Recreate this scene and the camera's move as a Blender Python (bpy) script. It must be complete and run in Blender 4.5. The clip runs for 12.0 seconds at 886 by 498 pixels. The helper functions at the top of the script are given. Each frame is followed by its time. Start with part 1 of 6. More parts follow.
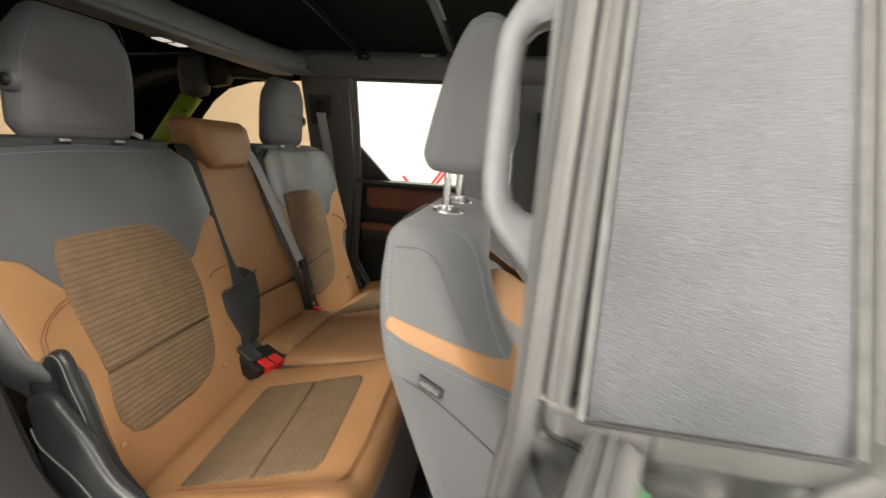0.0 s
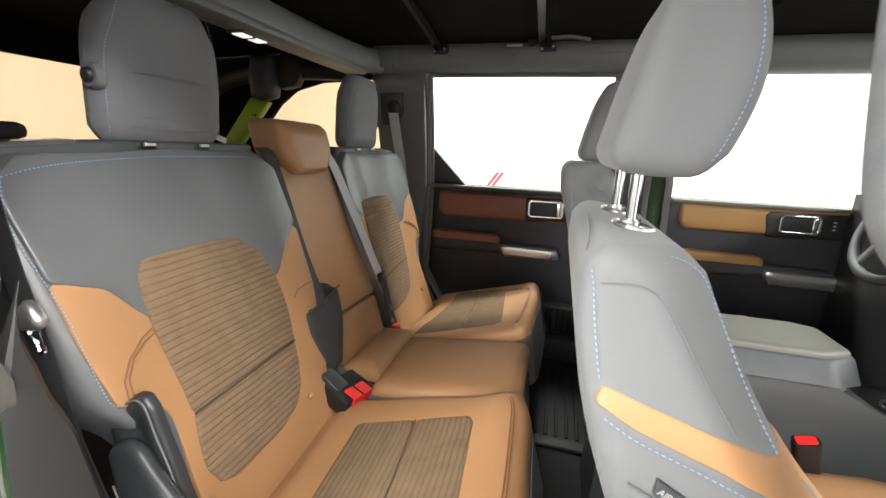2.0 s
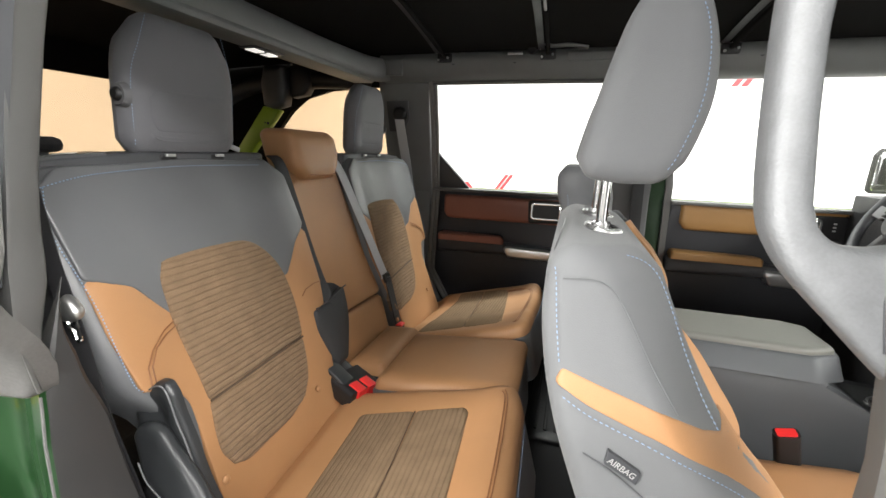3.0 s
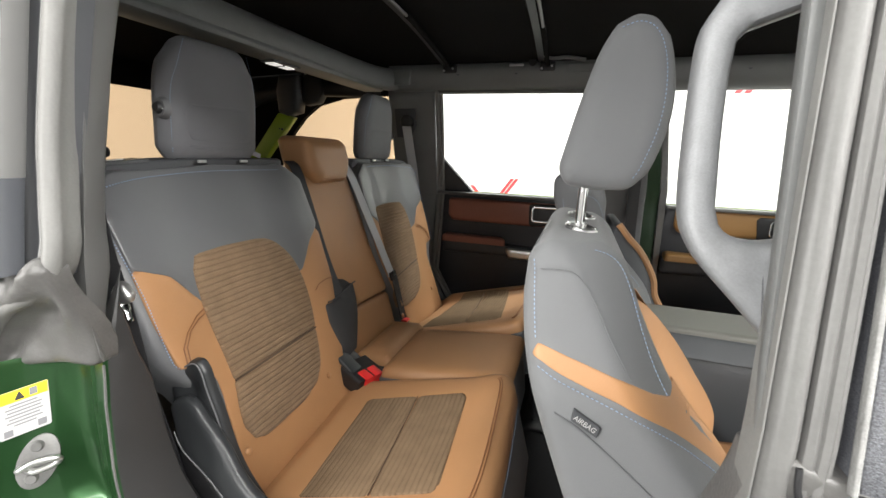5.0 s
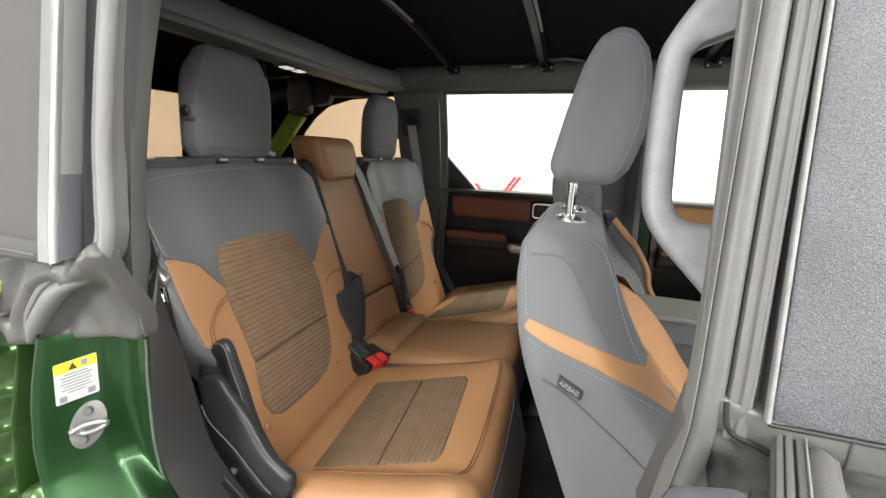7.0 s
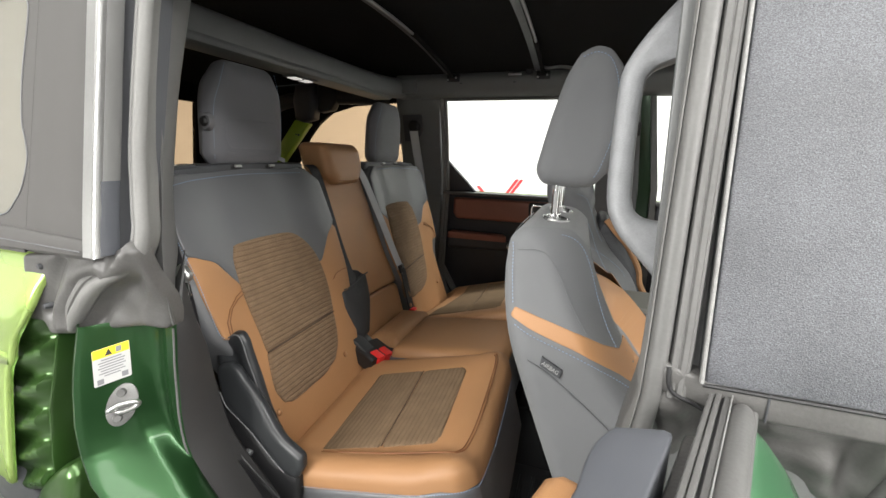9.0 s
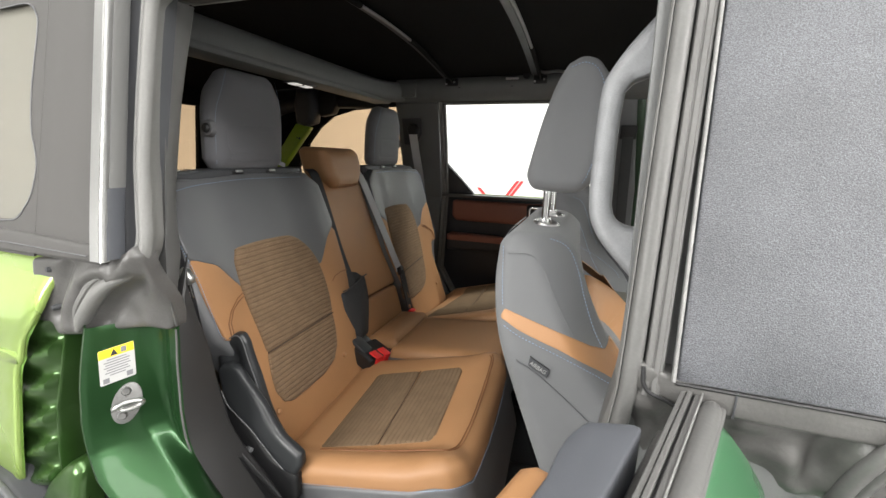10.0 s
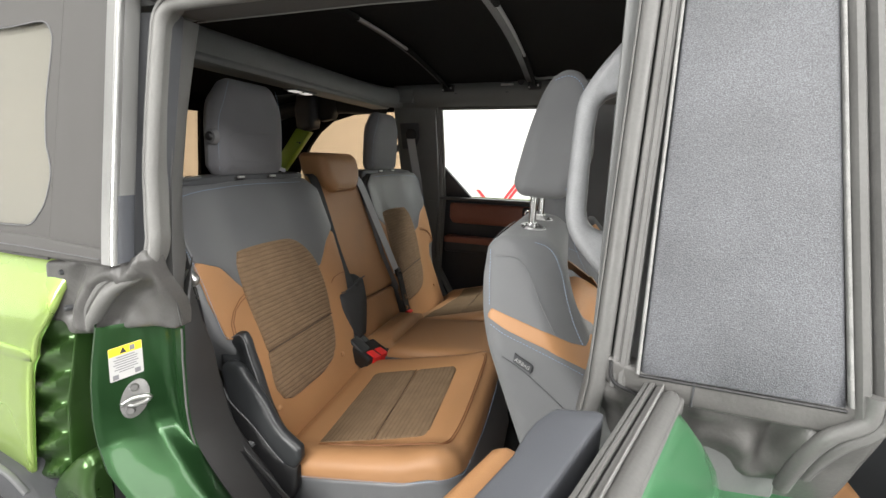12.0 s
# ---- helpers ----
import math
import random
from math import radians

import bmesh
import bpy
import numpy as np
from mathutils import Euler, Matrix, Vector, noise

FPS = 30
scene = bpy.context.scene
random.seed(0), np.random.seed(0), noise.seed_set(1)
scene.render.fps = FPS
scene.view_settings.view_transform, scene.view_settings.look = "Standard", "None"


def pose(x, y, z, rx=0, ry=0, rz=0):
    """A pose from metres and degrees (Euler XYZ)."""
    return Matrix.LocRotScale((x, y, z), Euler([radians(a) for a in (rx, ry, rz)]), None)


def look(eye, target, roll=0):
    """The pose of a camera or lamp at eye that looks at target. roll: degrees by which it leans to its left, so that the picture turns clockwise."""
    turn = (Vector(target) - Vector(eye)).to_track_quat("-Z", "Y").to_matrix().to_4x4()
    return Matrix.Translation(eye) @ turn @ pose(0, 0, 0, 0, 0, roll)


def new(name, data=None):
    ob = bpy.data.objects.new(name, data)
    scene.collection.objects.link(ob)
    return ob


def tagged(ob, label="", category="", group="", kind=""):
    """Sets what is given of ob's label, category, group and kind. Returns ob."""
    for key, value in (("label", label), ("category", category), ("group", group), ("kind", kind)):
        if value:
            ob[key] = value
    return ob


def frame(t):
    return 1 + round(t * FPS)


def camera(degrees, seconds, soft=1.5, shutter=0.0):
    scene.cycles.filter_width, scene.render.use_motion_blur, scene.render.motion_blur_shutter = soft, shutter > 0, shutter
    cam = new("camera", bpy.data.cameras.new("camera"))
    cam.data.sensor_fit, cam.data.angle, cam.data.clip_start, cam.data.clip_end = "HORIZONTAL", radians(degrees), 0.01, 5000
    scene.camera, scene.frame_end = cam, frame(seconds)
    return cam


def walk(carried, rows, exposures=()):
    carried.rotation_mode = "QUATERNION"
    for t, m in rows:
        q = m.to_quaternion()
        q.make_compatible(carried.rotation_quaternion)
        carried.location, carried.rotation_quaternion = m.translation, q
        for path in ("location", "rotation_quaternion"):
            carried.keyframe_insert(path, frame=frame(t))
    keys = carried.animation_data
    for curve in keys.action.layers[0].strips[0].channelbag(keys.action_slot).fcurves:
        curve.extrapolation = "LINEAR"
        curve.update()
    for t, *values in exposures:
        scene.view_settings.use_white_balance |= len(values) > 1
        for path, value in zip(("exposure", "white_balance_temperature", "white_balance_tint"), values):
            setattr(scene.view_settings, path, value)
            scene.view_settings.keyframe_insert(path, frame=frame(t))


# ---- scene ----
cam = camera(93.7, 12.0, shutter=0.5)
PATH = [
    (0, (0.874, -1.22, 1.422), (0.565, 0.699, 0.952), 3.6),
    (0.5, (0.739, -1.1, 1.415), (0.389, 0.815, 0.957), 3.5),
    (1, (0.653, -1.047, 1.408), (0.248, 0.856, 0.943), 3.2),
    (1.5, (0.637, -1.058, 1.402), (0.182, 0.833, 0.934), 2.8),
    (2, (0.67, -1.086, 1.404), (0.166, 0.792, 0.936), 2.3),
    (2.5, (0.699, -1.112, 1.413), (0.159, 0.757, 0.948), 1.9),
    (3, (0.718, -1.131, 1.416), (0.157, 0.733, 0.957), 1.8),
    (5, (0.756, -1.215, 1.426), (0.164, 0.643, 0.981), 2.1),
    (5.5, (0.767, -1.237, 1.428), (0.171, 0.62, 0.981), 2.1),
    (6, (0.771, -1.257, 1.425), (0.173, 0.597, 0.975), 2.1),
    (6.5, (0.778, -1.271, 1.425), (0.173, 0.58, 0.972), 2.0),
    (7, (0.782, -1.285, 1.426), (0.171, 0.565, 0.974), 2.0),
    (9, (0.819, -1.351, 1.433), (0.188, 0.495, 0.993), 1.6),
    (9.5, (0.831, -1.361, 1.44), (0.196, 0.484, 1.003), 1.6),
    (10, (0.842, -1.368, 1.444), (0.201, 0.476, 1.008), 1.5),
    (10.5, (0.848, -1.379, 1.447), (0.208, 0.464, 1.011), 1.5),
    (11, (0.854, -1.385, 1.447), (0.214, 0.459, 1.01), 1.6),
    (11.5, (0.865, -1.392, 1.45), (0.22, 0.452, 1.018), 1.5),
    (12, (0.873, -1.401, 1.457), (0.228, 0.443, 1.028), 1.4),
]
EXPOSURES = [(0.0, -0.02, 7100, 10), (1.0, 0.63, 6700, 10), (1.5, 0.68, 6600, 10), (2.5, 0.60, 6500, 10), (5.0, 0.22, 6500, 10), (7.0, 0.03, 6500, 10), (9.0, -0.07, 6500, 10), (12.0, -0.12, 6500, 10)]
walk(cam, [(t, look(eye, target, roll)) for t, eye, target, roll in PATH], EXPOSURES)

# ---- world and lights ----
world = bpy.data.worlds.new("studio_world")
world.use_nodes = True
world.node_tree.nodes["Background"].inputs[0].default_value = (1.0, 0.96, 0.9, 1)
world.node_tree.nodes["Background"].inputs[1].default_value = 0.15
scene.world = world
scene.view_settings.exposure = 0.0


def unseen_ceiling_lamp(x, y, z, sx, sy, watts, colour=(1.0, 0.985, 0.955)):
    data = bpy.data.lights.new("unseen_ceiling_lamp", "AREA")
    data.shape, data.size, data.size_y, data.energy, data.color = "RECTANGLE", sx, sy, watts, colour
    ob = new("unseen_ceiling_lamp", data)
    ob.matrix_world = pose(x, y, z)
    return ob


# Lamps out of view, placed and powered to suit the cabin's light.
unseen_ceiling_lamp(1.6, -2.2, 3.45, 6.0, 0.7, 170)
unseen_ceiling_lamp(4.6, -3.6, 3.45, 3.0, 1.0, 420)
unseen_ceiling_lamp(0.6, 1.9, 3.45, 7.0, 0.5, 360)
# Front fill, added to brighten the seat backs.
unseen_ceiling_lamp(5.0, -1.2, 3.45, 0.8, 4.0, 340)


def low_fill(x, y, z, target, sx, sy, watts, colour=(1.0, 0.985, 0.955)):
    data = bpy.data.lights.new("low_fill_lamp", "AREA")
    data.shape, data.size, data.size_y, data.energy, data.color = "RECTANGLE", sx, sy, watts, colour
    ob = new("low_fill_lamp", data)
    ob.matrix_world = look((x, y, z), target)
    return ob


# Unseen lamp, added low on the near side to even the light inside.
low_fill(-1.4, -4.9, 2.1, (0.6, -0.8, 1.3), 2.6, 1.6, 330)


# ---- materials ----
def mat(name, colour, rough=0.5, metal=0.0, grain=None, bump=0.0, var=0.12, stain=None, coat=0.0, spec=0.5, sheen=0.0, bump_dist=0.002):
    """grain: scale of the fine relief; stain: scale of the broad change of tone."""
    m = bpy.data.materials.new(name)
    m.use_nodes = True
    nt = m.node_tree
    b = nt.nodes["Principled BSDF"]
    b.inputs["Roughness"].default_value = rough
    b.inputs["Metallic"].default_value = metal
    b.inputs["Coat Weight"].default_value = coat
    b.inputs["Coat Roughness"].default_value = 0.08
    b.inputs["Specular IOR Level"].default_value = spec
    b.inputs["Sheen Weight"].default_value = sheen
    tc = nt.nodes.new("ShaderNodeTexCoord")
    n1 = nt.nodes.new("ShaderNodeTexNoise")
    n1.inputs["Scale"].default_value = stain or 5.0
    n1.inputs["Detail"].default_value = 5
    nt.links.new(tc.outputs["Object"], n1.inputs["Vector"])
    n2 = nt.nodes.new("ShaderNodeTexNoise")
    n2.inputs["Scale"].default_value = grain or 300.0
    n2.inputs["Detail"].default_value = 3
    nt.links.new(tc.outputs["Object"], n2.inputs["Vector"])
    add = nt.nodes.new("ShaderNodeMath")
    add.operation = "MULTIPLY_ADD"
    nt.links.new(n2.outputs["Fac"], add.inputs[0])
    add.inputs[1].default_value = 0.5
    nt.links.new(n1.outputs["Fac"], add.inputs[2])
    ramp = nt.nodes.new("ShaderNodeMapRange")
    ramp.inputs["From Min"].default_value, ramp.inputs["From Max"].default_value = 0.45, 1.05
    ramp.inputs["To Min"].default_value, ramp.inputs["To Max"].default_value = 1 - var, 1 + var
    nt.links.new(add.outputs[0], ramp.inputs["Value"])
    mix = nt.nodes.new("ShaderNodeVectorMath")
    mix.operation = "SCALE"
    mix.inputs[0].default_value = colour
    nt.links.new(ramp.outputs[0], mix.inputs["Scale"])
    nt.links.new(mix.outputs[0], b.inputs["Base Color"])
    rr = nt.nodes.new("ShaderNodeMapRange")
    rr.inputs["From Min"].default_value, rr.inputs["From Max"].default_value = 0.3, 0.7
    rr.inputs["To Min"].default_value, rr.inputs["To Max"].default_value = max(0.02, rough - 0.06), min(1, rough + 0.06)
    nt.links.new(n1.outputs["Fac"], rr.inputs["Value"])
    nt.links.new(rr.outputs[0], b.inputs["Roughness"])
    if bump:
        bp = nt.nodes.new("ShaderNodeBump")
        bp.inputs["Strength"].default_value = bump
        bp.inputs["Distance"].default_value = bump_dist
        nt.links.new(n2.outputs["Fac"], bp.inputs["Height"])
        nt.links.new(bp.outputs[0], b.inputs["Normal"])
    return m


def ribbed(m, axis, pitch, depth, strength=0.6):
    """Adds woven ribs across the given axis to a material, with the grooves' shade darkening the colour."""
    nt = m.node_tree
    b = nt.nodes["Principled BSDF"]
    tc = nt.nodes.new("ShaderNodeTexCoord")
    dot = nt.nodes.new("ShaderNodeVectorMath")
    dot.operation = "DOT_PRODUCT"
    dot.inputs[1].default_value = axis
    nt.links.new(tc.outputs["Object"], dot.inputs[0])
    wob = nt.nodes.new("ShaderNodeTexNoise")
    wob.inputs["Scale"].default_value = 14.0
    nt.links.new(tc.outputs["Object"], wob.inputs["Vector"])
    w = nt.nodes.new("ShaderNodeMath")
    w.operation = "MULTIPLY_ADD"
    nt.links.new(wob.outputs["Fac"], w.inputs[0])
    w.inputs[1].default_value = pitch * 0.35
    nt.links.new(dot.outputs["Value"], w.inputs[2])
    k = nt.nodes.new("ShaderNodeMath")
    k.operation = "MULTIPLY"
    k.inputs[1].default_value = 2 * math.pi / pitch
    nt.links.new(w.outputs[0], k.inputs[0])
    sn = nt.nodes.new("ShaderNodeMath")
    sn.operation = "SINE"
    nt.links.new(k.outputs[0], sn.inputs[0])
    sharp = nt.nodes.new("ShaderNodeMapRange")
    sharp.inputs["From Min"].default_value, sharp.inputs["From Max"].default_value = -1.0, -0.2
    nt.links.new(sn.outputs[0], sharp.inputs["Value"])
    weave = nt.nodes.new("ShaderNodeTexNoise")
    weave.inputs["Scale"].default_value = 900.0
    nt.links.new(tc.outputs["Object"], weave.inputs["Vector"])
    h = nt.nodes.new("ShaderNodeMath")
    h.operation = "MULTIPLY_ADD"
    nt.links.new(weave.outputs["Fac"], h.inputs[0])
    h.inputs[1].default_value = 0.5
    nt.links.new(sharp.outputs[0], h.inputs[2])
    bp = nt.nodes.new("ShaderNodeBump")
    bp.inputs["Strength"].default_value = strength
    bp.inputs["Distance"].default_value = depth
    nt.links.new(h.outputs[0], bp.inputs["Height"])
    nt.links.new(bp.outputs[0], b.inputs["Normal"])
    old = b.inputs["Base Color"].links[0].from_socket
    # Grooves between the ribs are tinted darker in place of their own shade.
    groove_shade = nt.nodes.new("ShaderNodeMapRange")
    groove_shade.inputs["To Min"].default_value, groove_shade.inputs["To Max"].default_value = 0.91, 1.02
    nt.links.new(sharp.outputs[0], groove_shade.inputs["Value"])
    sc = nt.nodes.new("ShaderNodeVectorMath")
    sc.operation = "SCALE"
    nt.links.new(old, sc.inputs[0])
    nt.links.new(groove_shade.outputs[0], sc.inputs["Scale"])
    nt.links.new(sc.outputs[0], b.inputs["Base Color"])
    return m


GREY = mat("grey_vinyl", (0.107, 0.110, 0.115), 0.36, grain=700, bump=0.25, var=0.1, spec=0.55, bump_dist=0.0006)
GREY_CLOTH = mat("grey_cloth", (0.138, 0.142, 0.147), 0.8, grain=1100, bump=0.5, var=0.1, sheen=0.15, bump_dist=0.0008)
TAN = mat("tan_leather", (0.365, 0.19, 0.086), 0.52, grain=800, bump=0.3, var=0.1, stain=7, bump_dist=0.0007)
HEADGREY = mat("grey_headrest_cloth", (0.128, 0.130, 0.141), 0.7, grain=1100, bump=0.5, var=0.1, sheen=0.1, bump_dist=0.0008)
CORD_B = ribbed(mat("brown_cord_back", (0.205, 0.136, 0.082), 0.95, grain=900, var=0.14, stain=30, sheen=0.06, spec=0.15), (-0.31, 0, 0.95), 0.0128, 0.0040, 0.66)
CORD_C = ribbed(mat("brown_cord_cushion", (0.185, 0.127, 0.078), 0.95, grain=900, var=0.16, stain=30, spec=0.1), (0.98, 0.0, 0.16), 0.0125, 0.003, 0.7)
CHAR = mat("charcoal_plastic", (0.049, 0.051, 0.056), 0.55, grain=900, bump=0.3, var=0.1, bump_dist=0.0005)
RAIL = mat("charcoal_rail_plastic", (0.138, 0.142, 0.141), 0.55, grain=700, bump=0.3, var=0.12, stain=6, bump_dist=0.0005)
TRIM = mat("dark_grey_trim", (0.125, 0.127, 0.132), 0.6, grain=800, bump=0.3, var=0.1, bump_dist=0.0005)
CONSOLE = mat("slate_console_plastic", (0.075, 0.079, 0.085), 0.5, grain=800, bump=0.3, var=0.1, bump_dist=0.0005)
LID = mat("grey_lid_leather", (0.155, 0.154, 0.138), 0.5, grain=800, bump=0.3, var=0.1, bump_dist=0.0006)
LEVER = mat("glossy_grey_plastic", (0.11, 0.113, 0.115), 0.22, grain=500, bump=0.05, var=0.08)
EDGETRIM = mat("edge_trim_plastic", (0.026, 0.0255, 0.0255), 0.55, grain=900, bump=0.3, var=0.12, bump_dist=0.0005)
NAVY = mat("dark_door_plastic", (0.027, 0.028, 0.033), 0.5, grain=900, bump=0.3, var=0.12, bump_dist=0.0005)
SHIELD = mat("satin_black_plastic", (0.026, 0.028, 0.03), 0.38, grain=900, bump=0.2, var=0.1, bump_dist=0.0004)
SLATE = mat("slate_plastic", (0.068, 0.072, 0.082), 0.55, grain=900, bump=0.3, var=0.1, bump_dist=0.0005)
# Rear door pads: the seats' tan, dimmed and reddened for weak light.
TAN_DIM = mat("tan_leather_dim_red", (0.27, 0.1, 0.065), 0.48, grain=800, bump=0.3, var=0.1, stain=7, bump_dist=0.0007)
# Front door's pad tone, its shade likewise put into the colour.
TAN_DIM_F = mat("tan_leather_dim_ochre", (0.29, 0.155, 0.052), 0.48, grain=800, bump=0.3, var=0.14, stain=7, bump_dist=0.0007)
BLACK = mat("black_plastic", (0.012, 0.012, 0.013), 0.5, grain=600, bump=0.2, var=0.15)
TOPCLOTH = mat("black_roof_cloth", (0.0135, 0.0132, 0.0128), 0.95, grain=700, bump=0.3, var=0.2, spec=0.05)
WEB = mat("belt_webbing", (0.034, 0.0355, 0.038), 0.6, grain=1500, bump=0.5, var=0.12)
BELT = mat("black_belt_webbing", (0.014, 0.014, 0.016), 0.6, grain=1500, bump=0.5, var=0.12)
WEB_L = mat("grey_belt_webbing", (0.42, 0.43, 0.45), 0.5, grain=1500, bump=0.5, var=0.12)
RUBBER = mat("weatherstrip_rubber", (0.104, 0.103, 0.1), 0.5, grain=250, bump=0.15, var=0.15, stain=12)
RUBBER_C = mat("pillar_seal_rubber", (0.155, 0.154, 0.148), 0.58, grain=250, bump=0.15, var=0.12, stain=12)
PILLAR = mat("grey_pillar_plastic", (0.098, 0.098, 0.096), 0.5, grain=600, bump=0.2, var=0.1, stain=9, bump_dist=0.0005)
BOOT = mat("grey_rubber_boot", (0.085, 0.083, 0.080), 0.42, grain=250, bump=0.2, var=0.2, stain=16)
SILVER = mat("silver_grey_plastic", (0.185, 0.19, 0.197), 0.48, metal=0.1, grain=420, bump=0.8, var=0.14, stain=45, bump_dist=0.0005)
ALU = mat("brushed_aluminium", (0.62, 0.62, 0.62), 0.3, metal=0.9, grain=200, var=0.08)
STRIP = mat("satin_metal_strip", (0.38, 0.38, 0.375), 0.34, metal=0.85, grain=200, var=0.08)
PALE = mat("pale_satin_return", (0.17, 0.17, 0.167), 0.4, metal=0.2, grain=900, var=0.05)
RIM = mat("pale_worn_plastic", (0.21, 0.21, 0.205), 0.5, grain=500, bump=0.4, var=0.3, stain=40)
BOWGREY = mat("grey_painted_bow", (0.2, 0.2, 0.2), 0.5, var=0.08)
CHROME = mat("chrome", (0.8, 0.8, 0.8), 0.12, metal=1.0, grain=60, var=0.04)
STEEL = mat("zinc_steel", (0.55, 0.55, 0.54), 0.35, metal=0.9, grain=150, var=0.15, stain=40)
ZINC = mat("dull_zinc_plate", (0.17, 0.17, 0.166), 0.5, metal=0.5, grain=300, bump=0.1, var=0.15, stain=40)
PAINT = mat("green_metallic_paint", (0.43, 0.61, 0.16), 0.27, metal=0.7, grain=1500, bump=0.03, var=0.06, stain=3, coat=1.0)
# Fender paint darkened: the jamb's dark reflections are put into the colour.
PAINT_SHADED = mat("green_paint_shaded", (0.017, 0.062, 0.018), 0.34, metal=0.65, grain=1500, bump=0.03, var=0.1, stain=4, coat=0.25)
# Car's green again, with the shade at the far pillar mixed in.
PAINT_DEEP_SHADE = mat("green_paint_deep_shade", (0.016, 0.04, 0.018), 0.4, metal=0.4, grain=1500, bump=0.03, var=0.1, stain=4, coat=0.2)
# Body green at mid tone, shade behind the fender included in the colour.
PAINT_HALF_SHADE = mat("green_paint_half_shade", (0.05, 0.112, 0.028), 0.3, metal=0.6, grain=1500, bump=0.03, var=0.08, stain=4, coat=0.4)
# Same paint in teal, because its reflections are baked into the base colour.
PAINT_REFLECT = mat("green_paint_cool_reflection", (0.07, 0.22, 0.1), 0.3, metal=0.5, grain=1500, bump=0.03, var=0.08, stain=4, coat=0.8)
SEAM = mat("dark_brown_seam", (0.07, 0.042, 0.024), 0.8, var=0.1)
LIME = mat("lime_green_paint", (0.26, 0.4, 0.02), 0.4, grain=500, var=0.06, coat=0.5)
SOFT = mat("grey_soft_top_fabric", (0.070, 0.0675, 0.065), 0.85, grain=900, bump=0.4, var=0.08, stain=3, bump_dist=0.0006)
LENS = mat("lit_lamp_lens", (0.8, 0.8, 0.78), 0.3, var=0.03)
LENS.node_tree.nodes["Principled BSDF"].inputs["Emission Color"].default_value = (1.0, 0.96, 0.9, 1)
LENS.node_tree.nodes["Principled BSDF"].inputs["Emission Strength"].default_value = 0.6
RED = mat("red_plastic", (0.75, 0.03, 0.03), 0.4, var=0.05)
REDPAINT = mat("red_wall_paint", (0.75, 0.05, 0.06), 0.6, var=0.05)
WHITE_L = mat("white_label_paper", (0.4, 0.4, 0.395), 0.5, var=0.03)
YELLOW = mat("yellow_label_print", (0.85, 0.62, 0.01), 0.5, var=0.03)
INK = mat("black_print", (0.02, 0.02, 0.02), 0.6, var=0.05)
GREYINK = mat("grey_print", (0.16, 0.16, 0.17), 0.6, var=0.05)
THREAD = mat("blue_thread", (0.22, 0.31, 0.45), 0.6, var=0.1)
TANTHREAD = mat("tan_thread", (0.21, 0.088, 0.034), 0.6, var=0.1)
CARPET = mat("black_floor_mat", (0.018, 0.018, 0.02), 0.75, grain=400, bump=0.6, var=0.3, stain=9)
RUBBER_MAT = mat("black_mat_rubber", (0.016, 0.016, 0.018), 0.4, grain=300, bump=0.4, var=0.4, stain=14)
WALLPAINT = mat("white_studio_paint", (0.86, 0.86, 0.85), 0.7, grain=60, bump=0.05, var=0.03, stain=0.6)
# Unseen south wall, made dark to weaken reflections and fill on the near side.
UNSEEN_DARK_WALL = mat("dark_grey_unseen_wall", (0.3, 0.3, 0.3), 0.7, grain=60, bump=0.05, var=0.05, stain=0.6)
CONCRETE = mat("polished_concrete", (0.22, 0.22, 0.215), 0.35, grain=40, bump=0.05, var=0.15, stain=0.9)


def grained_panel():
    """Coarse grained plastic: light specks on a dark ground."""
    m = mat("grained_pillar_panel", (0.082, 0.085, 0.094), 0.44, grain=760, bump=0.8, var=0.3, stain=8, bump_dist=0.0013)
    nt = m.node_tree
    b = nt.nodes["Principled BSDF"]
    old = b.inputs["Base Color"].links[0].from_socket
    tc = nt.nodes.new("ShaderNodeTexCoord")
    n = nt.nodes.new("ShaderNodeTexNoise")
    n.inputs["Scale"].default_value = 820.0
    n.inputs["Detail"].default_value = 2.0
    nt.links.new(tc.outputs["Object"], n.inputs["Vector"])
    r = nt.nodes.new("ShaderNodeMapRange")
    r.inputs["From Min"].default_value, r.inputs["From Max"].default_value = 0.36, 0.68
    r.inputs["To Min"].default_value, r.inputs["To Max"].default_value = 0.66, 1.45
    nt.links.new(n.outputs["Fac"], r.inputs["Value"])
    sc = nt.nodes.new("ShaderNodeVectorMath")
    sc.operation = "SCALE"
    nt.links.new(old, sc.inputs[0])
    nt.links.new(r.outputs[0], sc.inputs["Scale"])
    nt.links.new(sc.outputs[0], b.inputs["Base Color"])
    return m


GRAIN = grained_panel()


def vinyl(name, colour, clear, base=(0.5, 0.47, 0.4, 1)):
    m = bpy.data.materials.new(name)
    m.use_nodes = True
    nt = m.node_tree
    b = nt.nodes["Principled BSDF"]
    b.inputs["Base Color"].default_value = base
    b.inputs["Roughness"].default_value = 0.25
    tr = nt.nodes.new("ShaderNodeBsdfTransparent")
    tr.inputs[0].default_value = (*colour, 1)
    mx = nt.nodes.new("ShaderNodeMixShader")
    mx.inputs[0].default_value = clear
    nt.links.new(b.outputs[0], mx.inputs[1])
    nt.links.new(tr.outputs[0], mx.inputs[2])
    nt.links.new(mx.outputs[0], nt.nodes["Material Output"].inputs[0])
    return m


VINYL = vinyl("tinted_clear_vinyl", (0.68, 0.58, 0.465), 0.95)
VINYL_OUT = vinyl("dusty_clear_vinyl", (0.4, 0.38, 0.34), 0.35, (0.27, 0.262, 0.225, 1))
GLASS = vinyl("clear_window_glass", (0.96, 0.98, 0.97), 0.95)


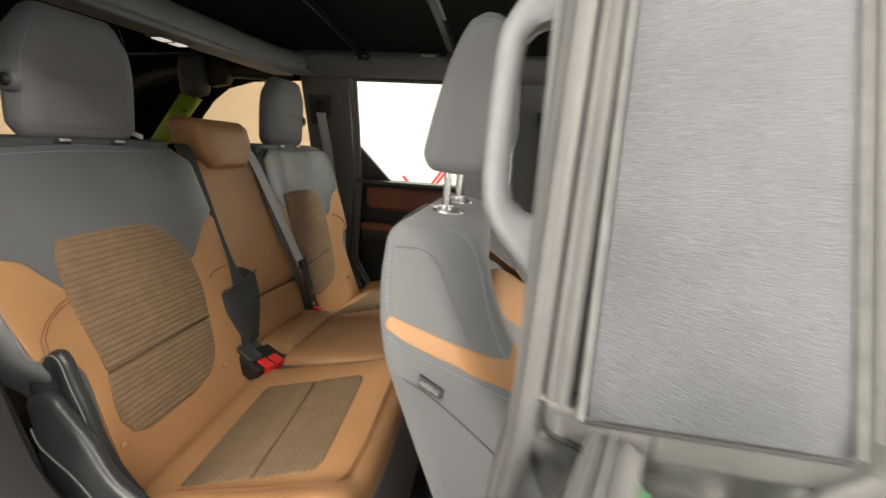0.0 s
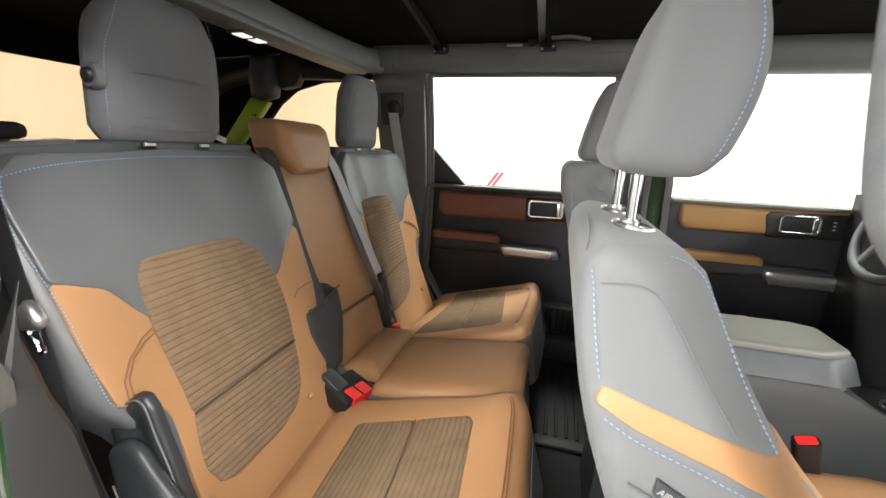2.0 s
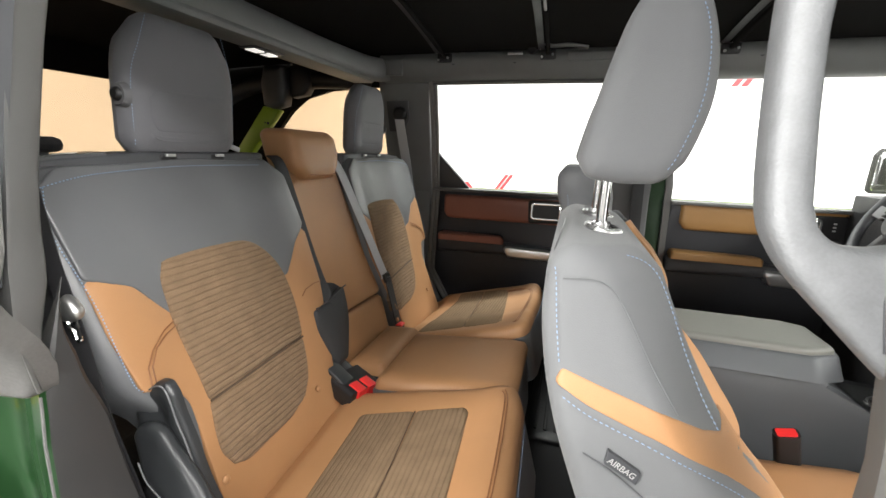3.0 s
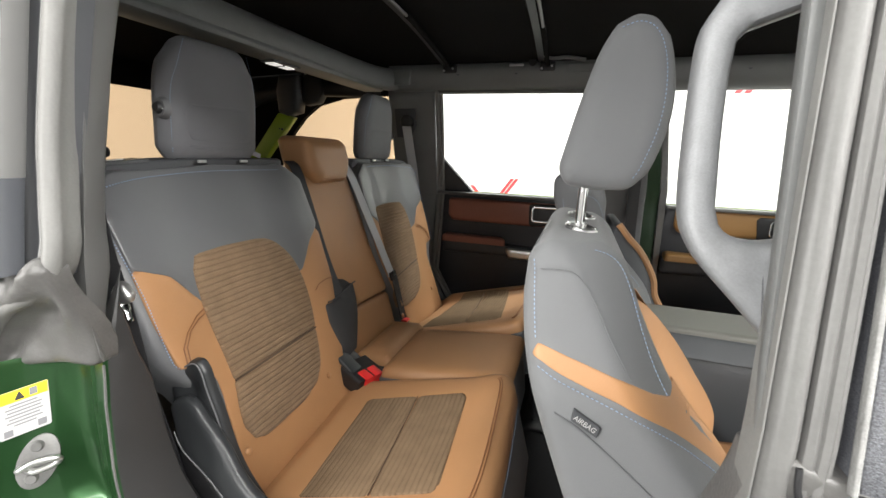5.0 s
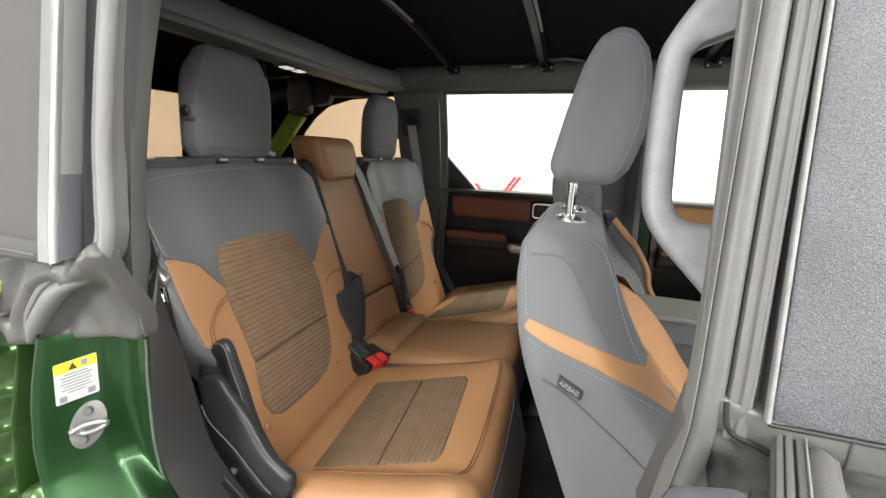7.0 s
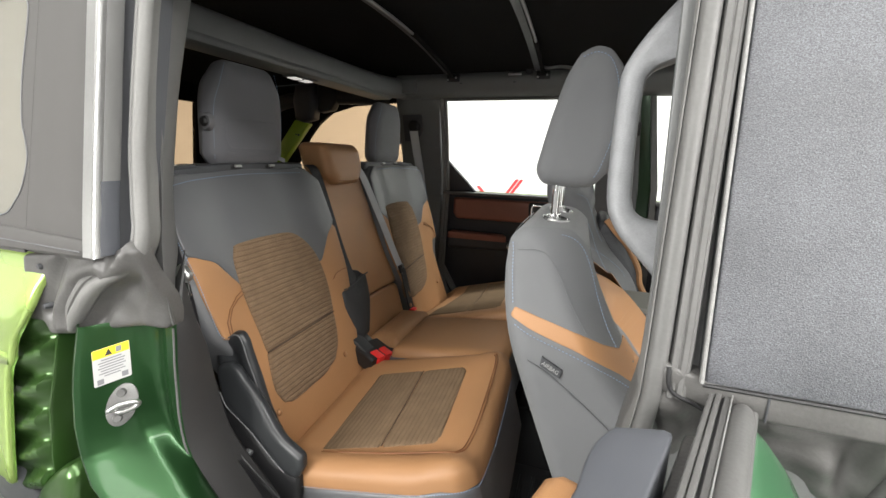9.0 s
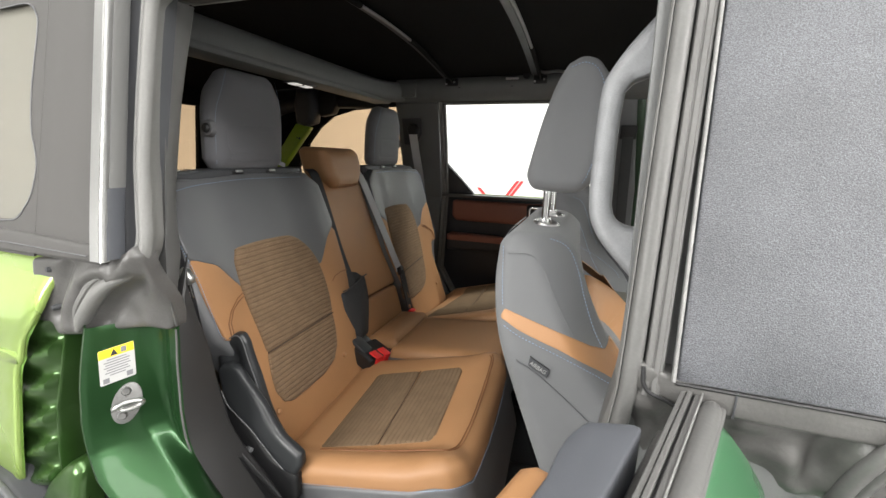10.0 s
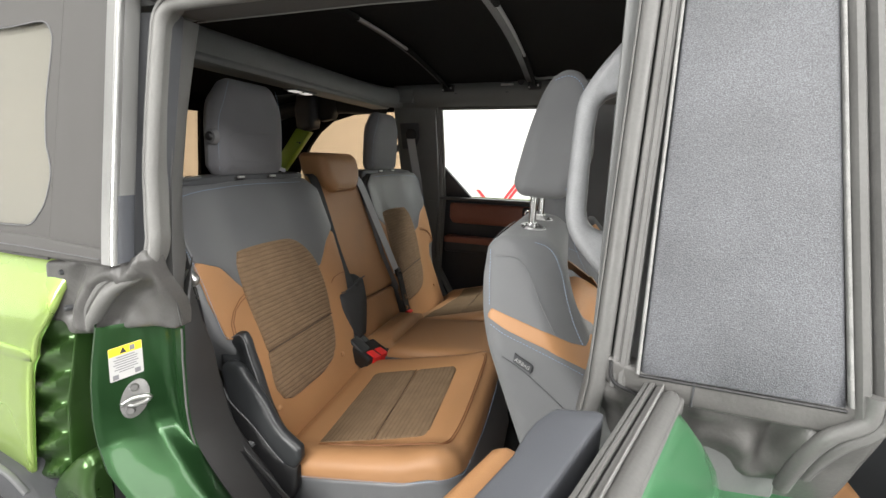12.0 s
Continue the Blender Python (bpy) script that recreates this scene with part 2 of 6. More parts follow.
# ---- mesh helpers ----
def finish(bm, name, material, parent=None, label="", smooth=True):
    bmesh.ops.remove_doubles(bm, verts=bm.verts, dist=0.00002)
    bmesh.ops.recalc_face_normals(bm, faces=bm.faces)
    me = bpy.data.meshes.new(name)
    bm.to_mesh(me)
    bm.free()
    me.materials.append(material)
    if smooth:
        me.shade_smooth()
        me.set_sharp_from_angle(angle=radians(38))
    ob = new(name, me)
    if parent:
        ob.parent = parent
    if label:
        ob["label"] = label
    return ob


def part(name, bm, material, parent, label="", smooth=True):
    return finish(bm, name, material, parent, label, smooth)


def thing(name, place, label, category, group="", kind=""):
    ob = new(name)
    ob.location = place
    ob.empty_display_size = 0.05
    bpy.context.view_layer.update()
    return tagged(ob, label, category, group, kind)


def under(ob, parent):
    """Parents ob, built in world coordinates, to a moved empty."""
    ob.parent = parent
    ob.matrix_parent_inverse = Matrix.Translation(parent.location).inverted()
    return ob


def wpart(name, bm, material, parent, label="", smooth=True):
    """A part built in world coordinates under a thing (an empty) or under another part (which sits at the same place)."""
    ob = finish(bm, name, material, None, label, smooth)
    if parent.type == "EMPTY":
        return under(ob, parent)
    ob.parent = parent
    return ob


def chaikin(pts, n=2):
    for _ in range(n):
        out = []
        for i, p in enumerate(pts):
            q = pts[(i + 1) % len(pts)]
            out += [(0.75 * p[0] + 0.25 * q[0], 0.75 * p[1] + 0.25 * q[1]), (0.25 * p[0] + 0.75 * q[0], 0.25 * p[1] + 0.75 * q[1])]
        pts = out
    return pts


def rounded(pts, r):
    """A closed outline with its sharp corners cut to arcs of about r, and its mild bends smoothed, through the given points."""
    n = len(pts)
    out = []
    for i in range(n):
        a, p, b = (Vector(pts[(i + k) % n]) for k in (-1, 0, 1))
        e0, e1 = a - p, b - p
        l0, l1 = e0.length, e1.length
        turn = math.pi - e0.angle(e1, math.pi)
        if turn > 0.6:
            d = min(r * math.tan(turn / 2), 0.42 * l0, 0.42 * l1)
            s, e = p + e0 / l0 * d, p + e1 / l1 * d
            for t in (0, 0.25, 0.5, 0.75, 1):
                out.append(tuple((1 - t) ** 2 * s + 2 * t * (1 - t) * p + t * t * e))
        else:
            out.append(tuple(p))
    for _ in range(2):
        m = len(out)
        res = []
        for i in range(m):
            p0, p1, p2, p3 = (out[(i + k) % m] for k in (-1, 0, 1, 2))
            res.append(p1)
            d = math.dist(p1, p2)
            if d > 0.012:
                w = 0.0625 if max(math.dist(p0, p1), math.dist(p2, p3)) < 2.5 * d and min(math.dist(p0, p1), math.dist(p2, p3)) > 0.3 * d else 0.0
                res.append(tuple((0.5 + w) * (p1[k] + p2[k]) - w * (p0[k] + p3[k]) for k in (0, 1)))
        out = res
    return out


ROUND = {1: 0.014, 2: 0.04}


def resample(pts, step):
    out = []
    for i, p in enumerate(pts):
        q = pts[(i + 1) % len(pts)]
        d = math.dist(p, q)
        n = max(1, round(d / step))
        for k in range(n):
            if d > 1e-6:
                out.append((p[0] + (q[0] - p[0]) * k / n, p[1] + (q[1] - p[1]) * k / n))
    # drop points that crowd one another
    keep = [out[0]]
    for p in out[1:]:
        if math.dist(p, keep[-1]) > step * 0.35 and math.dist(p, keep[0]) > step * 0.3:
            keep.append(p)
    return keep


def edge_distance(P, loop):
    A = np.array(loop)
    B = np.roll(A, -1, 0)
    d = B - A
    L = (d * d).sum(1)
    t = np.clip(((P[:, None] - A) * d).sum(2) / L, 0, 1)
    return np.sqrt((((A + t[..., None] * d) - P[:, None]) ** 2).sum(2)).min(1)


def inside(P, loop):
    A = np.array(loop)
    B = np.roll(A, -1, 0)
    x, y = P[:, 0:1], P[:, 1:2]
    c = ((A[:, 1] > y) != (B[:, 1] > y)) & (x < (B[:, 0] - A[:, 0]) * (y - A[:, 1]) / (B[:, 1] - A[:, 1] + 1e-12) + A[:, 0])
    return c.sum(1) % 2 == 1


from mathutils.geometry import delaunay_2d_cdt


def patch(outline, surf, thick=0.02, r=0.012, step=0.02, skirt=0.03, soft=2, two=False, relief=None, puff=0.0):
    """A padded panel: a closed outline in (u, v), its edge rounded by r, its face thick above the surface surf(u, v, h).
    two: mirrored to the other side, so that it is a whole cushion."""
    loop = resample(rounded(outline, ROUND.get(soft, soft)) if soft else list(outline), step)
    area = sum(a[0] * b[1] - a[1] * b[0] for a, b in zip(loop, loop[1:] + loop[:1]))
    if area < 0:
        loop = loop[::-1]
    A = np.array(loop)
    t = np.roll(A, -1, 0) - np.roll(A, 1, 0)
    t /= np.linalg.norm(t, axis=1)[:, None] + 1e-9
    inward = np.stack([-t[:, 1], t[:, 0]], 1)
    pts = [A]
    for ang in (25, 50, 90):
        off = r * (1 - math.cos(radians(ang)))
        ring = A + inward * off
        d = edge_distance(ring, loop)
        pts.append(ring[(d > off * 0.93) & inside(ring, loop)])
    lo, hi = A.min(0), A.max(0)
    gx = np.arange(lo[0] + step / 2, hi[0], step)
    gy = np.arange(lo[1] + step / 2, hi[1], step)
    G = np.stack(np.meshgrid(gx, gy), -1).reshape(-1, 2)
    if len(G):
        G = G[inside(G, loop)]
    if len(G):
        G = G[edge_distance(G, loop) > r + 0.45 * step]
    P = np.concatenate(pts + [G]) if len(G) else np.concatenate(pts)
    n = len(A)
    res = delaunay_2d_cdt([Vector(p) for p in P], [(i, (i + 1) % n) for i in range(n)], [], 1, 1e-7)
    V = np.array([tuple(v) for v in res[0]])
    d = edge_distance(V, loop)
    h = np.where(d < r, np.sqrt(np.maximum(0, r * r - (r - np.minimum(d, r)) ** 2)) - r, 0.0) + thick
    h += puff * (1 - np.exp(-np.maximum(0, d) / 0.05))
    if relief:
        h += np.array([relief(*p) for p in V]) * np.clip(d / (2 * r), 0, 1)
    bm = bmesh.new()
    top = [bm.verts.new(surf(u, v, k)) for (u, v), k in zip(V, h)]
    for f in res[2]:
        if len(set(f)) == 3:
            bm.faces.new([top[i] for i in f])
    ring = [int(np.argmin(((V - a) ** 2).sum(1))) for a in A]
    if two:
        bot = []
        for i, ((u, v), k) in enumerate(zip(V, h)):
            bot.append(bm.verts.new(surf(u, v, -k)))
        for f in res[2]:
            if len(set(f)) == 3:
                bm.faces.new([bot[i] for i in reversed(f)])
        for a, b in zip(ring, ring[1:] + ring[:1]):
            if a != b:
                bm.faces.new([top[a], bot[a], bot[b], top[b]])
    else:
        bot = [bm.verts.new(surf(V[i][0], V[i][1], -skirt)) for i in ring]
        for i in range(len(ring)):
            j = (i + 1) % len(ring)
            if ring[i] != ring[j]:
                bm.faces.new([top[ring[i]], bot[i], bot[j], top[ring[j]]])
        bm.faces.new(bot[::-1])
    return bm


def prism(outline, surf, low, high, bevel=0.003, seg=2, soft=0, step=None):
    """A plate: a closed outline in (u, v) between two heights of surf(u, v, h), its rims bevelled."""
    pts = chaikin(outline, soft) if soft else list(outline)
    if step:
        pts = resample(pts, step)
    bm = bmesh.new()
    a = [bm.verts.new(surf(u, v, low)) for u, v in pts]
    b = [bm.verts.new(surf(u, v, high)) for u, v in pts]
    fa, fb = bm.faces.new(a[::-1]), bm.faces.new(b)
    for i in range(len(pts)):
        j = (i + 1) % len(pts)
        bm.faces.new([a[i], a[j], b[j], b[i]])
    if bevel:
        bm.edges.ensure_lookup_table()
        edges = list(fa.edges) + list(fb.edges)
        if not soft and not step:
            edges = list(bm.edges)
        bmesh.ops.bevel(bm, geom=edges, offset=bevel, segments=seg, profile=0.5, affect="EDGES", clamp_overlap=True)
    return bm


def box(x0, x1, y0, y1, z0, z1, bevel=0.004, seg=2):
    bm = bmesh.new()
    bmesh.ops.create_cube(bm, size=1)
    for v in bm.verts:
        v.co = Vector(((x0 + x1) / 2 + v.co.x * (x1 - x0), (y0 + y1) / 2 + v.co.y * (y1 - y0), (z0 + z1) / 2 + v.co.z * (z1 - z0)))
    if bevel:
        bmesh.ops.bevel(bm, geom=list(bm.edges), offset=bevel, segments=seg, profile=0.5, affect="EDGES", clamp_overlap=True)
    return bm


def joined(*bms):
    out = bmesh.new()
    for b in bms:
        me = bpy.data.meshes.new("joint")
        b.to_mesh(me)
        b.free()
        out.from_mesh(me)
        bpy.data.meshes.remove(me)
    return out


def spline(points, n=8):
    """A smooth curve through 3D points."""
    P = [Vector(p) for p in points]
    out = []
    for i in range(len(P) - 1):
        p0, p1, p2, p3 = P[max(0, i - 1)], P[i], P[i + 1], P[min(len(P) - 1, i + 2)]
        for k in range(n):
            t = k / n
            out.append(0.5 * (2 * p1 + (p2 - p0) * t + (2 * p0 - 5 * p1 + 4 * p2 - p3) * t * t + (3 * p1 - p0 - 3 * p2 + p3) * t ** 3))
    return out + [P[-1]]


def sweep(path, profile, up=(0, 0, 1), closed=False, caps=True, scale=None):
    """Carries a closed 2D profile (across, up) along a path."""
    P = [Vector(p) for p in path]
    bm = bmesh.new()
    rows = []
    up = Vector(up)
    for i, p in enumerate(P):
        a = P[i - 1] if (i or closed) else p
        b = P[(i + 1) % len(P)] if (i < len(P) - 1 or closed) else p
        t = (b - a).normalized()
        side = t.cross(up).normalized()
        u = side.cross(t).normalized()
        k = scale(i / max(1, len(P) - 1)) if scale else 1
        rows.append([bm.verts.new(p + side * x * k + u * y * k) for x, y in profile])
    m = len(profile)
    for i in range(len(rows) if closed else len(rows) - 1):
        r0, r1 = rows[i], rows[(i + 1) % len(rows)]
        for j in range(m):
            bm.faces.new([r0[j], r0[(j + 1) % m], r1[(j + 1) % m], r1[j]])
    if caps and not closed:
        bm.faces.new(rows[0][::-1])
        bm.faces.new(rows[-1])
    return bm


def circle(r, n=12, ry=None):
    return [(r * math.cos(2 * math.pi * k / n), (ry or r) * math.sin(2 * math.pi * k / n)) for k in range(n)]


def rrect(w, h, r, n=3):
    out = []
    for cx, cy, a in ((w / 2 - r, h / 2 - r, 0), (-w / 2 + r, h / 2 - r, 90), (-w / 2 + r, -h / 2 + r, 180), (w / 2 - r, -h / 2 + r, 270)):
        out += [(cx + r * math.cos(radians(a + 90 * k / n)), cy + r * math.sin(radians(a + 90 * k / n))) for k in range(n + 1)]
    return out


def tube(path, r, n=10, up=(0, 0, 1)):
    return sweep(path, circle(r, n), up)


def stitches(path, dash=0.0036, gap=0.0022, r=0.00065):
    """A line of short threads along a path."""
    P = [Vector(p) for p in path]
    L = [0]
    for a, b in zip(P, P[1:]):
        L.append(L[-1] + (b - a).length)

    def at(s):
        for i in range(len(P) - 1):
            if s <= L[i + 1]:
                return P[i].lerp(P[i + 1], (s - L[i]) / max(1e-9, L[i + 1] - L[i]))
        return P[-1]

    bms = bmesh.new()
    s = 0.0
    prof = circle(1, 5)
    while s + dash < L[-1]:
        a, b = at(s), at(s + dash)
        t = (b - a).normalized()
        side = t.orthogonal().normalized()
        u = side.cross(t)
        rows = []
        for f, k in ((0, 0.35), (0.25, 1), (0.75, 1), (1, 0.35)):
            p = a.lerp(b, f)
            rows.append([bms.verts.new(p + (side * x + u * y) * r * k) for x, y in prof])
        for r0, r1 in zip(rows, rows[1:]):
            for j in range(5):
                bms.faces.new([r0[j], r0[(j + 1) % 5], r1[(j + 1) % 5], r1[j]])
        s += dash + gap
    return bms


def strip(path, width, thick, across):
    """A flat band along a path; across: the direction of its width (one, or one for each point)."""
    P = [Vector(p) for p in path]
    bm = bmesh.new()
    rows = []
    for i, p in enumerate(P):
        t = (P[min(i + 1, len(P) - 1)] - P[max(i - 1, 0)]).normalized()
        w = Vector(across[i] if isinstance(across, list) else across)
        w = (w - t * w.dot(t)).normalized() * width / 2
        n = t.cross(w).normalized() * thick / 2
        rows.append([bm.verts.new(p + a) for a in (w + n, -w + n, -w - n, w - n)])
    for r0, r1 in zip(rows, rows[1:]):
        for j in range(4):
            bm.faces.new([r0[j], r0[(j + 1) % 4], r1[(j + 1) % 4], r1[j]])
    bm.faces.new(rows[0][::-1])
    bm.faces.new(rows[-1])
    return bm


def smoothstep(a, b, x):
    t = min(1, max(0, (x - a) / (b - a)))
    return t * t * (3 - 2 * t)


# ---- the room ----
def room():
    X0, X1, Y0, Y1, ZC = -4.6, 6.5, -5.2, 4.2, 3.5
    fl = finish(box(X0 - 0.2, X1 + 0.2, Y0 - 0.2, Y1 + 0.2, -0.2, 0.0, 0), "floor", CONCRETE, smooth=False)
    tagged(fl, "smooth grey concrete floor of the photo studio", "floor", kind="structure")
    ce = finish(box(X0 - 0.2, X1 + 0.2, Y0 - 0.2, Y1 + 0.2, ZC, ZC + 0.2, 0), "ceiling", WALLPAINT, smooth=False)
    tagged(ce, "plain white painted studio ceiling", "ceiling", kind="structure")
    for name, b in (("wall_north", (X0, X1, Y1, Y1 + 0.2)), ("wall_south", (X0, X1, Y0 - 0.2, Y0)), ("wall_west", (X0 - 0.2, X0, Y0, Y1)), ("wall_east", (X1, X1 + 0.2, Y0, Y1))):
        ob = finish(box(*b, 0.0, ZC, 0), name, UNSEEN_DARK_WALL if name == "wall_south" else WALLPAINT, smooth=False)
        tagged(ob, "unseen studio wall, darkened to dim reflections" if name == "wall_south" else "plain white painted studio wall, brightly lit", "wall", kind="structure")


room()


def wall_mark(strokes):
    """Slanting red strokes on the far wall; each one is given by its foot, its head and its width."""
    x, z = strokes[0][0], strokes[0][1]
    th = thing("wall_sign", (x, 4.19, z), "slanting red strokes painted on the white studio wall", "sign", "red strokes on the wall")
    for x0, z0, x1, z1, w in strokes:
        o = [(x0, z0), (x0 + w, z0), (x1 + w, z1), (x1, z1)]
        wpart("stroke", prism(o, lambda u, v, h: Vector((u, 4.195 - h, v)), 0, 0.008, 0), REDPAINT, th, smooth=False)
    return th


# ---- rear seats ----
BA = math.atan(0.33)
BC, BSN = math.cos(BA), math.sin(BA)


def bz(u, z):
    return (u, (z - 1.2) / BC)


def rear_outboard(sgn, label, label_hr):
    th = thing("bench_seat", (0.3, sgn * 0.48, 0.45), label, "car seat", "rear seats")

    def bs(u, v, h):
        hh = h + 0.018 * smoothstep(0.1, 0.24, abs(u - 0.45))
        return Vector((-v * BSN + hh * BC, sgn * u, 1.2 + v * BC + hh * BSN))

    def P(o):
        return [bz(-u, z) for u, z in o]

    base = P([(-.71, 1.375), (-.45, 1.392), (-.23, 1.385), (-.16, 1.34), (-.150, 1.2), (-.155, 1.05), (-.185, .93), (-.222, .8), (-.235, .66), (-.60, .66), (-.63, .85), (-.665, .955), (-.715, 1.03), (-.738, 1.2), (-.748, 1.34)])
    back = wpart("backrest", patch(base, bs, -0.002, 0.026, 0.025, 0.11), GREY, th)
    # grey yoke across the top
    yoke = P([(-.69, 1.368), (-.45, 1.383), (-.23, 1.376), (-.172, 1.335), (-.160, 1.2), (-.215, 1.16), (-.27, 1.095), (-.45, 1.06), (-.585, 1.10), (-.64, 1.168), (-.712, 1.200), (-.728, 1.335)])
    wpart("yoke", patch(yoke, bs, 0.003, 0.004, 0.02, 0.03, soft=1), GREY, back, "grey vinyl upper panel of the backrest")
    tan_o = P([(-.714, 1.206), (-.645, 1.175), (-.582, 1.108), (-.45, 1.05), (-.272, 1.102), (-.218, 1.167), (-.158, 1.205), (-.163, 1.05), (-.193, .93), (-.228, .8), (-.24, .69), (-.63, .69), (-.622, .86), (-.618, .95), (-.640, 1.000), (-.690, 1.006), (-.706, 1.10)])
    wpart("bolster", patch(tan_o, bs, 0.0012, 0.003, 0.02, 0.03, soft=1), TAN, back, "tan leather bolster around the seat back")
    if sgn < 0:
        up = P([(-.571, 1.201), (-.500, 1.205), (-.425, 1.204), (-.368, 1.200), (-.330, 1.182), (-.300, 1.145), (-.284, 1.10), (-.279, 1.04), (-.283, .985), (-.291, .940), (-.430, .935), (-.579, .9325), (-.582, .985), (-.590, 1.06), (-.592, 1.12), (-.587, 1.17)])
        lo = P([(-.579, .9313), (-.430, .9338), (-.291, .9388), (-.299, .89), (-.314, .842), (-.342, .808), (-.40, .792), (-.475, .788), (-.545, .787), (-.577, .800), (-.593, .835), (-.590, .88)])
        seam_ends = [(-.579, .9322), (-.43, .9347), (-.292, .9397)]
    else:
        up = P([(-.228, 1.211), (-.30, 1.216), (-.40, 1.217), (-.489, 1.211), (-.520, 1.178), (-.535, 1.12), (-.532, 1.06), (-.52, 1.0), (-.507, .955), (-.37, .944), (-.205, .938), (-.212, 1.06)])
        lo = P([(-.205, .9372), (-.37, .9432), (-.506, .9538), (-.494, .905), (-.470, .858), (-.43, .83), (-.36, .815), (-.25, .818), (-.198, .832)])
        seam_ends = [(-.206, .9376), (-.37, .9436), (-.505, .954)]
    wpart("upper_insert", patch(up, bs, 0.007, 0.0055, 0.016, 0.02, soft=.008), CORD_B, back, "brown ribbed cord insert")
    wpart("lower_insert", patch(lo, bs, 0.007, 0.0055, 0.016, 0.02, soft=.008), CORD_B, back, "brown ribbed cord insert")
    wpart("insert_seam", tube(spline([bs(-u, (z - 1.2) / BC, 0.0060) for u, z in seam_ends], 6), 0.0024, 6), SEAM, back)
    # the curved double seam on the outer bolster
    for o in (0.0, 0.008):
        pts = [(-.590 - o * .3, 1.086 + o), (-.618, 1.078 + o), (-.645 - o, 1.064), (-.664 - o, 1.04), (-.668 - o, 1.012)]
        wpart("bolster_seam", tube([bs(-u, (z - 1.2) / BC, 0.0045) for u, z in [(p[0], p[1]) for p in pts]], 0.0012, 6), TANTHREAD, back)
    pts = [(-.165, 1.045), (-.2, 1.047), (-.235, 1.042), (-.252, 1.03)]
    wpart("bolster_seam", tube([bs(-u, (z - 1.2) / BC, 0.0045) for u, z in pts], 0.0012, 6), TANTHREAD, back)
    # blue contrast stitching
    seam = spline([bs(-u, (z - 1.2) / BC, 0.0035) for u, z in [(-.716, 1.340), (-.725, 1.30), (-.727, 1.265), (-.716, 1.20), (-.708, 1.145), (-.705, 1.08), (-.701, 1.026), (-.690, 1.010)]], 10)
    wpart("stitching", stitches(seam, r=0.0010), THREAD, back, "pale blue contrast stitching")
    seam = spline([bs(-u, (z - 1.2) / BC, 0.005) for u, z in [(-.722, 1.338), (-.66, 1.352), (-.58, 1.362), (-.45, 1.368), (-.25, 1.362)]], 8)
    wpart("stitching", stitches(seam, r=0.0009), THREAD, back, "pale blue contrast stitching")
    for u, z in ((-.610, .793), (-.300, .804)) if sgn < 0 else ((-.57, .80), (-.19, .80)):
        bm = bmesh.new()
        bmesh.ops.create_uvsphere(bm, u_segments=12, v_segments=8, radius=0.0085)
        n = Vector((BC, 0, BSN))
        c = bs(-u, (z - 1.2) / BC, 0.006)
        for v in bm.verts:
            v.co = c + v.co - n * v.co.dot(n) * 0.5
        wpart("button", bm, TAN, back, "tan leather button")
    # release lever recess on the shoulder

    def topsurf(u, v, h):
        return Vector((-0.065 + v * -1, sgn * u, 1.377 + .012 * smoothstep(.72, .5, u) + h))
    wpart("top_cover", patch([(.705, -.004), (.20, -.004), (.19, .07), (.715, .07)], topsurf, 0.008, 0.006, 0.03, 0.03, soft=1), CHAR, back, "dark plastic cover along the backrest top")
    lever = wpart("release_lever", patch([(.700, .0), (.585, .0), (.578, .055), (.700, .055)], topsurf, 0.012, 0.008, 0.008, 0.02, soft=1), LEVER, back, "glossy grey release lever on the backrest top")
    wpart("lever_mark", prism([(.665, .018), (.63, .018), (.63, .022), (.665, .022)], topsurf, 0.0118, 0.0125, 0), WHITE_L, lever, "small white mark", smooth=False)
    wpart("lever_mark", prism([(.655, .028), (.62, .028), (.62, .032), (.655, .032)], topsurf, 0.0118, 0.0125, 0), WHITE_L, lever, "small white mark", smooth=False)
    if sgn < 0:
        wpart("latch_stem", box(-.235, -.185, -.74, -.602, 1.18, 1.404, .012), BLACK, back, "black plastic latch behind the backrest")
        wpart("latch_cap", box(-.245, -.175, -.76, -.583, 1.392, 1.420, .0125), BLACK, back, "rounded black latch cap")

    # cushion
    def cs(u, v, h):
        bul = 0.027 * smoothstep(0.615, 0.69, u) + 0.008 * smoothstep(0.37, 0.27, u) + 0.008 * smoothstep(0.54, 0.60, v) - 0.016 * smoothstep(0.6, 0.68, v) - 0.034 * smoothstep(0.215, 0.145, v)
        return Vector((v - 0.25 * h, sgn * u, 0.815 + 0.26 * (v - 0.545) + 0.08 * (0.6 - u) + (h + bul) * 0.968))

    fo = 0.012 if sgn < 0 else -0.022

    def C(o):
        return [(-y, x + (fo if x > 0.59 else 0.0)) for x, y in o]
    inb = -.206 if sgn < 0 else -.122
    skirt_o = C([(.10, -.715), (.33, -.724), (.55, -.726), (.622, -.716), (.652, -.68), (.652, -.5), (.642, inb - .064), (.625, inb - .006), (.10, inb)])
    cush = wpart("seat_cushion", patch(skirt_o, cs, -0.043, 0.012, 0.03, 0.20), GREY, th, "grey vinyl skirt of the seat cushion")
    top_o = C([(.09, -.713), (.33, -.722), (.55, -.724), (.622, -.714), (.652, -.678), (.653, -.5), (.643, inb - .064), (.627, inb - .008), (.09, inb - .004)])
    wpart("cushion_top", patch(top_o, cs, 0.0, 0.026, 0.016, 0.045), TAN, cush, "tan leather seat cushion")
    a = C([(.285, -.637), (.272, -.315), (.4138, -.308), (.4338, -.62)])
    b = C([(.4346, -.62), (.4146, -.308), (.530, -.300), (.545, -.308), (.566, -.592), (.555, -.604)])
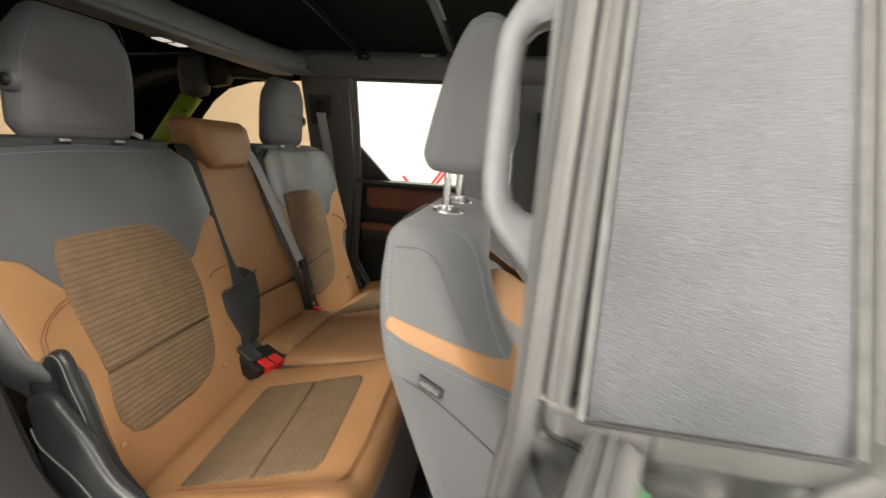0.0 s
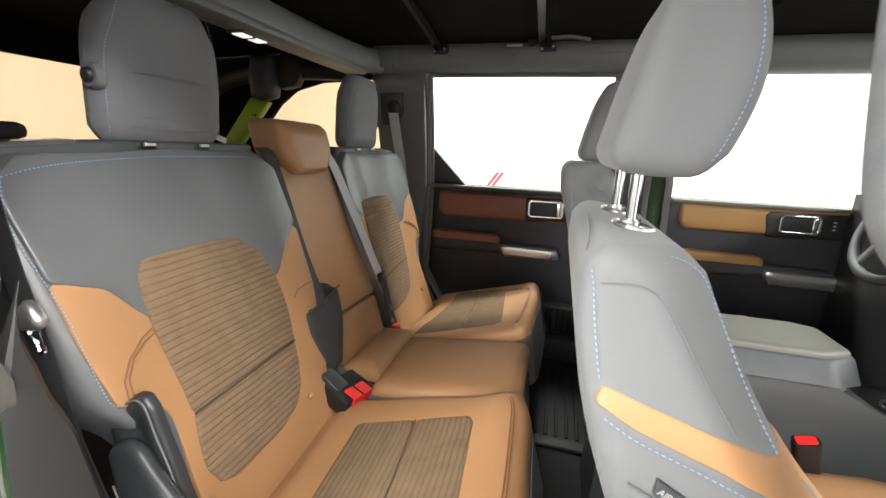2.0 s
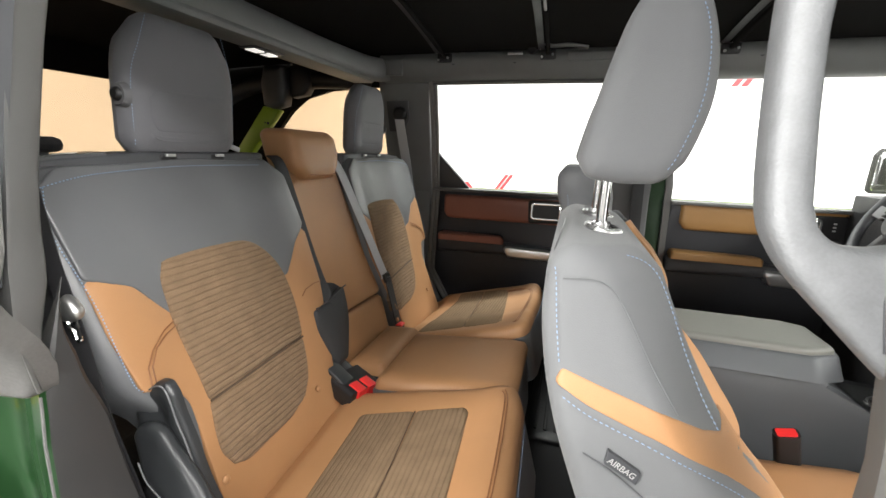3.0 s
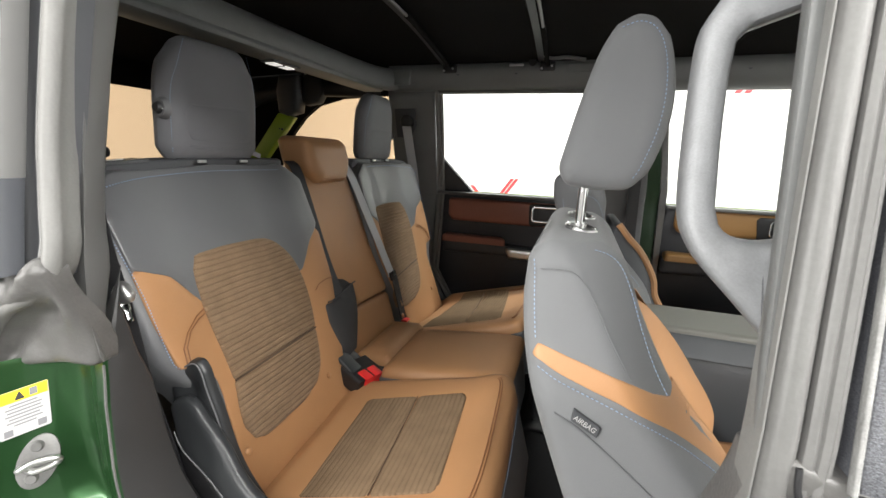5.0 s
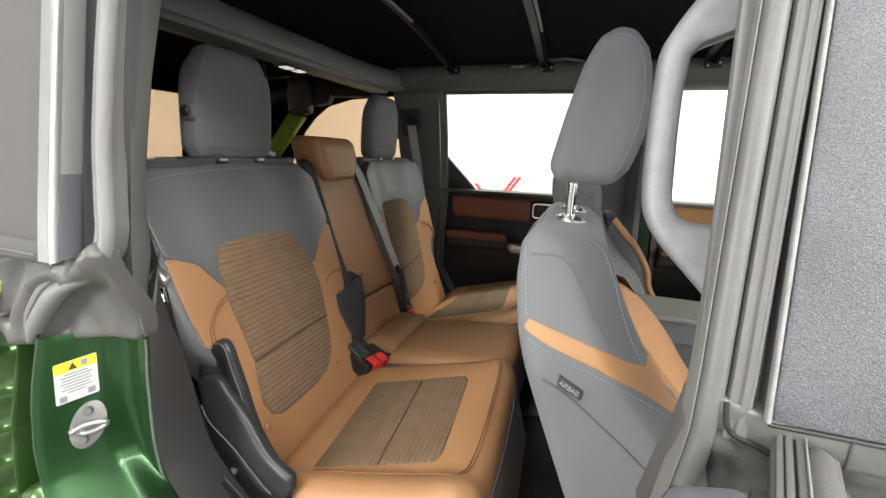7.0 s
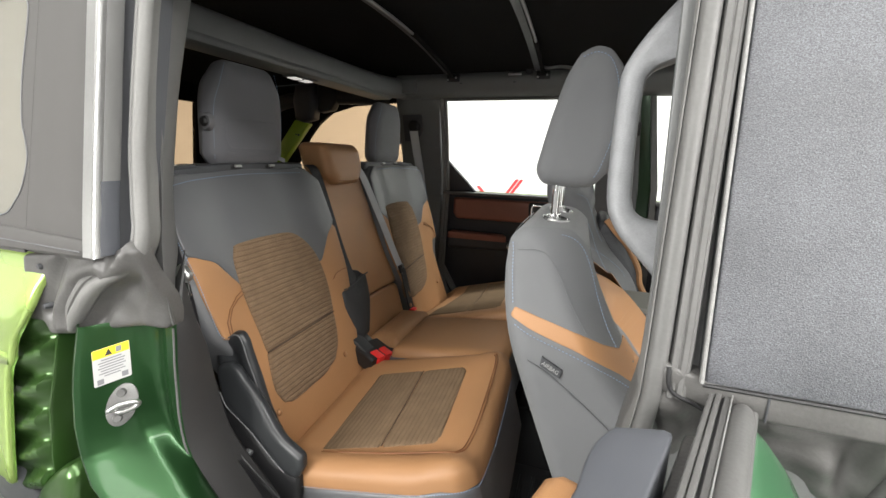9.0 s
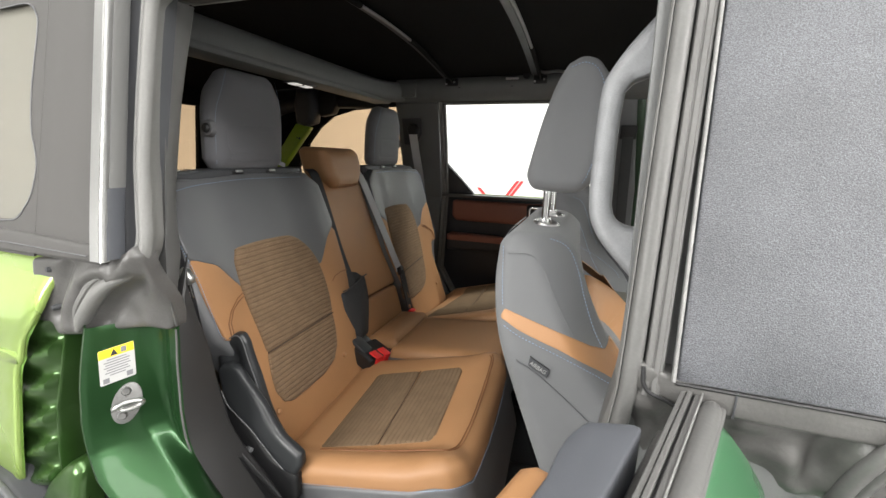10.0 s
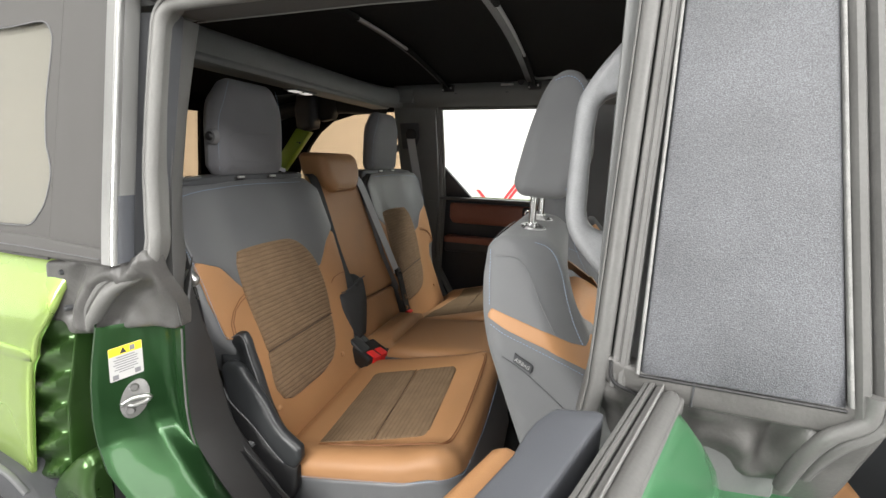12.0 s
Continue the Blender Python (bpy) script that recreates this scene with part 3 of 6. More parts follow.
    mid_seam = [(.434, -.618), (.4242, -.46), (.4142, -.310)]
    if sgn > 0:
        a = C([(.269, -.681), (.380, -.676), (.404, -.182), (.238, -.169)])
        b = C([(.3808, -.676), (.482, -.667), (.494, -.655), (.534, -.207), (.524, -.195), (.4048, -.182)])
        mid_seam = [(.3804, -.674), (.392, -.42), (.4044, -.184)]
    wpart("cushion_insert", patch(a, cs, 0.003, 0.005, 0.016, 0.02, soft=0), CORD_C, cush, "brown ribbed cord insert")
    wpart("cushion_insert", patch(b, cs, 0.003, 0.005, 0.016, 0.02, soft=0), CORD_C, cush, "brown ribbed cord insert")
    wpart("insert_seam", tube(spline([cs(-y, x, 0.0022) for x, y in mid_seam], 6), 0.0014, 6), SEAM, cush)
    edge = spline([cs(-y, x + (fo if x > 0.59 else 0.0), -0.039) + Vector((0, -sgn * 0.0, 0)) for x, y in [(.26, -.7245), (.45, -.7285), (.55, -.7295), (.618, -.720), (.650, -.695), (.658, -.66), (.658, -.5), (.649, -.30)]], 8)
    wpart("stitching", stitches(edge, r=0.0008), THREAD, cush, "pale blue contrast stitching")
    for o in (0.0, 0.006):
        seam = spline([cs(-y, x, 0.001) for x, y in [(.30, -.648 - o), (.45, -.650 - o), (.575 + fo + o, -.652 - o), (.608 + fo + o, -.640), (.618 + fo + o, -.60), (.620 + fo + o, -.5), (.610 + fo + o, inb - .09), (.598 + fo + o, inb - .05 + o)]], 6)
        wpart("cushion_seam", tube(seam, 0.0014, 6), TANTHREAD, cush)

    # headrest on two chrome posts
    hc = 0.415
    hw0, hw1 = 0.131, 0.108

    def hs(u, v, h):
        hh = h - 0.006 * abs(u / 0.12) ** 2 * (1 if h > 0 else 0)
        return Vector((-0.092 + 0.06 * v + hh, sgn * (hc + u), 1.39 + v))
    ho = [(-hw0 + .02, 0), (hw0 - .02, 0), (hw0, .03), (hw0, .14), (hw1 + .012, .205), (hw1 - .03, .262), (-hw1 + .03, .262), (-hw1 - .012, .205), (-hw0, .14), (-hw0, .03)]
    head = wpart("headrest", patch(ho, hs, 0.037, 0.034, 0.014, two=True, soft=2), HEADGREY, th, label_hr)
    wpart("headrest_pad", patch([(-.083, .045), (.083, .045), (.094, .07), (.095, .12), (-.095, .12), (-.094, .07)], hs, 0.0378, 0.003, 0.015, 0.0, soft=1), HEADGREY, head, "stitched grey lower pad")
    for ring in ([(-.094, .045), (-.097, .12), (-.05, .125), (.05, .122), (.097, .114), (.094, .05), (.07, .036), (-.06, .036), (-.094, .045)], [(-.088, .038), (-.06, .029), (.07, .029), (.088, .04)]):
        wpart("pad_seam", tube(spline([hs(u, v, .0382 - .004 * (abs(u) / .097) ** 4) for u, v in ring], 6), .0010, 6), HEADGREY, head)
    for s in (-1, 1):
        seam = spline([hs(s * (u), v, q) for u, v, q in [(.119, .02, .027), (.119, .14, .0295), (.103, .2, .0325), (.086, .25, .0315)]], 10)
        wpart("stitching", stitches(seam), THREAD, head, "pale blue contrast stitching")
        wpart("post", tube([hs(s * 0.062, -0.06, 0), hs(s * 0.062, 0.03, 0)], 0.006, 10, (0, 1, 0)), CHROME, head, "chrome headrest post")
        bm = prism(rrect(0.05, 0.035, 0.012), lambda u, v, h: Vector((-0.076 - v, sgn * (hc + s * 0.062 + u), 1.382 + h)), 0, 0.01, 0.003)
        wpart("guide", bm, BLACK, head, "black plastic post guide")
        wpart("guide_clip", prism(rrect(0.022, 0.008, 0.003), lambda u, v, h: Vector((-0.055 - v, sgn * (hc + s * 0.062 + u), 1.388 + h)), 0, 0.006, 0.0015), STEEL, head, "silver clip of the post guide")
    bm = sweep([hs(-sg * 0.0, 0.108, 0) + Vector((0.012, sgn * (0.126 + k), 0)) for sg, k in ((0, 0.0), (0, 0.006), (0, 0.012))], circle(0.0225, 18), scale=lambda f: 1 - 0.2 * f)
    wpart("tilt_button", bm, TRIM, head, "round dark plastic tilt button")
    bm = sweep([hs(0, 0.108, 0) + Vector((0.012, sgn * (0.138 + k), 0)) for k in (0, 0.004, 0.007)], circle(0.0125, 14), scale=lambda f: 1 - 0.4 * f * f)
    wpart("tilt_button_cap", bm, BLACK, head)
    if sgn < 0:
        wpart("tag", prism([(-.132, .028), (-.165, .018), (-.162, .006), (-.13, .016)], hs, -.002, .0, 0), WHITE_L, head, "small white cloth tag", smooth=False)
    return th


rear_outboard(-1, "tan and grey leather rear seat with ribbed brown inserts", "grey cloth headrest with blue stitching")
rear_outboard(1, "tan and grey rear seat with brown inserts beside the closed door", "grey cloth headrest with blue stitching")


def rear_middle():
    th = thing("middle_bench_seat", (0.3, 0.0, 0.45), "narrow tan leather middle seat with a low headrest", "car seat", "rear seats")

    def bs(u, v, h):
        return Vector((-v * BSN + h * BC, u, 1.2 + v * BC + h * BSN))

    def P(o):
        return [bz(u, z) for u, z in o]
    o = P([(-.142, 1.36), (.142, 1.36), (.146, 1.2), (.15, 1.05), (.178, .93), (.2, .66), (-.2, .66), (-.178, .93), (-.15, 1.05), (-.146, 1.2)])
    back = wpart("backrest", patch(o, bs, -0.035, 0.02, 0.03, 0.09), CHAR, th, "dark grey back of the middle seat")
    a = P([(-.140, 1.352), (.142, 1.352), (.160, 1.2), (.178, 1.05), (.198, .909), (-.165, .921), (-.150, 1.05), (-.146, 1.2)])
    b = P([(-.165, .917), (.190, .905), (.185, .84), (.17, .72), (-.17, .72), (-.17, .84)])
    wpart("upper_panel", patch(a, bs, -0.008, 0.016, 0.02, 0.05, soft=1), TAN, back, "tan leather backrest panel")
    wpart("lower_panel", patch(b, bs, -0.008, 0.012, 0.02, 0.05, soft=1), TAN, back, "tan leather backrest panel")

    def cs(u, v, h):
        return Vector((v - 0.11 * h, u, 0.845 + 0.10 * (v - 0.60) + h))
    cu = wpart("seat_cushion", patch([(-.205, .24), (.118, .24), (.118, .59), (.105, .63), (-.19, .63), (-.205, .59)], cs, -0.03, 0.012, 0.03, 0.2, soft=1), GREY, th, "grey vinyl skirt of the middle cushion")
    wpart("cushion_top", patch([(-.206, .25), (.119, .25), (.119, .59), (.108, .634), (-.195, .634), (-.206, .59)], cs, 0.0, 0.03, 0.02, 0.035, soft=1), TAN, cu, "tan leather middle cushion")
    wpart("rear_roll", patch([(-.15, .13), (.15, .13), (.15, .258), (-.15, .258)], cs, 0.012, 0.04, 0.015, 0.05, soft=1), TAN, cu, "tan leather roll behind the cushion")

    def hs(u, v, h):
        return Vector((-0.066 - 0.25 * v + h, u, 1.325 + v))
    ho = [(-.075, -.005), (.07, -.005), (.102, .03), (.121, .07), (.121, .122), (.098, .138), (-.098, .14), (-.118, .130), (-.118, .07), (-.108, .03)]
    head = wpart("headrest", patch(ho, hs, 0.06, 0.03, 0.015, two=True, soft=1), TAN, th, "tan leather wedge headrest")
    wpart("headrest_seam", tube(spline([hs(-.07, .012, 0.0585), hs(0, .008, 0.0605), hs(.07, .012, 0.0585)]), 0.0012, 6), TANTHREAD, head)
    return th


rear_middle()


# ---- front seats ----
def front_seat(yc, label):
    th = thing("front_seat", (1.0, yc, 0.45), label, "car seat", "front seats")
    s = -1 if yc < 0 else 1

    def k(z):
        return 0.222 + 0.075 * smoothstep(1.33, 1.12, z)

    def front_x(z):
        return float(np.interp(z, [.80, .95, 1.04, 1.115, 1.165, 1.235, 1.29, 1.316], [1.06, 1.03, .988, .926, .892, .856, .828, .80]))

    def kk(u, z):
        """Half the width of the shell, drawn in towards its front edge."""
        return k(z) * (1 - .22 * smoothstep(-.07, .01, u - front_x(z)))

    def ps(u, v, h):
        # the inboard edge of the shell lies further back, behind the bolster
        back_by = .075 * smoothstep(.0, .12, h) * smoothstep(.82, .90, u) if s < 0 else 0.0
        return Vector((u - back_by, yc + h / 0.2 * kk(u, v), v))
    if s < 0:
        rear, crest, rest = [(.700, 1.300), (.699, 1.25), (.706, 1.20)], [(.828, 1.29), (.80, 1.316), (.722, 1.321)], 1.312
    else:
        rear, crest, rest = [(.673, 1.355), (.677, 1.30), (.698, 1.235)], [(.848, 1.29), (.832, 1.345), (.806, 1.382), (.695, 1.382)], 1.374
    rear += [(.722, 1.14), (.756, 1.045), (.80, .93), (.85, .80)]
    base = rear + [(1.06, .80), (1.03, .95), (.988, 1.04), (.921, 1.115), (.886, 1.165), (.850, 1.235)] + crest
    R = 0.022
    loop = resample(rounded(base, ROUND[2]), 0.025)
    back = wpart("backrest", patch(base, ps, 0.2, R, 0.013, two=True, soft=2), GREY_CLOTH, th, "grey cloth backrest shell")
    if s < 0:
        front = [(.80, 1.10), (.828, 1.140), (.856, 1.150), (.886, 1.138), (.932, 1.109), (.983, 1.055), (1.014, 1.014), (1.041, .973), (1.070, .930), (1.090, .89), (1.099, .84), (1.05, .80), (.92, .80), (.84, .98)]
    else:
        front = [(x + .035, z) for x, z in [(.82, 1.17), (.838, 1.222), (.862, 1.222), (.897, 1.180), (.935, 1.140), (.966, 1.092), (.988, 1.045), (.998, .995), (1.03, .94), (1.05, .86), (.95, .86), (.86, 1.04)]]
    half, shift = (.23, .016) if s < 0 else (.175, -.045)

    def fs(u, v, h):
        # the face of the backrest hollows towards the door
        return Vector((u - (.12 * smoothstep(.09, -.17, h) * smoothstep(.86, .99, u) if s < 0 else 0.0), yc + shift + h, v))
    wpart("front_bolster", patch(front, fs, half, 0.045, 0.02, two=True, soft=2), TAN if s < 0 else CHAR, back, "tan leather front bolster" if s < 0 else "dark front bolster")
    if s > 0:
        wpart("bolster_piping", tube(spline([(x - .004, yc - .20, z) for x, z in front[2:9]], 5), .011, 8, (0, 1, 0)), TAN, back, "tan leather piping")
    for sd in (-1, 1):
        def ss(u, v, h):
            d = float(edge_distance(np.array([[u, v]]), loop)[0])
            d = min(d, R) if inside(np.array([[u, v]]), loop)[0] else 0.0
            f = 0.2 - R + math.sqrt(max(0, R * R - (R - d) ** 2))
            return Vector((u, yc + sd * (f / 0.2 * kk(u, v) + h), v))
        o = [(.7205, 1.186), (.727, 1.201), (.764, 1.191), (.826, 1.1745), (.860, 1.158), (.8905, 1.143), (.897, 1.152), (.914, 1.129), (.936, 1.102), (.957, 1.079), (.985, 1.043), (.978, 1.034), (.955, 1.064), (.892, 1.1145), (.840, 1.1445), (.803, 1.1565), (.757, 1.1705), (.733, 1.1815)]
        if s < 0 or sd > 0:
            wpart("side_stripe", patch(o, ss, 0.0016, 0.002, 0.006, 0.012, soft=.004), TAN, back, "tan leather stripe on the seat side")
        wpart("panel_seam", tube(spline([ss(u, v, 0.0028) for u, v in [(.719, 1.286), (.756, 1.287), (.780, 1.268), (.813, 1.212), (.838, 1.174)]], 6), 0.0006, 6), GREY_CLOTH, back)
        for pts in ([(.785, 1.309), (.806, 1.301), (.822, 1.286), (.837, 1.255), (.851, 1.216), (.868, 1.177), (.886, 1.146)], [(.730, 1.1765), (.757, 1.164), (.803, 1.150), (.840, 1.138), (.892, 1.108), (.925, 1.083), (.955, 1.057), (.972, 1.034)], [(.7095, 1.296), (.7125, 1.28), (.716, 1.25), (.7215, 1.216), (.724, 1.204)]):
            wpart("stitching", stitches(spline([ss(u, v, 0.004) for u, v in pts], 10)), THREAD, back, "pale blue contrast stitching")
        wpart("lower_seam", tube(spline([ss(u, v, 0.001) for u, v in [(.755, 1.125), (.79, 1.107), (.85, 1.062), (.9, 1.02)]], 6), 0.001, 6), GREY, back)
        # woven tag with its word
        tag = [(.777, 1.136), (.809, 1.119), (.806, 1.105), (.775, 1.121)]
        if sd == s:
            wpart("airbag_tag", prism(tag, ss, -0.002, 0.005, 0.001), CHAR, back, "small dark woven airbag tag", smooth=False)
            cur = bpy.data.curves.new("tag_text", "FONT")
            cur.body, cur.size, cur.extrude = "AIRBAG", 0.0098, 0.0002
            tmp = bpy.data.objects.new("tag_text", cur)
            me = bpy.data.meshes.new_from_object(tmp)
            bpy.data.objects.remove(tmp)
            ob = new("tag_word", me)
            me.materials.append(WHITE_L)
            a0, a1 = ss(.777, 1.1245, 0.0056), ss(.8075, 1.1085, 0.0056)
            if s > 0:
                a0, a1 = a1, a0
            ax = (a1 - a0).normalized()
            upv = Vector((.018, 0, .038)).normalized()
            upv = (upv - ax * upv.dot(ax)).normalized()
            nv = ax.cross(upv)
            for v in me.vertices:
                v.co = a0 + ax * (v.co.x * 0.84) + upv * v.co.y + nv * v.co.z
            ob.parent = back

    # headrest
    hb = [(.735, 1.386), (.78, 1.382), (.825, 1.383), (.848, 1.41), (.866, 1.475), (.867, 1.54), (.855, 1.595), (.835, 1.622), (.808, 1.628), (.785, 1.615), (.762, 1.57), (.738, 1.48), (.722, 1.41)]

    def hs(u, v, h):
        w = 0.128 - 0.028 * smoothstep(1.48, 1.63, v) - 0.006 * smoothstep(1.45, 1.38, v)
        return Vector((u, yc + h / 0.1 * w, v))
    head = wpart("headrest", patch(hb, hs, 0.1, 0.022, 0.014, two=True, soft=2), GREY_CLOTH, th, "grey cloth headrest with blue stitching")
    for sd in (-1, 1):
        seam = spline([hs(u, v, sd * 0.0985) for u, v in [(.79, 1.605), (.812, 1.612), (.833, 1.603), (.847, 1.575), (.853, 1.53), (.85, 1.475), (.835, 1.42), (.825, 1.40)]], 8)
        wpart("stitching", stitches(seam), THREAD, head, "pale blue contrast stitching")
        y = yc + sd * 0.076
        wpart("post", tube([Vector((.762, y, 1.29)), Vector((.763, y, 1.42))], 0.0072, 12, (0, 1, 0)), CHROME, head, "chrome headrest post")
        def gs(u, v, h):
            return Vector((.766 + v, y + u, rest + .004 + h - .16 * v))
        oval = [(.031 * math.cos(q), .022 * math.sin(q)) for q in np.linspace(0, 2 * math.pi, 28, endpoint=False)]
        bm = joined(prism(oval, gs, -.008, .004, .0015), sweep([gs(1.03 * u, 1.03 * v, .003) for u, v in oval], circle(.0035, 8), closed=True), sweep([gs(0, -.004, 0), gs(0, -.004, .011)], circle(.0125, 14), (1, 0, 0)))
        wpart("guide", bm, ALU, head, "silver post guide on the seat top")

    wpart("top_seam", tube(spline([(.7085, yc - .205, 1.285), (.706, yc - .185, 1.304), (.709, yc - .15, 1.3125), (.712, yc - .09, 1.3165), (.714, yc + .0, 1.3175)] if s < 0 else [(.69, yc - .16, 1.37), (.69, yc + .16, 1.37)], 6), .0009, 6), GREY, back, "fine seam over the backrest top")

    # cushion
    def cs(u, v, h):
        return Vector((v, yc + u, 0.75 + 0.10 * (v - 1.0) + h))
    wpart("seat_cushion", patch([(-.25, .93), (.25, .93), (.255, 1.3), (.22, 1.44), (-.22, 1.44), (-.255, 1.3)], cs, 0.05, 0.05, 0.03, 0.2, soft=2), TAN, th, "tan leather seat cushion")
    wpart("seat_base", box(.92, 1.38, yc - .2, yc + .2, .45, .62, 0.02), BLACK, th, "black seat base")
    return th


front_seat(-0.446, "grey cloth front passenger seat with tan leather trim")
front_seat(0.446, "grey cloth driver seat with tan leather trim")


# ---- cabin shell ----
def shell():
    # floor pan
    bm = joined(box(-1.5, 2.4, -0.86, 0.86, 0.40, 0.45, 0.01), box(-0.35, 0.13, -0.70, 0.70, 0.45, 0.66, 0.02))
    ob = finish(bm, "cabin_floor", CARPET)
    tagged(ob, "black rubber floor with a carpeted step under the rear seat", "car floor", kind="structure")
    # tub under the floor, so that no light leaks in
    ob = finish(box(-1.9, 3.0, -0.84, 0.84, 0.25, 0.395, 0.01), "underbody", BLACK)
    tagged(ob, "black underbody of the car", "underbody", kind="structure")
    # roof cloth and its bows
    def rs(u, v, h):
        return Vector((u, v, 1.865 - 0.05 * (v / 0.7) ** 2 - 0.03 * smoothstep(-0.3, -1.5, u) + h))
    bm = patch([(-1.5, -.72), (2.0, -.72), (2.0, .72), (-1.5, .72)], rs, 0.003, 0.002, 0.12, two=True, soft=0)
    ob = finish(bm, "ceiling_roof", TOPCLOTH)
    tagged(ob, "black cloth soft roof seen from inside", "roof", kind="structure")
    for x, skew, bare in ((-0.55, .0, .3), (0.203, .06, .08), (0.603, .03, .25), (1.2, .0, .3)):
        th = thing("roof_bow", (x, 0, 1.84), "thin grey metal bow that carries the cloth roof", "roof bow", "roof bows")

        def along(y, dx=0.0, dz=0.0):
            return Vector((x - skew * y + dx, y, 1.838 - 0.05 * (y / 0.7) ** 2 + dz))
        wpart("bar", sweep(spline([along(y) for y in np.linspace(-.68, .68, 9)], 3), rrect(0.009, 0.008, 0.0025)), BOWGREY, th)
        wpart("strap", strip([along(y, -.026, .012) for y in np.linspace(-.6, .64, 12)], .024, .0016, (1, 0, 0)), BLACK, th, "dark webbing strap beside the bow")
        for sd in (-1, 1):
            y0 = bare if sd > 0 else .30
            # Black cover added on each bow end, which fades into shade.
            wpart("bow_shade_cover", sweep(spline([along(sd * y) for y in (y0, y0 + .1, .58, .68)], 4), rrect(0.016, 0.014, 0.005)), TOPCLOTH, th, "added black cover where the bow fades into shade")
            p = along(sd * .66)
            wpart("bracket", box(p.x - .03, p.x + .03, p.y - .02, p.y + .02, 1.775, 1.81, 0.006), BLACK, th)
            for dx, dz in ((.018, 1.79), (-.022, 1.782), (-.03, 1.812), (.0, 1.806)):
                wpart("bolt", tube([(p.x + dx, p.y - .025 * sd, dz), (p.x + dx, p.y - .031 * sd, dz)], 0.0045, 8), STEEL, th)


shell()


def side_rail(sgn):
    """The box rail over the doors with its caps and clips."""
    th = thing("roof_rail", (0.8, sgn * 0.7, 1.72), "dark grey plastic roof rail above the doors", "roof rail", "roof rails", "structure")
    y0, y1 = (0.655, 0.80)

    section = [(y0, 1.80), (y0 - 0.004, 1.775), (y0 + 0.012, 1.735), (y0 + 0.05, 1.712), (y1 - 0.03, 1.708), (y1, 1.72), (y1 - .02, 1.83), (y0 + .03, 1.835)]
    bm = bmesh.new()
    rows = []
    for x in np.linspace(-0.14, 2.2, 14):
        rows.append([bm.verts.new((x, sgn * y, z)) for y, z in chaikin(section, 1)])
    for a, b in zip(rows, rows[1:]):
        for j in range(len(a)):
            bm.faces.new([a[j], a[(j + 1) % len(a)], b[(j + 1) % len(a)], b[j]])
    bm.faces.new(rows[0][::-1])
    bm.faces.new(rows[-1])
    rail = wpart("rail", bm, RAIL, th)
    for x in (0.20, 0.455, 0.86, 1.3):
        wpart("clip", prism([(x - .014, 1.792), (x + .014, 1.792), (x + .011, 1.77), (x, 1.764), (x - .011, 1.77)], lambda u, v, h: Vector((u, sgn * (y0 + 0.002 - h), v)), -0.01, 0.003, 0.002), CHAR, rail)
    wpart("cap", box(.66, .98, sgn * .658 - .012, sgn * .658 + .006, 1.768, 1.8, 0.004), RAIL, rail, "dark grey rail cover")
    wpart("latch_plate", box(.425, .485, sgn * .652 - .006, sgn * .652 + .006, 1.797, 1.806, 0.002), STEEL, rail)
    bm = tube([(.52, sgn * .645, 1.812), (.52, sgn * .665, 1.812)], 0.016, 14)
    wpart("knob", bm, BLACK, rail, "round black roof latch knob")
    bm = sweep(spline([(.56, sgn * .625, 1.832), (.60, sgn * .62, 1.816), (.66, sgn * .62, 1.818), (.73, sgn * .625, 1.808)]), rrect(0.03, 0.010, 0.003))
    wpart("latch_handle", bm, RAIL, rail, "dark grey roof latch handle")
    bm = prism([(-.12, 1.79), (-.02, 1.795), (-.03, 1.73), (-.12, 1.73)], lambda u, v, h: Vector((u, sgn * (y0 + 0.004 - h), v)), -0.01, 0.012, 0.004)
    wpart("corner_cover", bm, RAIL, rail, "grey corner cover")


side_rail(1)
side_rail(-1)


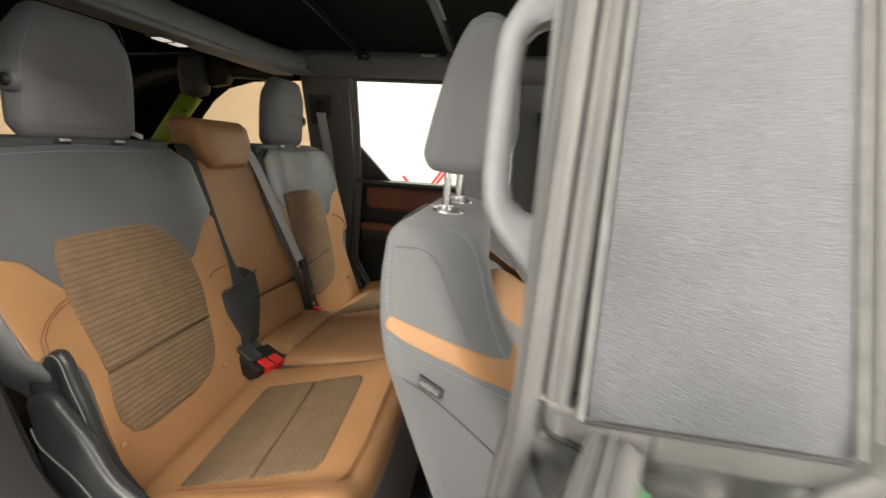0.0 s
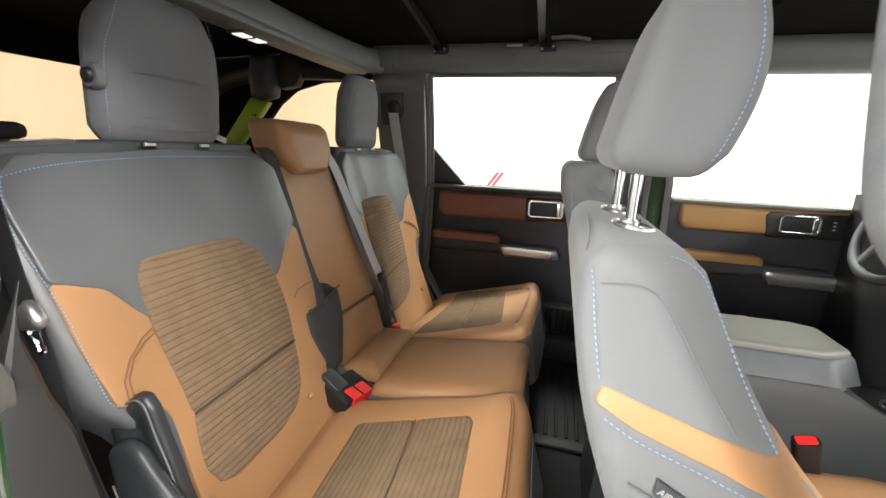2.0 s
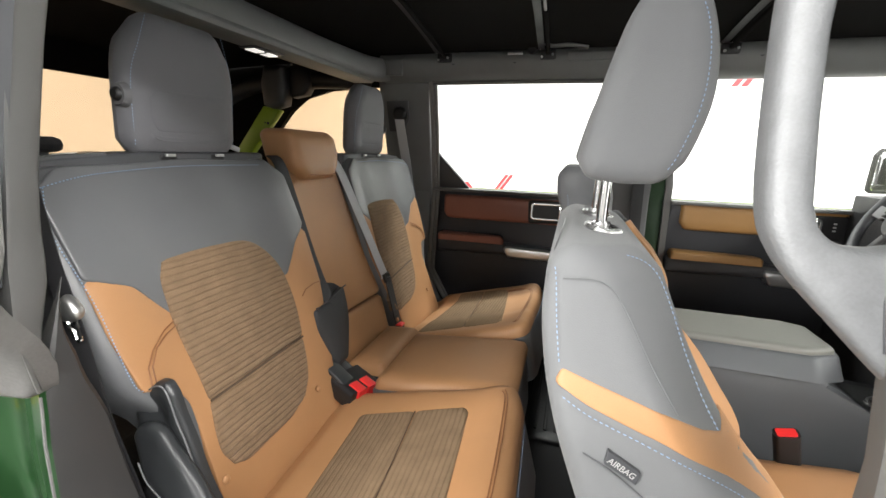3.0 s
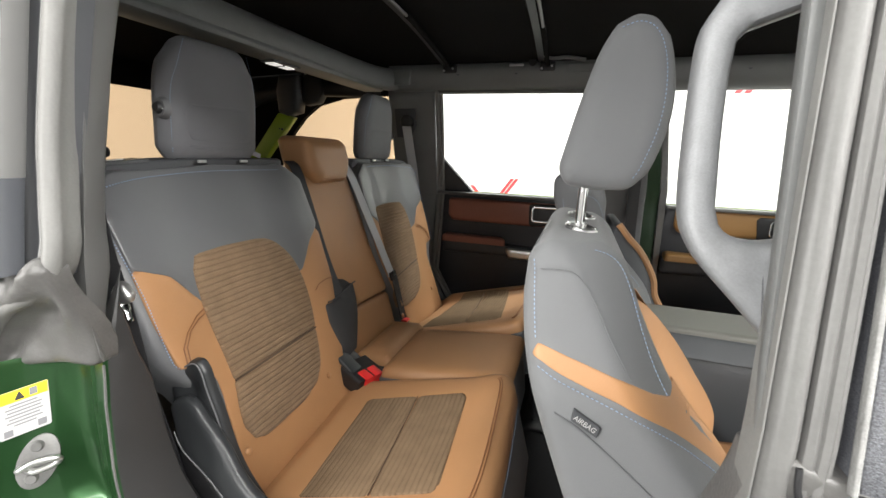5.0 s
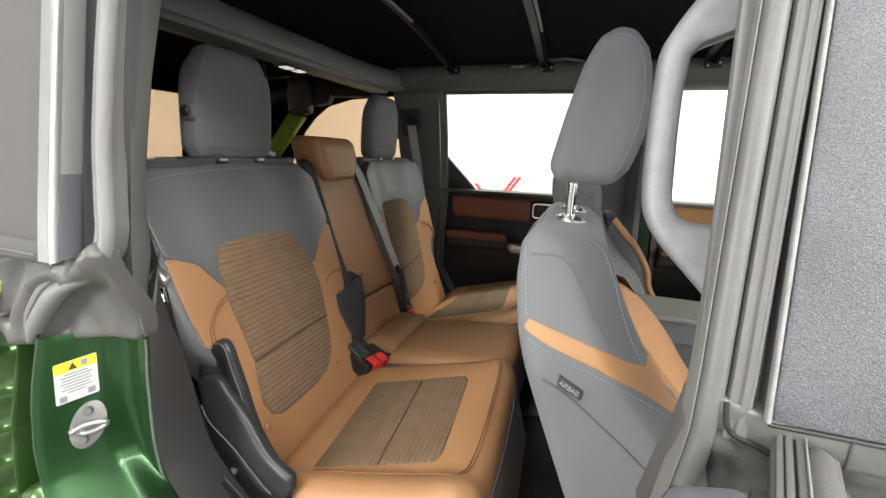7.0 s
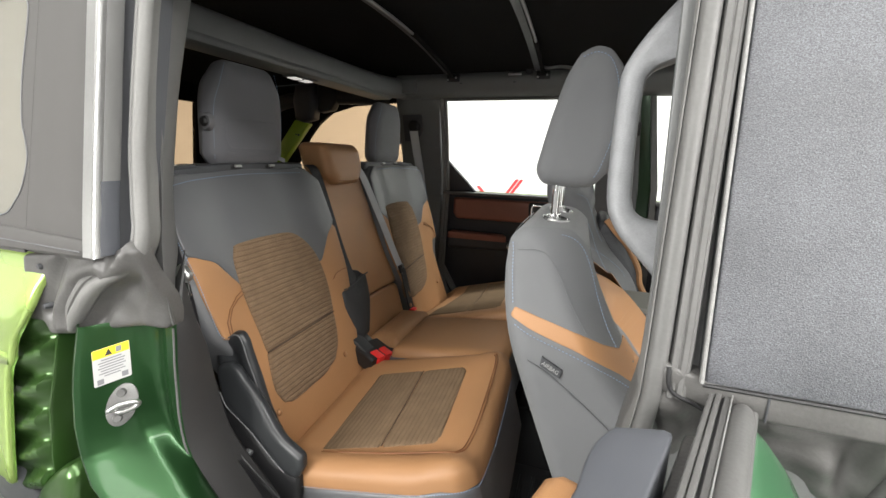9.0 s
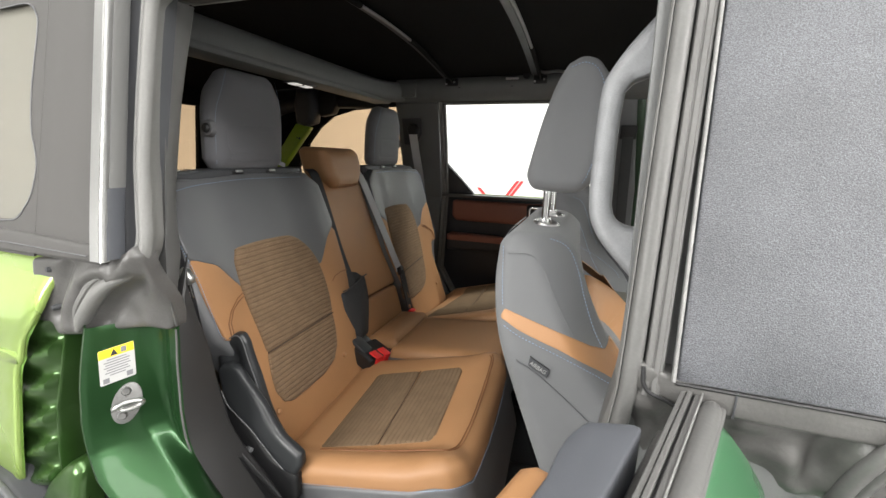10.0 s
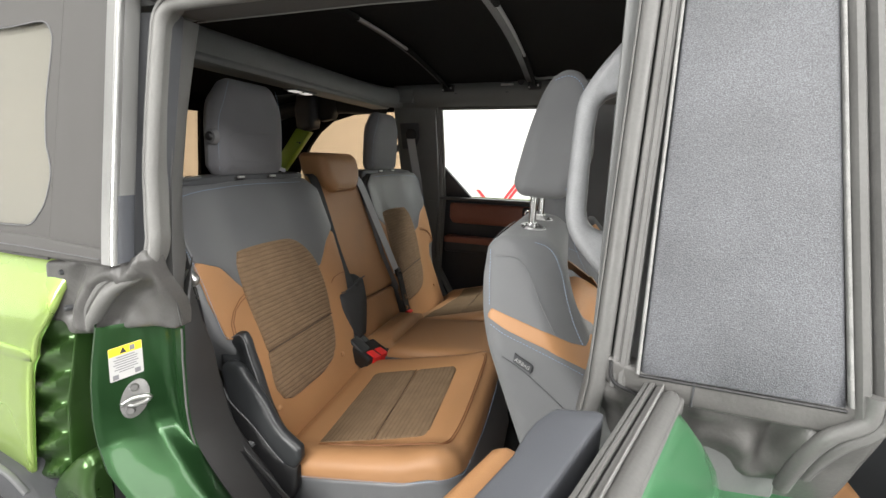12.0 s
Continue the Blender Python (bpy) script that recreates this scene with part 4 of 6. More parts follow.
def roll_bar():
    th = thing("roll_bar", (-0.2, 0, 1.7), "padded dark grey roll bar across the cabin", "roll bar", kind="structure")
    prof = [(-.05, -.035), (-.03, -.048), (.03, -.048), (.05, -.03), (.052, .01), (.035, .04), (0, .05), (-.035, .04), (-.052, .01)]
    bm = sweep(spline([(-.19, -.78, 1.70), (-.19, -.6, 1.742), (-.19, -.3, 1.748), (-.19, 0.0, 1.748), (-.185, .3, 1.748), (-.17, .55, 1.752), (-.14, .70, 1.76)], 5), chaikin(prof, 1))
    wpart("bar_pad", bm, RAIL, th)
    bm = box(-.245, -.14, -.72, .62, 1.694, 1.722, 0.012)
    wpart("under_cover", bm, RAIL, th, "grey lower cover of the roll bar")
    for y in (-.62, .62):
        bm = sweep(spline([(-.2, y * 1.08, 1.71), (-.5, y * 1.08, 1.72), (-.85, y * 1.06, 1.69), (-1.1, y * 1.05, 1.55), (-1.22, y * 1.06, 1.30), (-1.25, y * 1.06, .9)], 6), rrect(0.075, 0.075, 0.03))
        wpart("rear_leg", bm, BLACK, th, "black padded rear leg of the roll bar")
    o = [(-.715, 1.60), (-.665, 1.585), (-.60, 1.60), (-.585, 1.68), (-.59, 1.78), (-.705, 1.78), (-.725, 1.70)]
    wpart("hoop_pad", patch(o, lambda u, v, h: Vector((u, .63 - h, v)), .045, .03, .02, two=True, soft=1), CHAR, th, "rounded dark hoop pad")
    wpart("hoop_bracket", patch([(-.585, 1.635), (-.50, 1.65), (-.47, 1.70), (-.48, 1.78), (-.585, 1.78)], lambda u, v, h: Vector((u, .65 - h, v)), .03, .012, .02, two=True, soft=1), BLACK, th, "black bracket beside the hoop pad")
    th2 = thing("dome_lamp", (-.216, .005, 1.69), "small twin dome lamp with clear lenses, lit", "lamp")
    housing = wpart("housing", box(-.241, -.182, -.062, .066, 1.689, 1.702, 0.003), CHAR, th2)
    wpart("lens", box(-.230, -.196, -.050, -.006, 1.6855, 1.690, 0.003), LENS, housing)
    wpart("lens", box(-.230, -.196, .010, .054, 1.6855, 1.690, 0.003), LENS, housing)
    wpart("switch", box(-.226, -.200, -.004, .008, 1.686, 1.690, 0.002), BLACK, housing)


roll_bar()


def floor_mat(sgn):
    """Rubber foot mat with ribs, between the front and rear seats."""
    th = thing("floor_mat", (.8, sgn * .45, .45), "black ribbed rubber floor mat with dust", "floor mat", "floor mats")
    y0, y1 = sorted((sgn * .16, sgn * .72))
    sheet = wpart("sheet", patch([(.60, y0), (1.02, y0), (1.02, y1), (.60, y1)], lambda u, v, h: Vector((u, v, .452 + h)), .012, .006, .04, .0, soft=1), RUBBER_MAT, th)
    for k in range(11):
        x = .635 + k * .035
        wpart("rib", box(x, x + .012, y0 + .05, y1 - .05, .462, .469, .002, 1), RUBBER_MAT, sheet)


floor_mat(-1)
floor_mat(1)


def wheel(x, sgn):
    th = thing("wheel", (x, sgn * .80, .39), "black off-road tyre on a dark wheel", "wheel", "wheels")
    prof = [(-.12, -.10), (-.13, -.03), (-.11, .03), (.11, .03), (.13, -.03), (.12, -.10)]
    bm = bmesh.new()
    rows = []
    for t in np.linspace(0, 2 * math.pi, 40, endpoint=False):
        rows.append([bm.verts.new((x + (.36 + b) * math.cos(t), sgn * .80 + a, .39 + (.36 + b) * math.sin(t))) for a, b in chaikin(prof, 1)])
    for k in range(len(rows)):
        r0, r1 = rows[k], rows[(k + 1) % len(rows)]
        for j in range(len(r0)):
            bm.faces.new([r0[j], r0[(j + 1) % len(r0)], r1[(j + 1) % len(r0)], r1[j]])
    tyre = wpart("tyre", bm, RUBBER_MAT, th)
    o = [(.265 * math.cos(t), .265 * math.sin(t)) for t in np.linspace(0, 2 * math.pi, 32, endpoint=False)]
    wpart("rim", patch(o, lambda u, v, h: Vector((x + u, sgn * (.82 + h), .39 + v)), .05, .03, .04, .05, soft=0), CHAR, tyre, "dark wheel rim")


for wx in (-.85, 2.1):
    for wy in (-1, 1):
        wheel(wx, wy)


# ---- far side: doors, pillars, windows ----
def fw(u, v, h):
    """The far upper side: leans inwards above the sill. u: x, v: z, h: towards the cabin."""
    return Vector((u, 0.862 - 0.28 * max(0, v - 1.244) - h, v))


def far_side():
    # rear pillar trim with the belt's guide
    th = thing("wall_c_pillar", (0, 0.83, 1.2), "dark grey plastic rear pillar trim", "pillar trim", kind="structure")
    o2 = [(-.178, 1.72), (.066, 1.715), (.056, 1.4), (.048, 1.21), (.03, .82), (.12, .62), (.20, .5), (-.178, .5)]
    wpart("trim_panel", patch(o2, fw, 0.0, 0.01, 0.06, 0.05, soft=0), RAIL, th)
    wpart("lower_trim", prism([(-.12, 1.214), (.045, 1.214), (.03, .84), (-.12, .84)], fw, 0.002, 0.006, 0.002), RAIL, th)
    wpart("guide_plate", prism([(-.145, 1.635), (-.035, 1.637), (-.035, 1.56), (-.07, 1.5), (-.145, 1.5)], fw, 0.002, 0.012, 0.005), CHAR, th)
    # door frame seal
    for x, r in ((.080, .012), (.100, .008)):
        wpart("door_seal", tube([fw(x + 0.004, 1.715, 0.012), fw(x, 1.5, .012), fw(x - .012, 1.22, .012), fw(x - .03, .82, .012), fw(x + .05, .68, .012), fw(x + .15, .56, .012)], r, 8, (0, 1, 0)), RUBBER_C, th)
    wpart("top_seal", tube([fw(.09, 1.706, .012), fw(.5, 1.706, .012), fw(.86, 1.704, .012)], .009, 8), RUBBER, th)

    # quarter panel behind it, with its window opening
    th = thing("wall_quarter_far", (-.7, .8, 1.2), "black rear quarter side with a clear vinyl window", "quarter side", kind="structure")

    def qs(u, v, h):
        return Vector((u, 0.862 - 0.28 * max(0, v - 1.244) - h + 0.02, v))
    wpart("lower_side", prism([(-1.5, 1.30), (-.14, 1.30), (-.14, .45), (-1.5, .45)], qs, -.03, .0, .004), TRIM, th)
    wpart("upper_frame", prism([(-1.5, 1.84), (-.14, 1.84), (-.14, 1.70), (-.45, 1.69), (-.60, 1.655), (-.70, 1.59), (-.79, 1.51), (-.88, 1.40), (-.95, 1.30), (-1.5, 1.30)], qs, -.03, .0, .004), TOPCLOTH, th)
    pane = prism([(-.96, 1.29), (-.13, 1.29), (-.13, 1.71), (-.45, 1.70), (-.61, 1.665), (-.80, 1.52), (-.96, 1.30)], qs, -.016, -.013, 0)
    wpart("pane", pane, VINYL, th, "beige tinted clear vinyl pane", smooth=False)

    # tail: black soft top, rear window, lime strut
    th = thing("wall_tail", (-1.45, 0, 1.2), "black rear of the cabin with a clear vinyl rear window", "tail side", kind="structure")

    def ts(u, v, h):
        return Vector((-1.46 + 0.12 * (v - 1.3) + h, u, v))
    wpart("tail_lower", prism([(-.84, .45), (.84, .45), (.84, 1.285), (-.84, 1.285)], ts, -.03, 0, .004), BLACK, th)
    wpart("tail_top", prism([(-.84, 1.70), (.84, 1.70), (.78, 1.86), (-.78, 1.86)], ts, -.03, 0, .004), TOPCLOTH, th)
    for s in (-1, 1):
        wpart("tail_side", prism([(s * .84, 1.285), (s * .60, 1.285), (s * .60, 1.70), (s * .84, 1.70)], ts, -.03, 0, .004), TOPCLOTH, th)
    wpart("pane", prism([(-.62, 1.28), (.62, 1.28), (.62, 1.71), (-.62, 1.71)], ts, -.016, -.013, 0), VINYL, th, "beige tinted clear vinyl pane", smooth=False)


far_side()
sill = finish(box(-.2, 2.3, .80, .90, .38, .555, .02), "sill_far", CHAR)
tagged(sill, "dark plastic door sill on the far side", "door sill", kind="structure")


def far_door(x0, x1, tan, handle, arm, pull, name):
    """A closed door seen from inside: x0 to x1 along the car."""
    th = thing(name, ((x0 + x1) / 2, .86, .5), "closed car door with shaded tan leather panel and dark plastic trim", "car door", "closed doors", "structure")

    def ds(u, v, h):
        return Vector((u, 0.895 - h, v))
    wpart("door_panel", patch([(x0, 1.235), (x1, 1.235), (x1, .56), (x1 - .05, .50), (x0 + .17, .50), (x0 + .02, .68), (x0 - .012, .82)], ds, 0.02, 0.012, 0.06, 0.05, soft=0), NAVY, th, "dark plastic door panel")
    t0, t1, tz0, tz1 = tan
    wpart("upper_pad", patch([(t0, tz1), (t1, tz1), (t1, tz0), (t0 + .02, tz0), (t0, tz0 + .03)], ds, 0.045, 0.016, 0.03, 0.0, soft=1), TAN_DIM if x0 < 1 else TAN_DIM_F, th, "tan leather upper door pad, coloured darker for shade")
    wpart("sill_cap", box(x0, x1, .825, .88, 1.226, 1.242, 0.006), RUBBER, th, "grey window sill seal")
    wpart("outer_skin", prism([(x0 - .02, 1.24), (x1 - .02, 1.24), (x1 - .02, .5), (x0 + .17, .5), (x0 - .02, .8)], ds, -.055, -.05, .002), PAINT, th)
    # inner handle: chrome ring in a dark cup
    h0, h1, hz0, hz1 = handle
    back_room, front_room = (.02, .05) if x0 < 1 else (.055, .10)
    wpart("handle_cup", patch([(h0 - back_room, hz1 + .014), (h1 + front_room, hz1 + .016), (h1 + front_room, hz0 - .014), (h0 - back_room * .7, hz0 - .026)], ds, 0.05, 0.008, 0.02, 0.0, soft=1), BLACK, th, "black handle surround")
    w, hh = h1 - h0, hz1 - hz0
    cx, cz = (h0 + h1) / 2, (hz0 + hz1) / 2
    ring = [Vector((cx + u, .895 - .054, cz + v)) for u, v in rrect(w, hh, .014, 4)]
    wpart("door_handle", sweep(ring, rrect(.011, .008, .003), (0, 1, 0), closed=True), CHROME, th, "chrome inner door handle")
    wpart("handle_end", box(h1 - .026, h1 - .004, .835, .845, hz0 + .004, hz1 - .004, .004), CHROME, th)
    for dz in (-.012, .002, .016) if x0 > 1 else ():
        wpart("lock_mark", box(h1 + .04, h1 + .05, .836, .838, cz + dz, cz + dz + .006, .0), WHITE_L, th, "small white lock mark")
    a0, a1, az = arm
    wpart("armrest", patch([(a0, .80), (a1, .80), (a1 - .03, .86), (a0, .88)], lambda u, v, h: Vector((u, v, az + h)), 0.012, 0.012, 0.02, 0.022, soft=1), TAN_DIM if x0 < 1 else TAN_DIM_F, th, "tan leather armrest top, coloured darker for shade")
    wpart("armrest_body", patch([(a0 - .01, az - .012), (a1 + .25, az - .03), (a1 + .28, az - .075), (a0 - .01, az - .09)], ds, 0.06, 0.02, 0.03, 0.0, soft=1), CHAR, th, "dark plastic armrest body")
    p0, p1, pz0, pz1 = pull
    wpart("pull_grip", patch([(p0, pz1), (p1 - .02, pz1 - .004), (p1, pz0), (p0 + .03, pz0)], ds, 0.08, 0.01, 0.02, 0.02, soft=1), ALU, th, "silver pull grip")
    # lower pocket
    wpart("pocket", patch([(x1 - .33, .71), (x1 - .03, .71), (x1 - .05, .56), (x1 - .30, .56)], ds, 0.05, 0.015, 0.03, 0.0, soft=1), CHAR, th, "dark door pocket")
    for k in range(6):
        wpart("pocket_rib", box(x1 - .2 + k * .027, x1 - .19 + k * .027, .84, .848, .58, .69, .002), BLACK, th)
    return th


far_door(.062, .84, (.118, .72, 1.092, 1.208), (.552, .70, 1.120, 1.190), (.104, .44, 1.012), (.425, .71, .925, .978), "door_1")
far_door(1.13, 2.1, (1.178, 1.76, 1.118, 1.235), (1.535, 1.665, 1.135, 1.20), (1.15, 1.50, 1.02), (1.50, 1.79, .915, .978), "door_2")


def far_windows():
    th = thing("window_1", (.45, .8, 1.25), "raised clear rear door window", "car window", kind="structure")
    wpart("glass", prism([(.10, 1.238), (.85, 1.238), (.85, 1.705), (.10, 1.705)], fw, -.02, -.016, 0), GLASS, th, smooth=False)
    wpart("quarter_corner", prism([(.083, 1.42), (.083, 1.24), (.245, 1.24)], fw, -.024, .004, .003), CHAR, th, "dark triangular window corner")
    th = thing("window_2", (1.5, .8, 1.25), "raised clear front door window", "car window", kind="structure")
    wpart("glass", prism([(1.08, 1.238), (2.05, 1.238), (1.85, 1.705), (1.04, 1.705)], fw, -.02, -.016, 0), GLASS, th, smooth=False)
    th = thing("wall_b_pillar_far", (1.0, .84, 1.2), "dark grey centre pillar trim between the far doors", "pillar trim", kind="structure")
    wpart("trim_panel", patch([(.845, 1.715), (1.0, 1.715), (1.045, 1.3), (1.06, .5), (.828, .5), (.828, 1.238), (.85, 1.25), (.85, 1.3)], fw, 0.01, 0.01, 0.06, 0.05, soft=0), TRIM, th)
    wpart("painted_edge", patch([(.99, 1.715), (1.034, 1.715), (1.10, 1.3), (1.123, .5), (1.05, .5), (1.035, 1.3)], fw, 0.004, 0.006, 0.06, 0.03, soft=0), PAINT_DEEP_SHADE, th, "green painted pillar edge in a shaded tone")
    wpart("seal_edge", prism([(1.035, 1.715), (1.06, 1.715), (1.13, 1.3), (1.145, .5), (1.125, .5), (1.102, 1.3)], fw, -.04, .0, .003), RUBBER, th)
    th = thing("seat_belt", (.98, .8, .9), "dark grey front seat belt hanging from the centre pillar", "seat belt", "seat belts")
    wpart("webbing", strip([fw(.98, 1.55, .03), fw(.99, 1.3, .03), fw(1.0, .9, .06)], .047, .0016, (1, 0, 0)), WEB, th)
    wpart("guide", prism([(.945, 1.60), (1.015, 1.60), (1.015, 1.54), (.945, 1.54)], fw, .012, .03, .006), BLACK, th)
    # front of the cabin: dash and windscreen side
    th = thing("dashboard", (2.1, 0, .9), "black dashboard across the front of the cabin", "dashboard", kind="structure")
    bm = sweep([(2.15, -.84, 1.1), (2.15, .84, 1.1)], [(-.4, -.6), (-.4, .2), (.1, .22), (.3, .1), (.3, -.6)], (0, 0, 1))
    wpart("dash_body", bm, BLACK, th)
    th = thing("windscreen_frame", (2.2, 0, 1.5), "black windscreen frame at the front", "windscreen", kind="structure")
    for s in (-1, 1):
        wpart("a_pillar", sweep([(2.25, s * .8, 1.24), (1.98, s * .70, 1.80)], rrect(.09, .07, .02)), BLACK, th)
    wpart("header", box(1.92, 2.05, -.70, .70, 1.75, 1.82, .02), TOPCLOTH, th)
    wpart("glass", prism([(-.78, 0), (.78, 0), (.7, .62), (-.7, .62)], lambda u, v, h: Vector((2.25 - .45 * v + h, u, 1.28 + .88 * v)), 0, .004, 0), GLASS, th, smooth=False)
    wpart("side_black", prism([(1.86, 1.31), (2.06, 1.24), (1.95, 1.24)], fw, -.03, .005, .004), CHAR, th)


far_windows()


def mirror():
    th = thing("door_mirror", (2.0, 1.12, 1.28), "black door mirror outside the driver window", "mirror")
    o = [(1.939, 1.305), (1.941, 1.455), (1.963, 1.484), (2.18, 1.49), (2.215, 1.47), (2.2, 1.32), (2.18, 1.296), (1.958, 1.292)]

    def ms(u, v, h):
        return Vector((u, 1.15 + (u - 2) * 0.15 - h, v))
    body = wpart("mirror_shell", patch(o, ms, 0.0, 0.005, 0.015, 0.014, soft=1), BLACK, th)
    wpart("mirror_glass", patch([(1.952, 1.308), (1.954, 1.452), (1.972, 1.472), (2.18, 1.478), (2.2, 1.46), (2.188, 1.324), (2.17, 1.309), (1.966, 1.306)], ms, 0.003, 0.002, 0.02, 0.0, soft=1), CHROME, body)
    wpart("mirror_housing", patch([(2.0, 1.33), (2.0, 1.45), (2.17, 1.46), (2.16, 1.33)], lambda u, v, h: ms(u, v, -.012 - h), .07, .03, .02, .06, soft=1), BLACK, body)
    wpart("mirror_foot", sweep([(2.08, 1.17, 1.33), (2.05, .92, 1.25)], rrect(.07, .05, .02)), BLACK, body)


mirror()


def steering_wheel():
    c = Vector((1.675, .41, 1.245))
    n = Vector((-.90, 0, .43)).normalized()
    a = Vector((0, 1, 0))
    b = n.cross(a).normalized()
    if b.z < 0:
        b = -b
    th = thing("steering_wheel", tuple(c), "dark grey leather steering wheel with grey spokes", "steering wheel")
    ring = [c + (a * math.cos(t) + b * math.sin(t)) * .185 for t in np.linspace(0, 2 * math.pi, 48, endpoint=False)]
    wpart("rim", sweep(ring, circle(.0155, 10), tuple(n), closed=True), CHAR, th)
    hub = [(.075 * math.cos(t), .06 * math.sin(t)) for t in np.linspace(0, 2 * math.pi, 24, endpoint=False)]
    wpart("hub", patch(hub, lambda u, v, h: c + a * u + b * v + n * (h + .01), 0.02, .015, .015, .05, soft=0), TRIM, th)
    for ang, w in ((8, .04), (172, .04), (-62, .022), (-118, .022)):
        t = radians(ang)
        d = a * math.cos(t) + b * math.sin(t)
        wpart("spoke", sweep([c + d * .06 + n * .018, c + d * .12 + n * .012, c + d * .18], rrect(w, .012, .004), tuple(n)), TRIM, th, "grey spoke")
    for s in (-1, 1):
        for k in range(3):
            wpart("button", patch(rrect(.016, .008, .003), lambda u, v, h: c + a * (s * .085 + u) + b * (.018 - k * .012 + v) + n * (h + .026), .004, .002, .006, .01, soft=0), BLACK, th)
    wpart("column", sweep([c - n * .02, c - n * .32], rrect(.12, .10, .03), (0, 1, 0)), BLACK, th)


steering_wheel()


def console():
    th = thing("centre_console", (1.15, 0, .45), "dark grey centre console with padded armrest lid", "console")

    def ls(u, v, h):
        return Vector((u, v, 1.0 + h))
    wpart("armrest_lid", patch([(.86, -.072), (1.265, -.078), (1.322, -.05), (1.322, .085), (1.27, .11), (.86, .11)], ls, 0.012, 0.010, 0.015, 0.016, soft=1), LID, th, "grey padded armrest lid")

    def lower(u, v, h):
        return Vector((u, v - .9 * max(0.0, -h) * smoothstep(.02, -.06, v), .998 + h))
    wpart("lid_base", patch([(.86, -.076), (1.27, -.082), (1.330, -.05), (1.330, .085), (1.275, .113), (.86, .113)], lower, 0.0, 0.006, 0.015, 0.044, soft=1), CONSOLE, th, "slate plastic base of the armrest lid")
    wpart("console_body", prism([(.85, .96), (1.29, .955), (1.42, .86), (1.95, .84), (1.95, .45), (.82, .45)], lambda u, v, h: Vector((u, h, v)), -.11, .11, .012), CONSOLE, th)
    wpart("shift_knob", sweep([(1.46, -.02, .86), (1.465, -.02, .90), (1.468, -.02, .925), (1.47, -.02, .935)], circle(.03, 16), (1, 0, 0), scale=lambda f: .5 + .9 * f * (1.25 - f)), CHAR, th, "round drive selector knob")
    wpart("selector_ring", sweep([(1.46 + .036 * math.cos(t), -.02 + .036 * math.sin(t), .875) for t in np.linspace(0, 6.283, 20, endpoint=False)], circle(.005, 6), closed=True), CHROME, th)
    # front buckle
    th = thing("belt_buckle", (1.0, -.17, .88), "black belt buckle with red release button beside the console", "belt buckle", "belt buckles")
    d = Vector((-.28, -.22, .93)).normalized()
    p0 = Vector((1.205, -.205, .800))
    b = wpart("buckle_body", sweep([p0, p0 + d * .09], rrect(.026, .044, .008), (1, 0, 0)), BLACK, th)
    wpart("release_button", sweep([p0 + d * .088, p0 + d * .093], rrect(.019, .034, .004), (1, 0, 0)), RED, b, "red release button")


console()


# ---- near side: pillars, body, open door ----
def bo(z):
    """The near outer side's y at a height, above the belt line it leans inwards."""
    return -0.915 + 0.2 * max(0.0, z - 1.22)


def column(profile, zs, name, material, parent, label="", xlean=None, yfun=bo):
    """Carries a profile of (x, inward depth) up a pillar through the heights zs."""
    bm = bmesh.new()
    rows = []
    for z in zs:
        dx = xlean(z) if xlean else 0
        rows.append([bm.verts.new((x + dx, yfun(z) + d, z)) for x, d in profile])
    m = len(profile)
    for r0, r1 in zip(rows, rows[1:]):
        for j in range(m):
            bm.faces.new([r0[j], r0[(j + 1) % m], r1[(j + 1) % m], r1[j]])
    bm.faces.new(rows[0][::-1])
    bm.faces.new(rows[-1])
    return wpart(name, bm, material, parent, label)


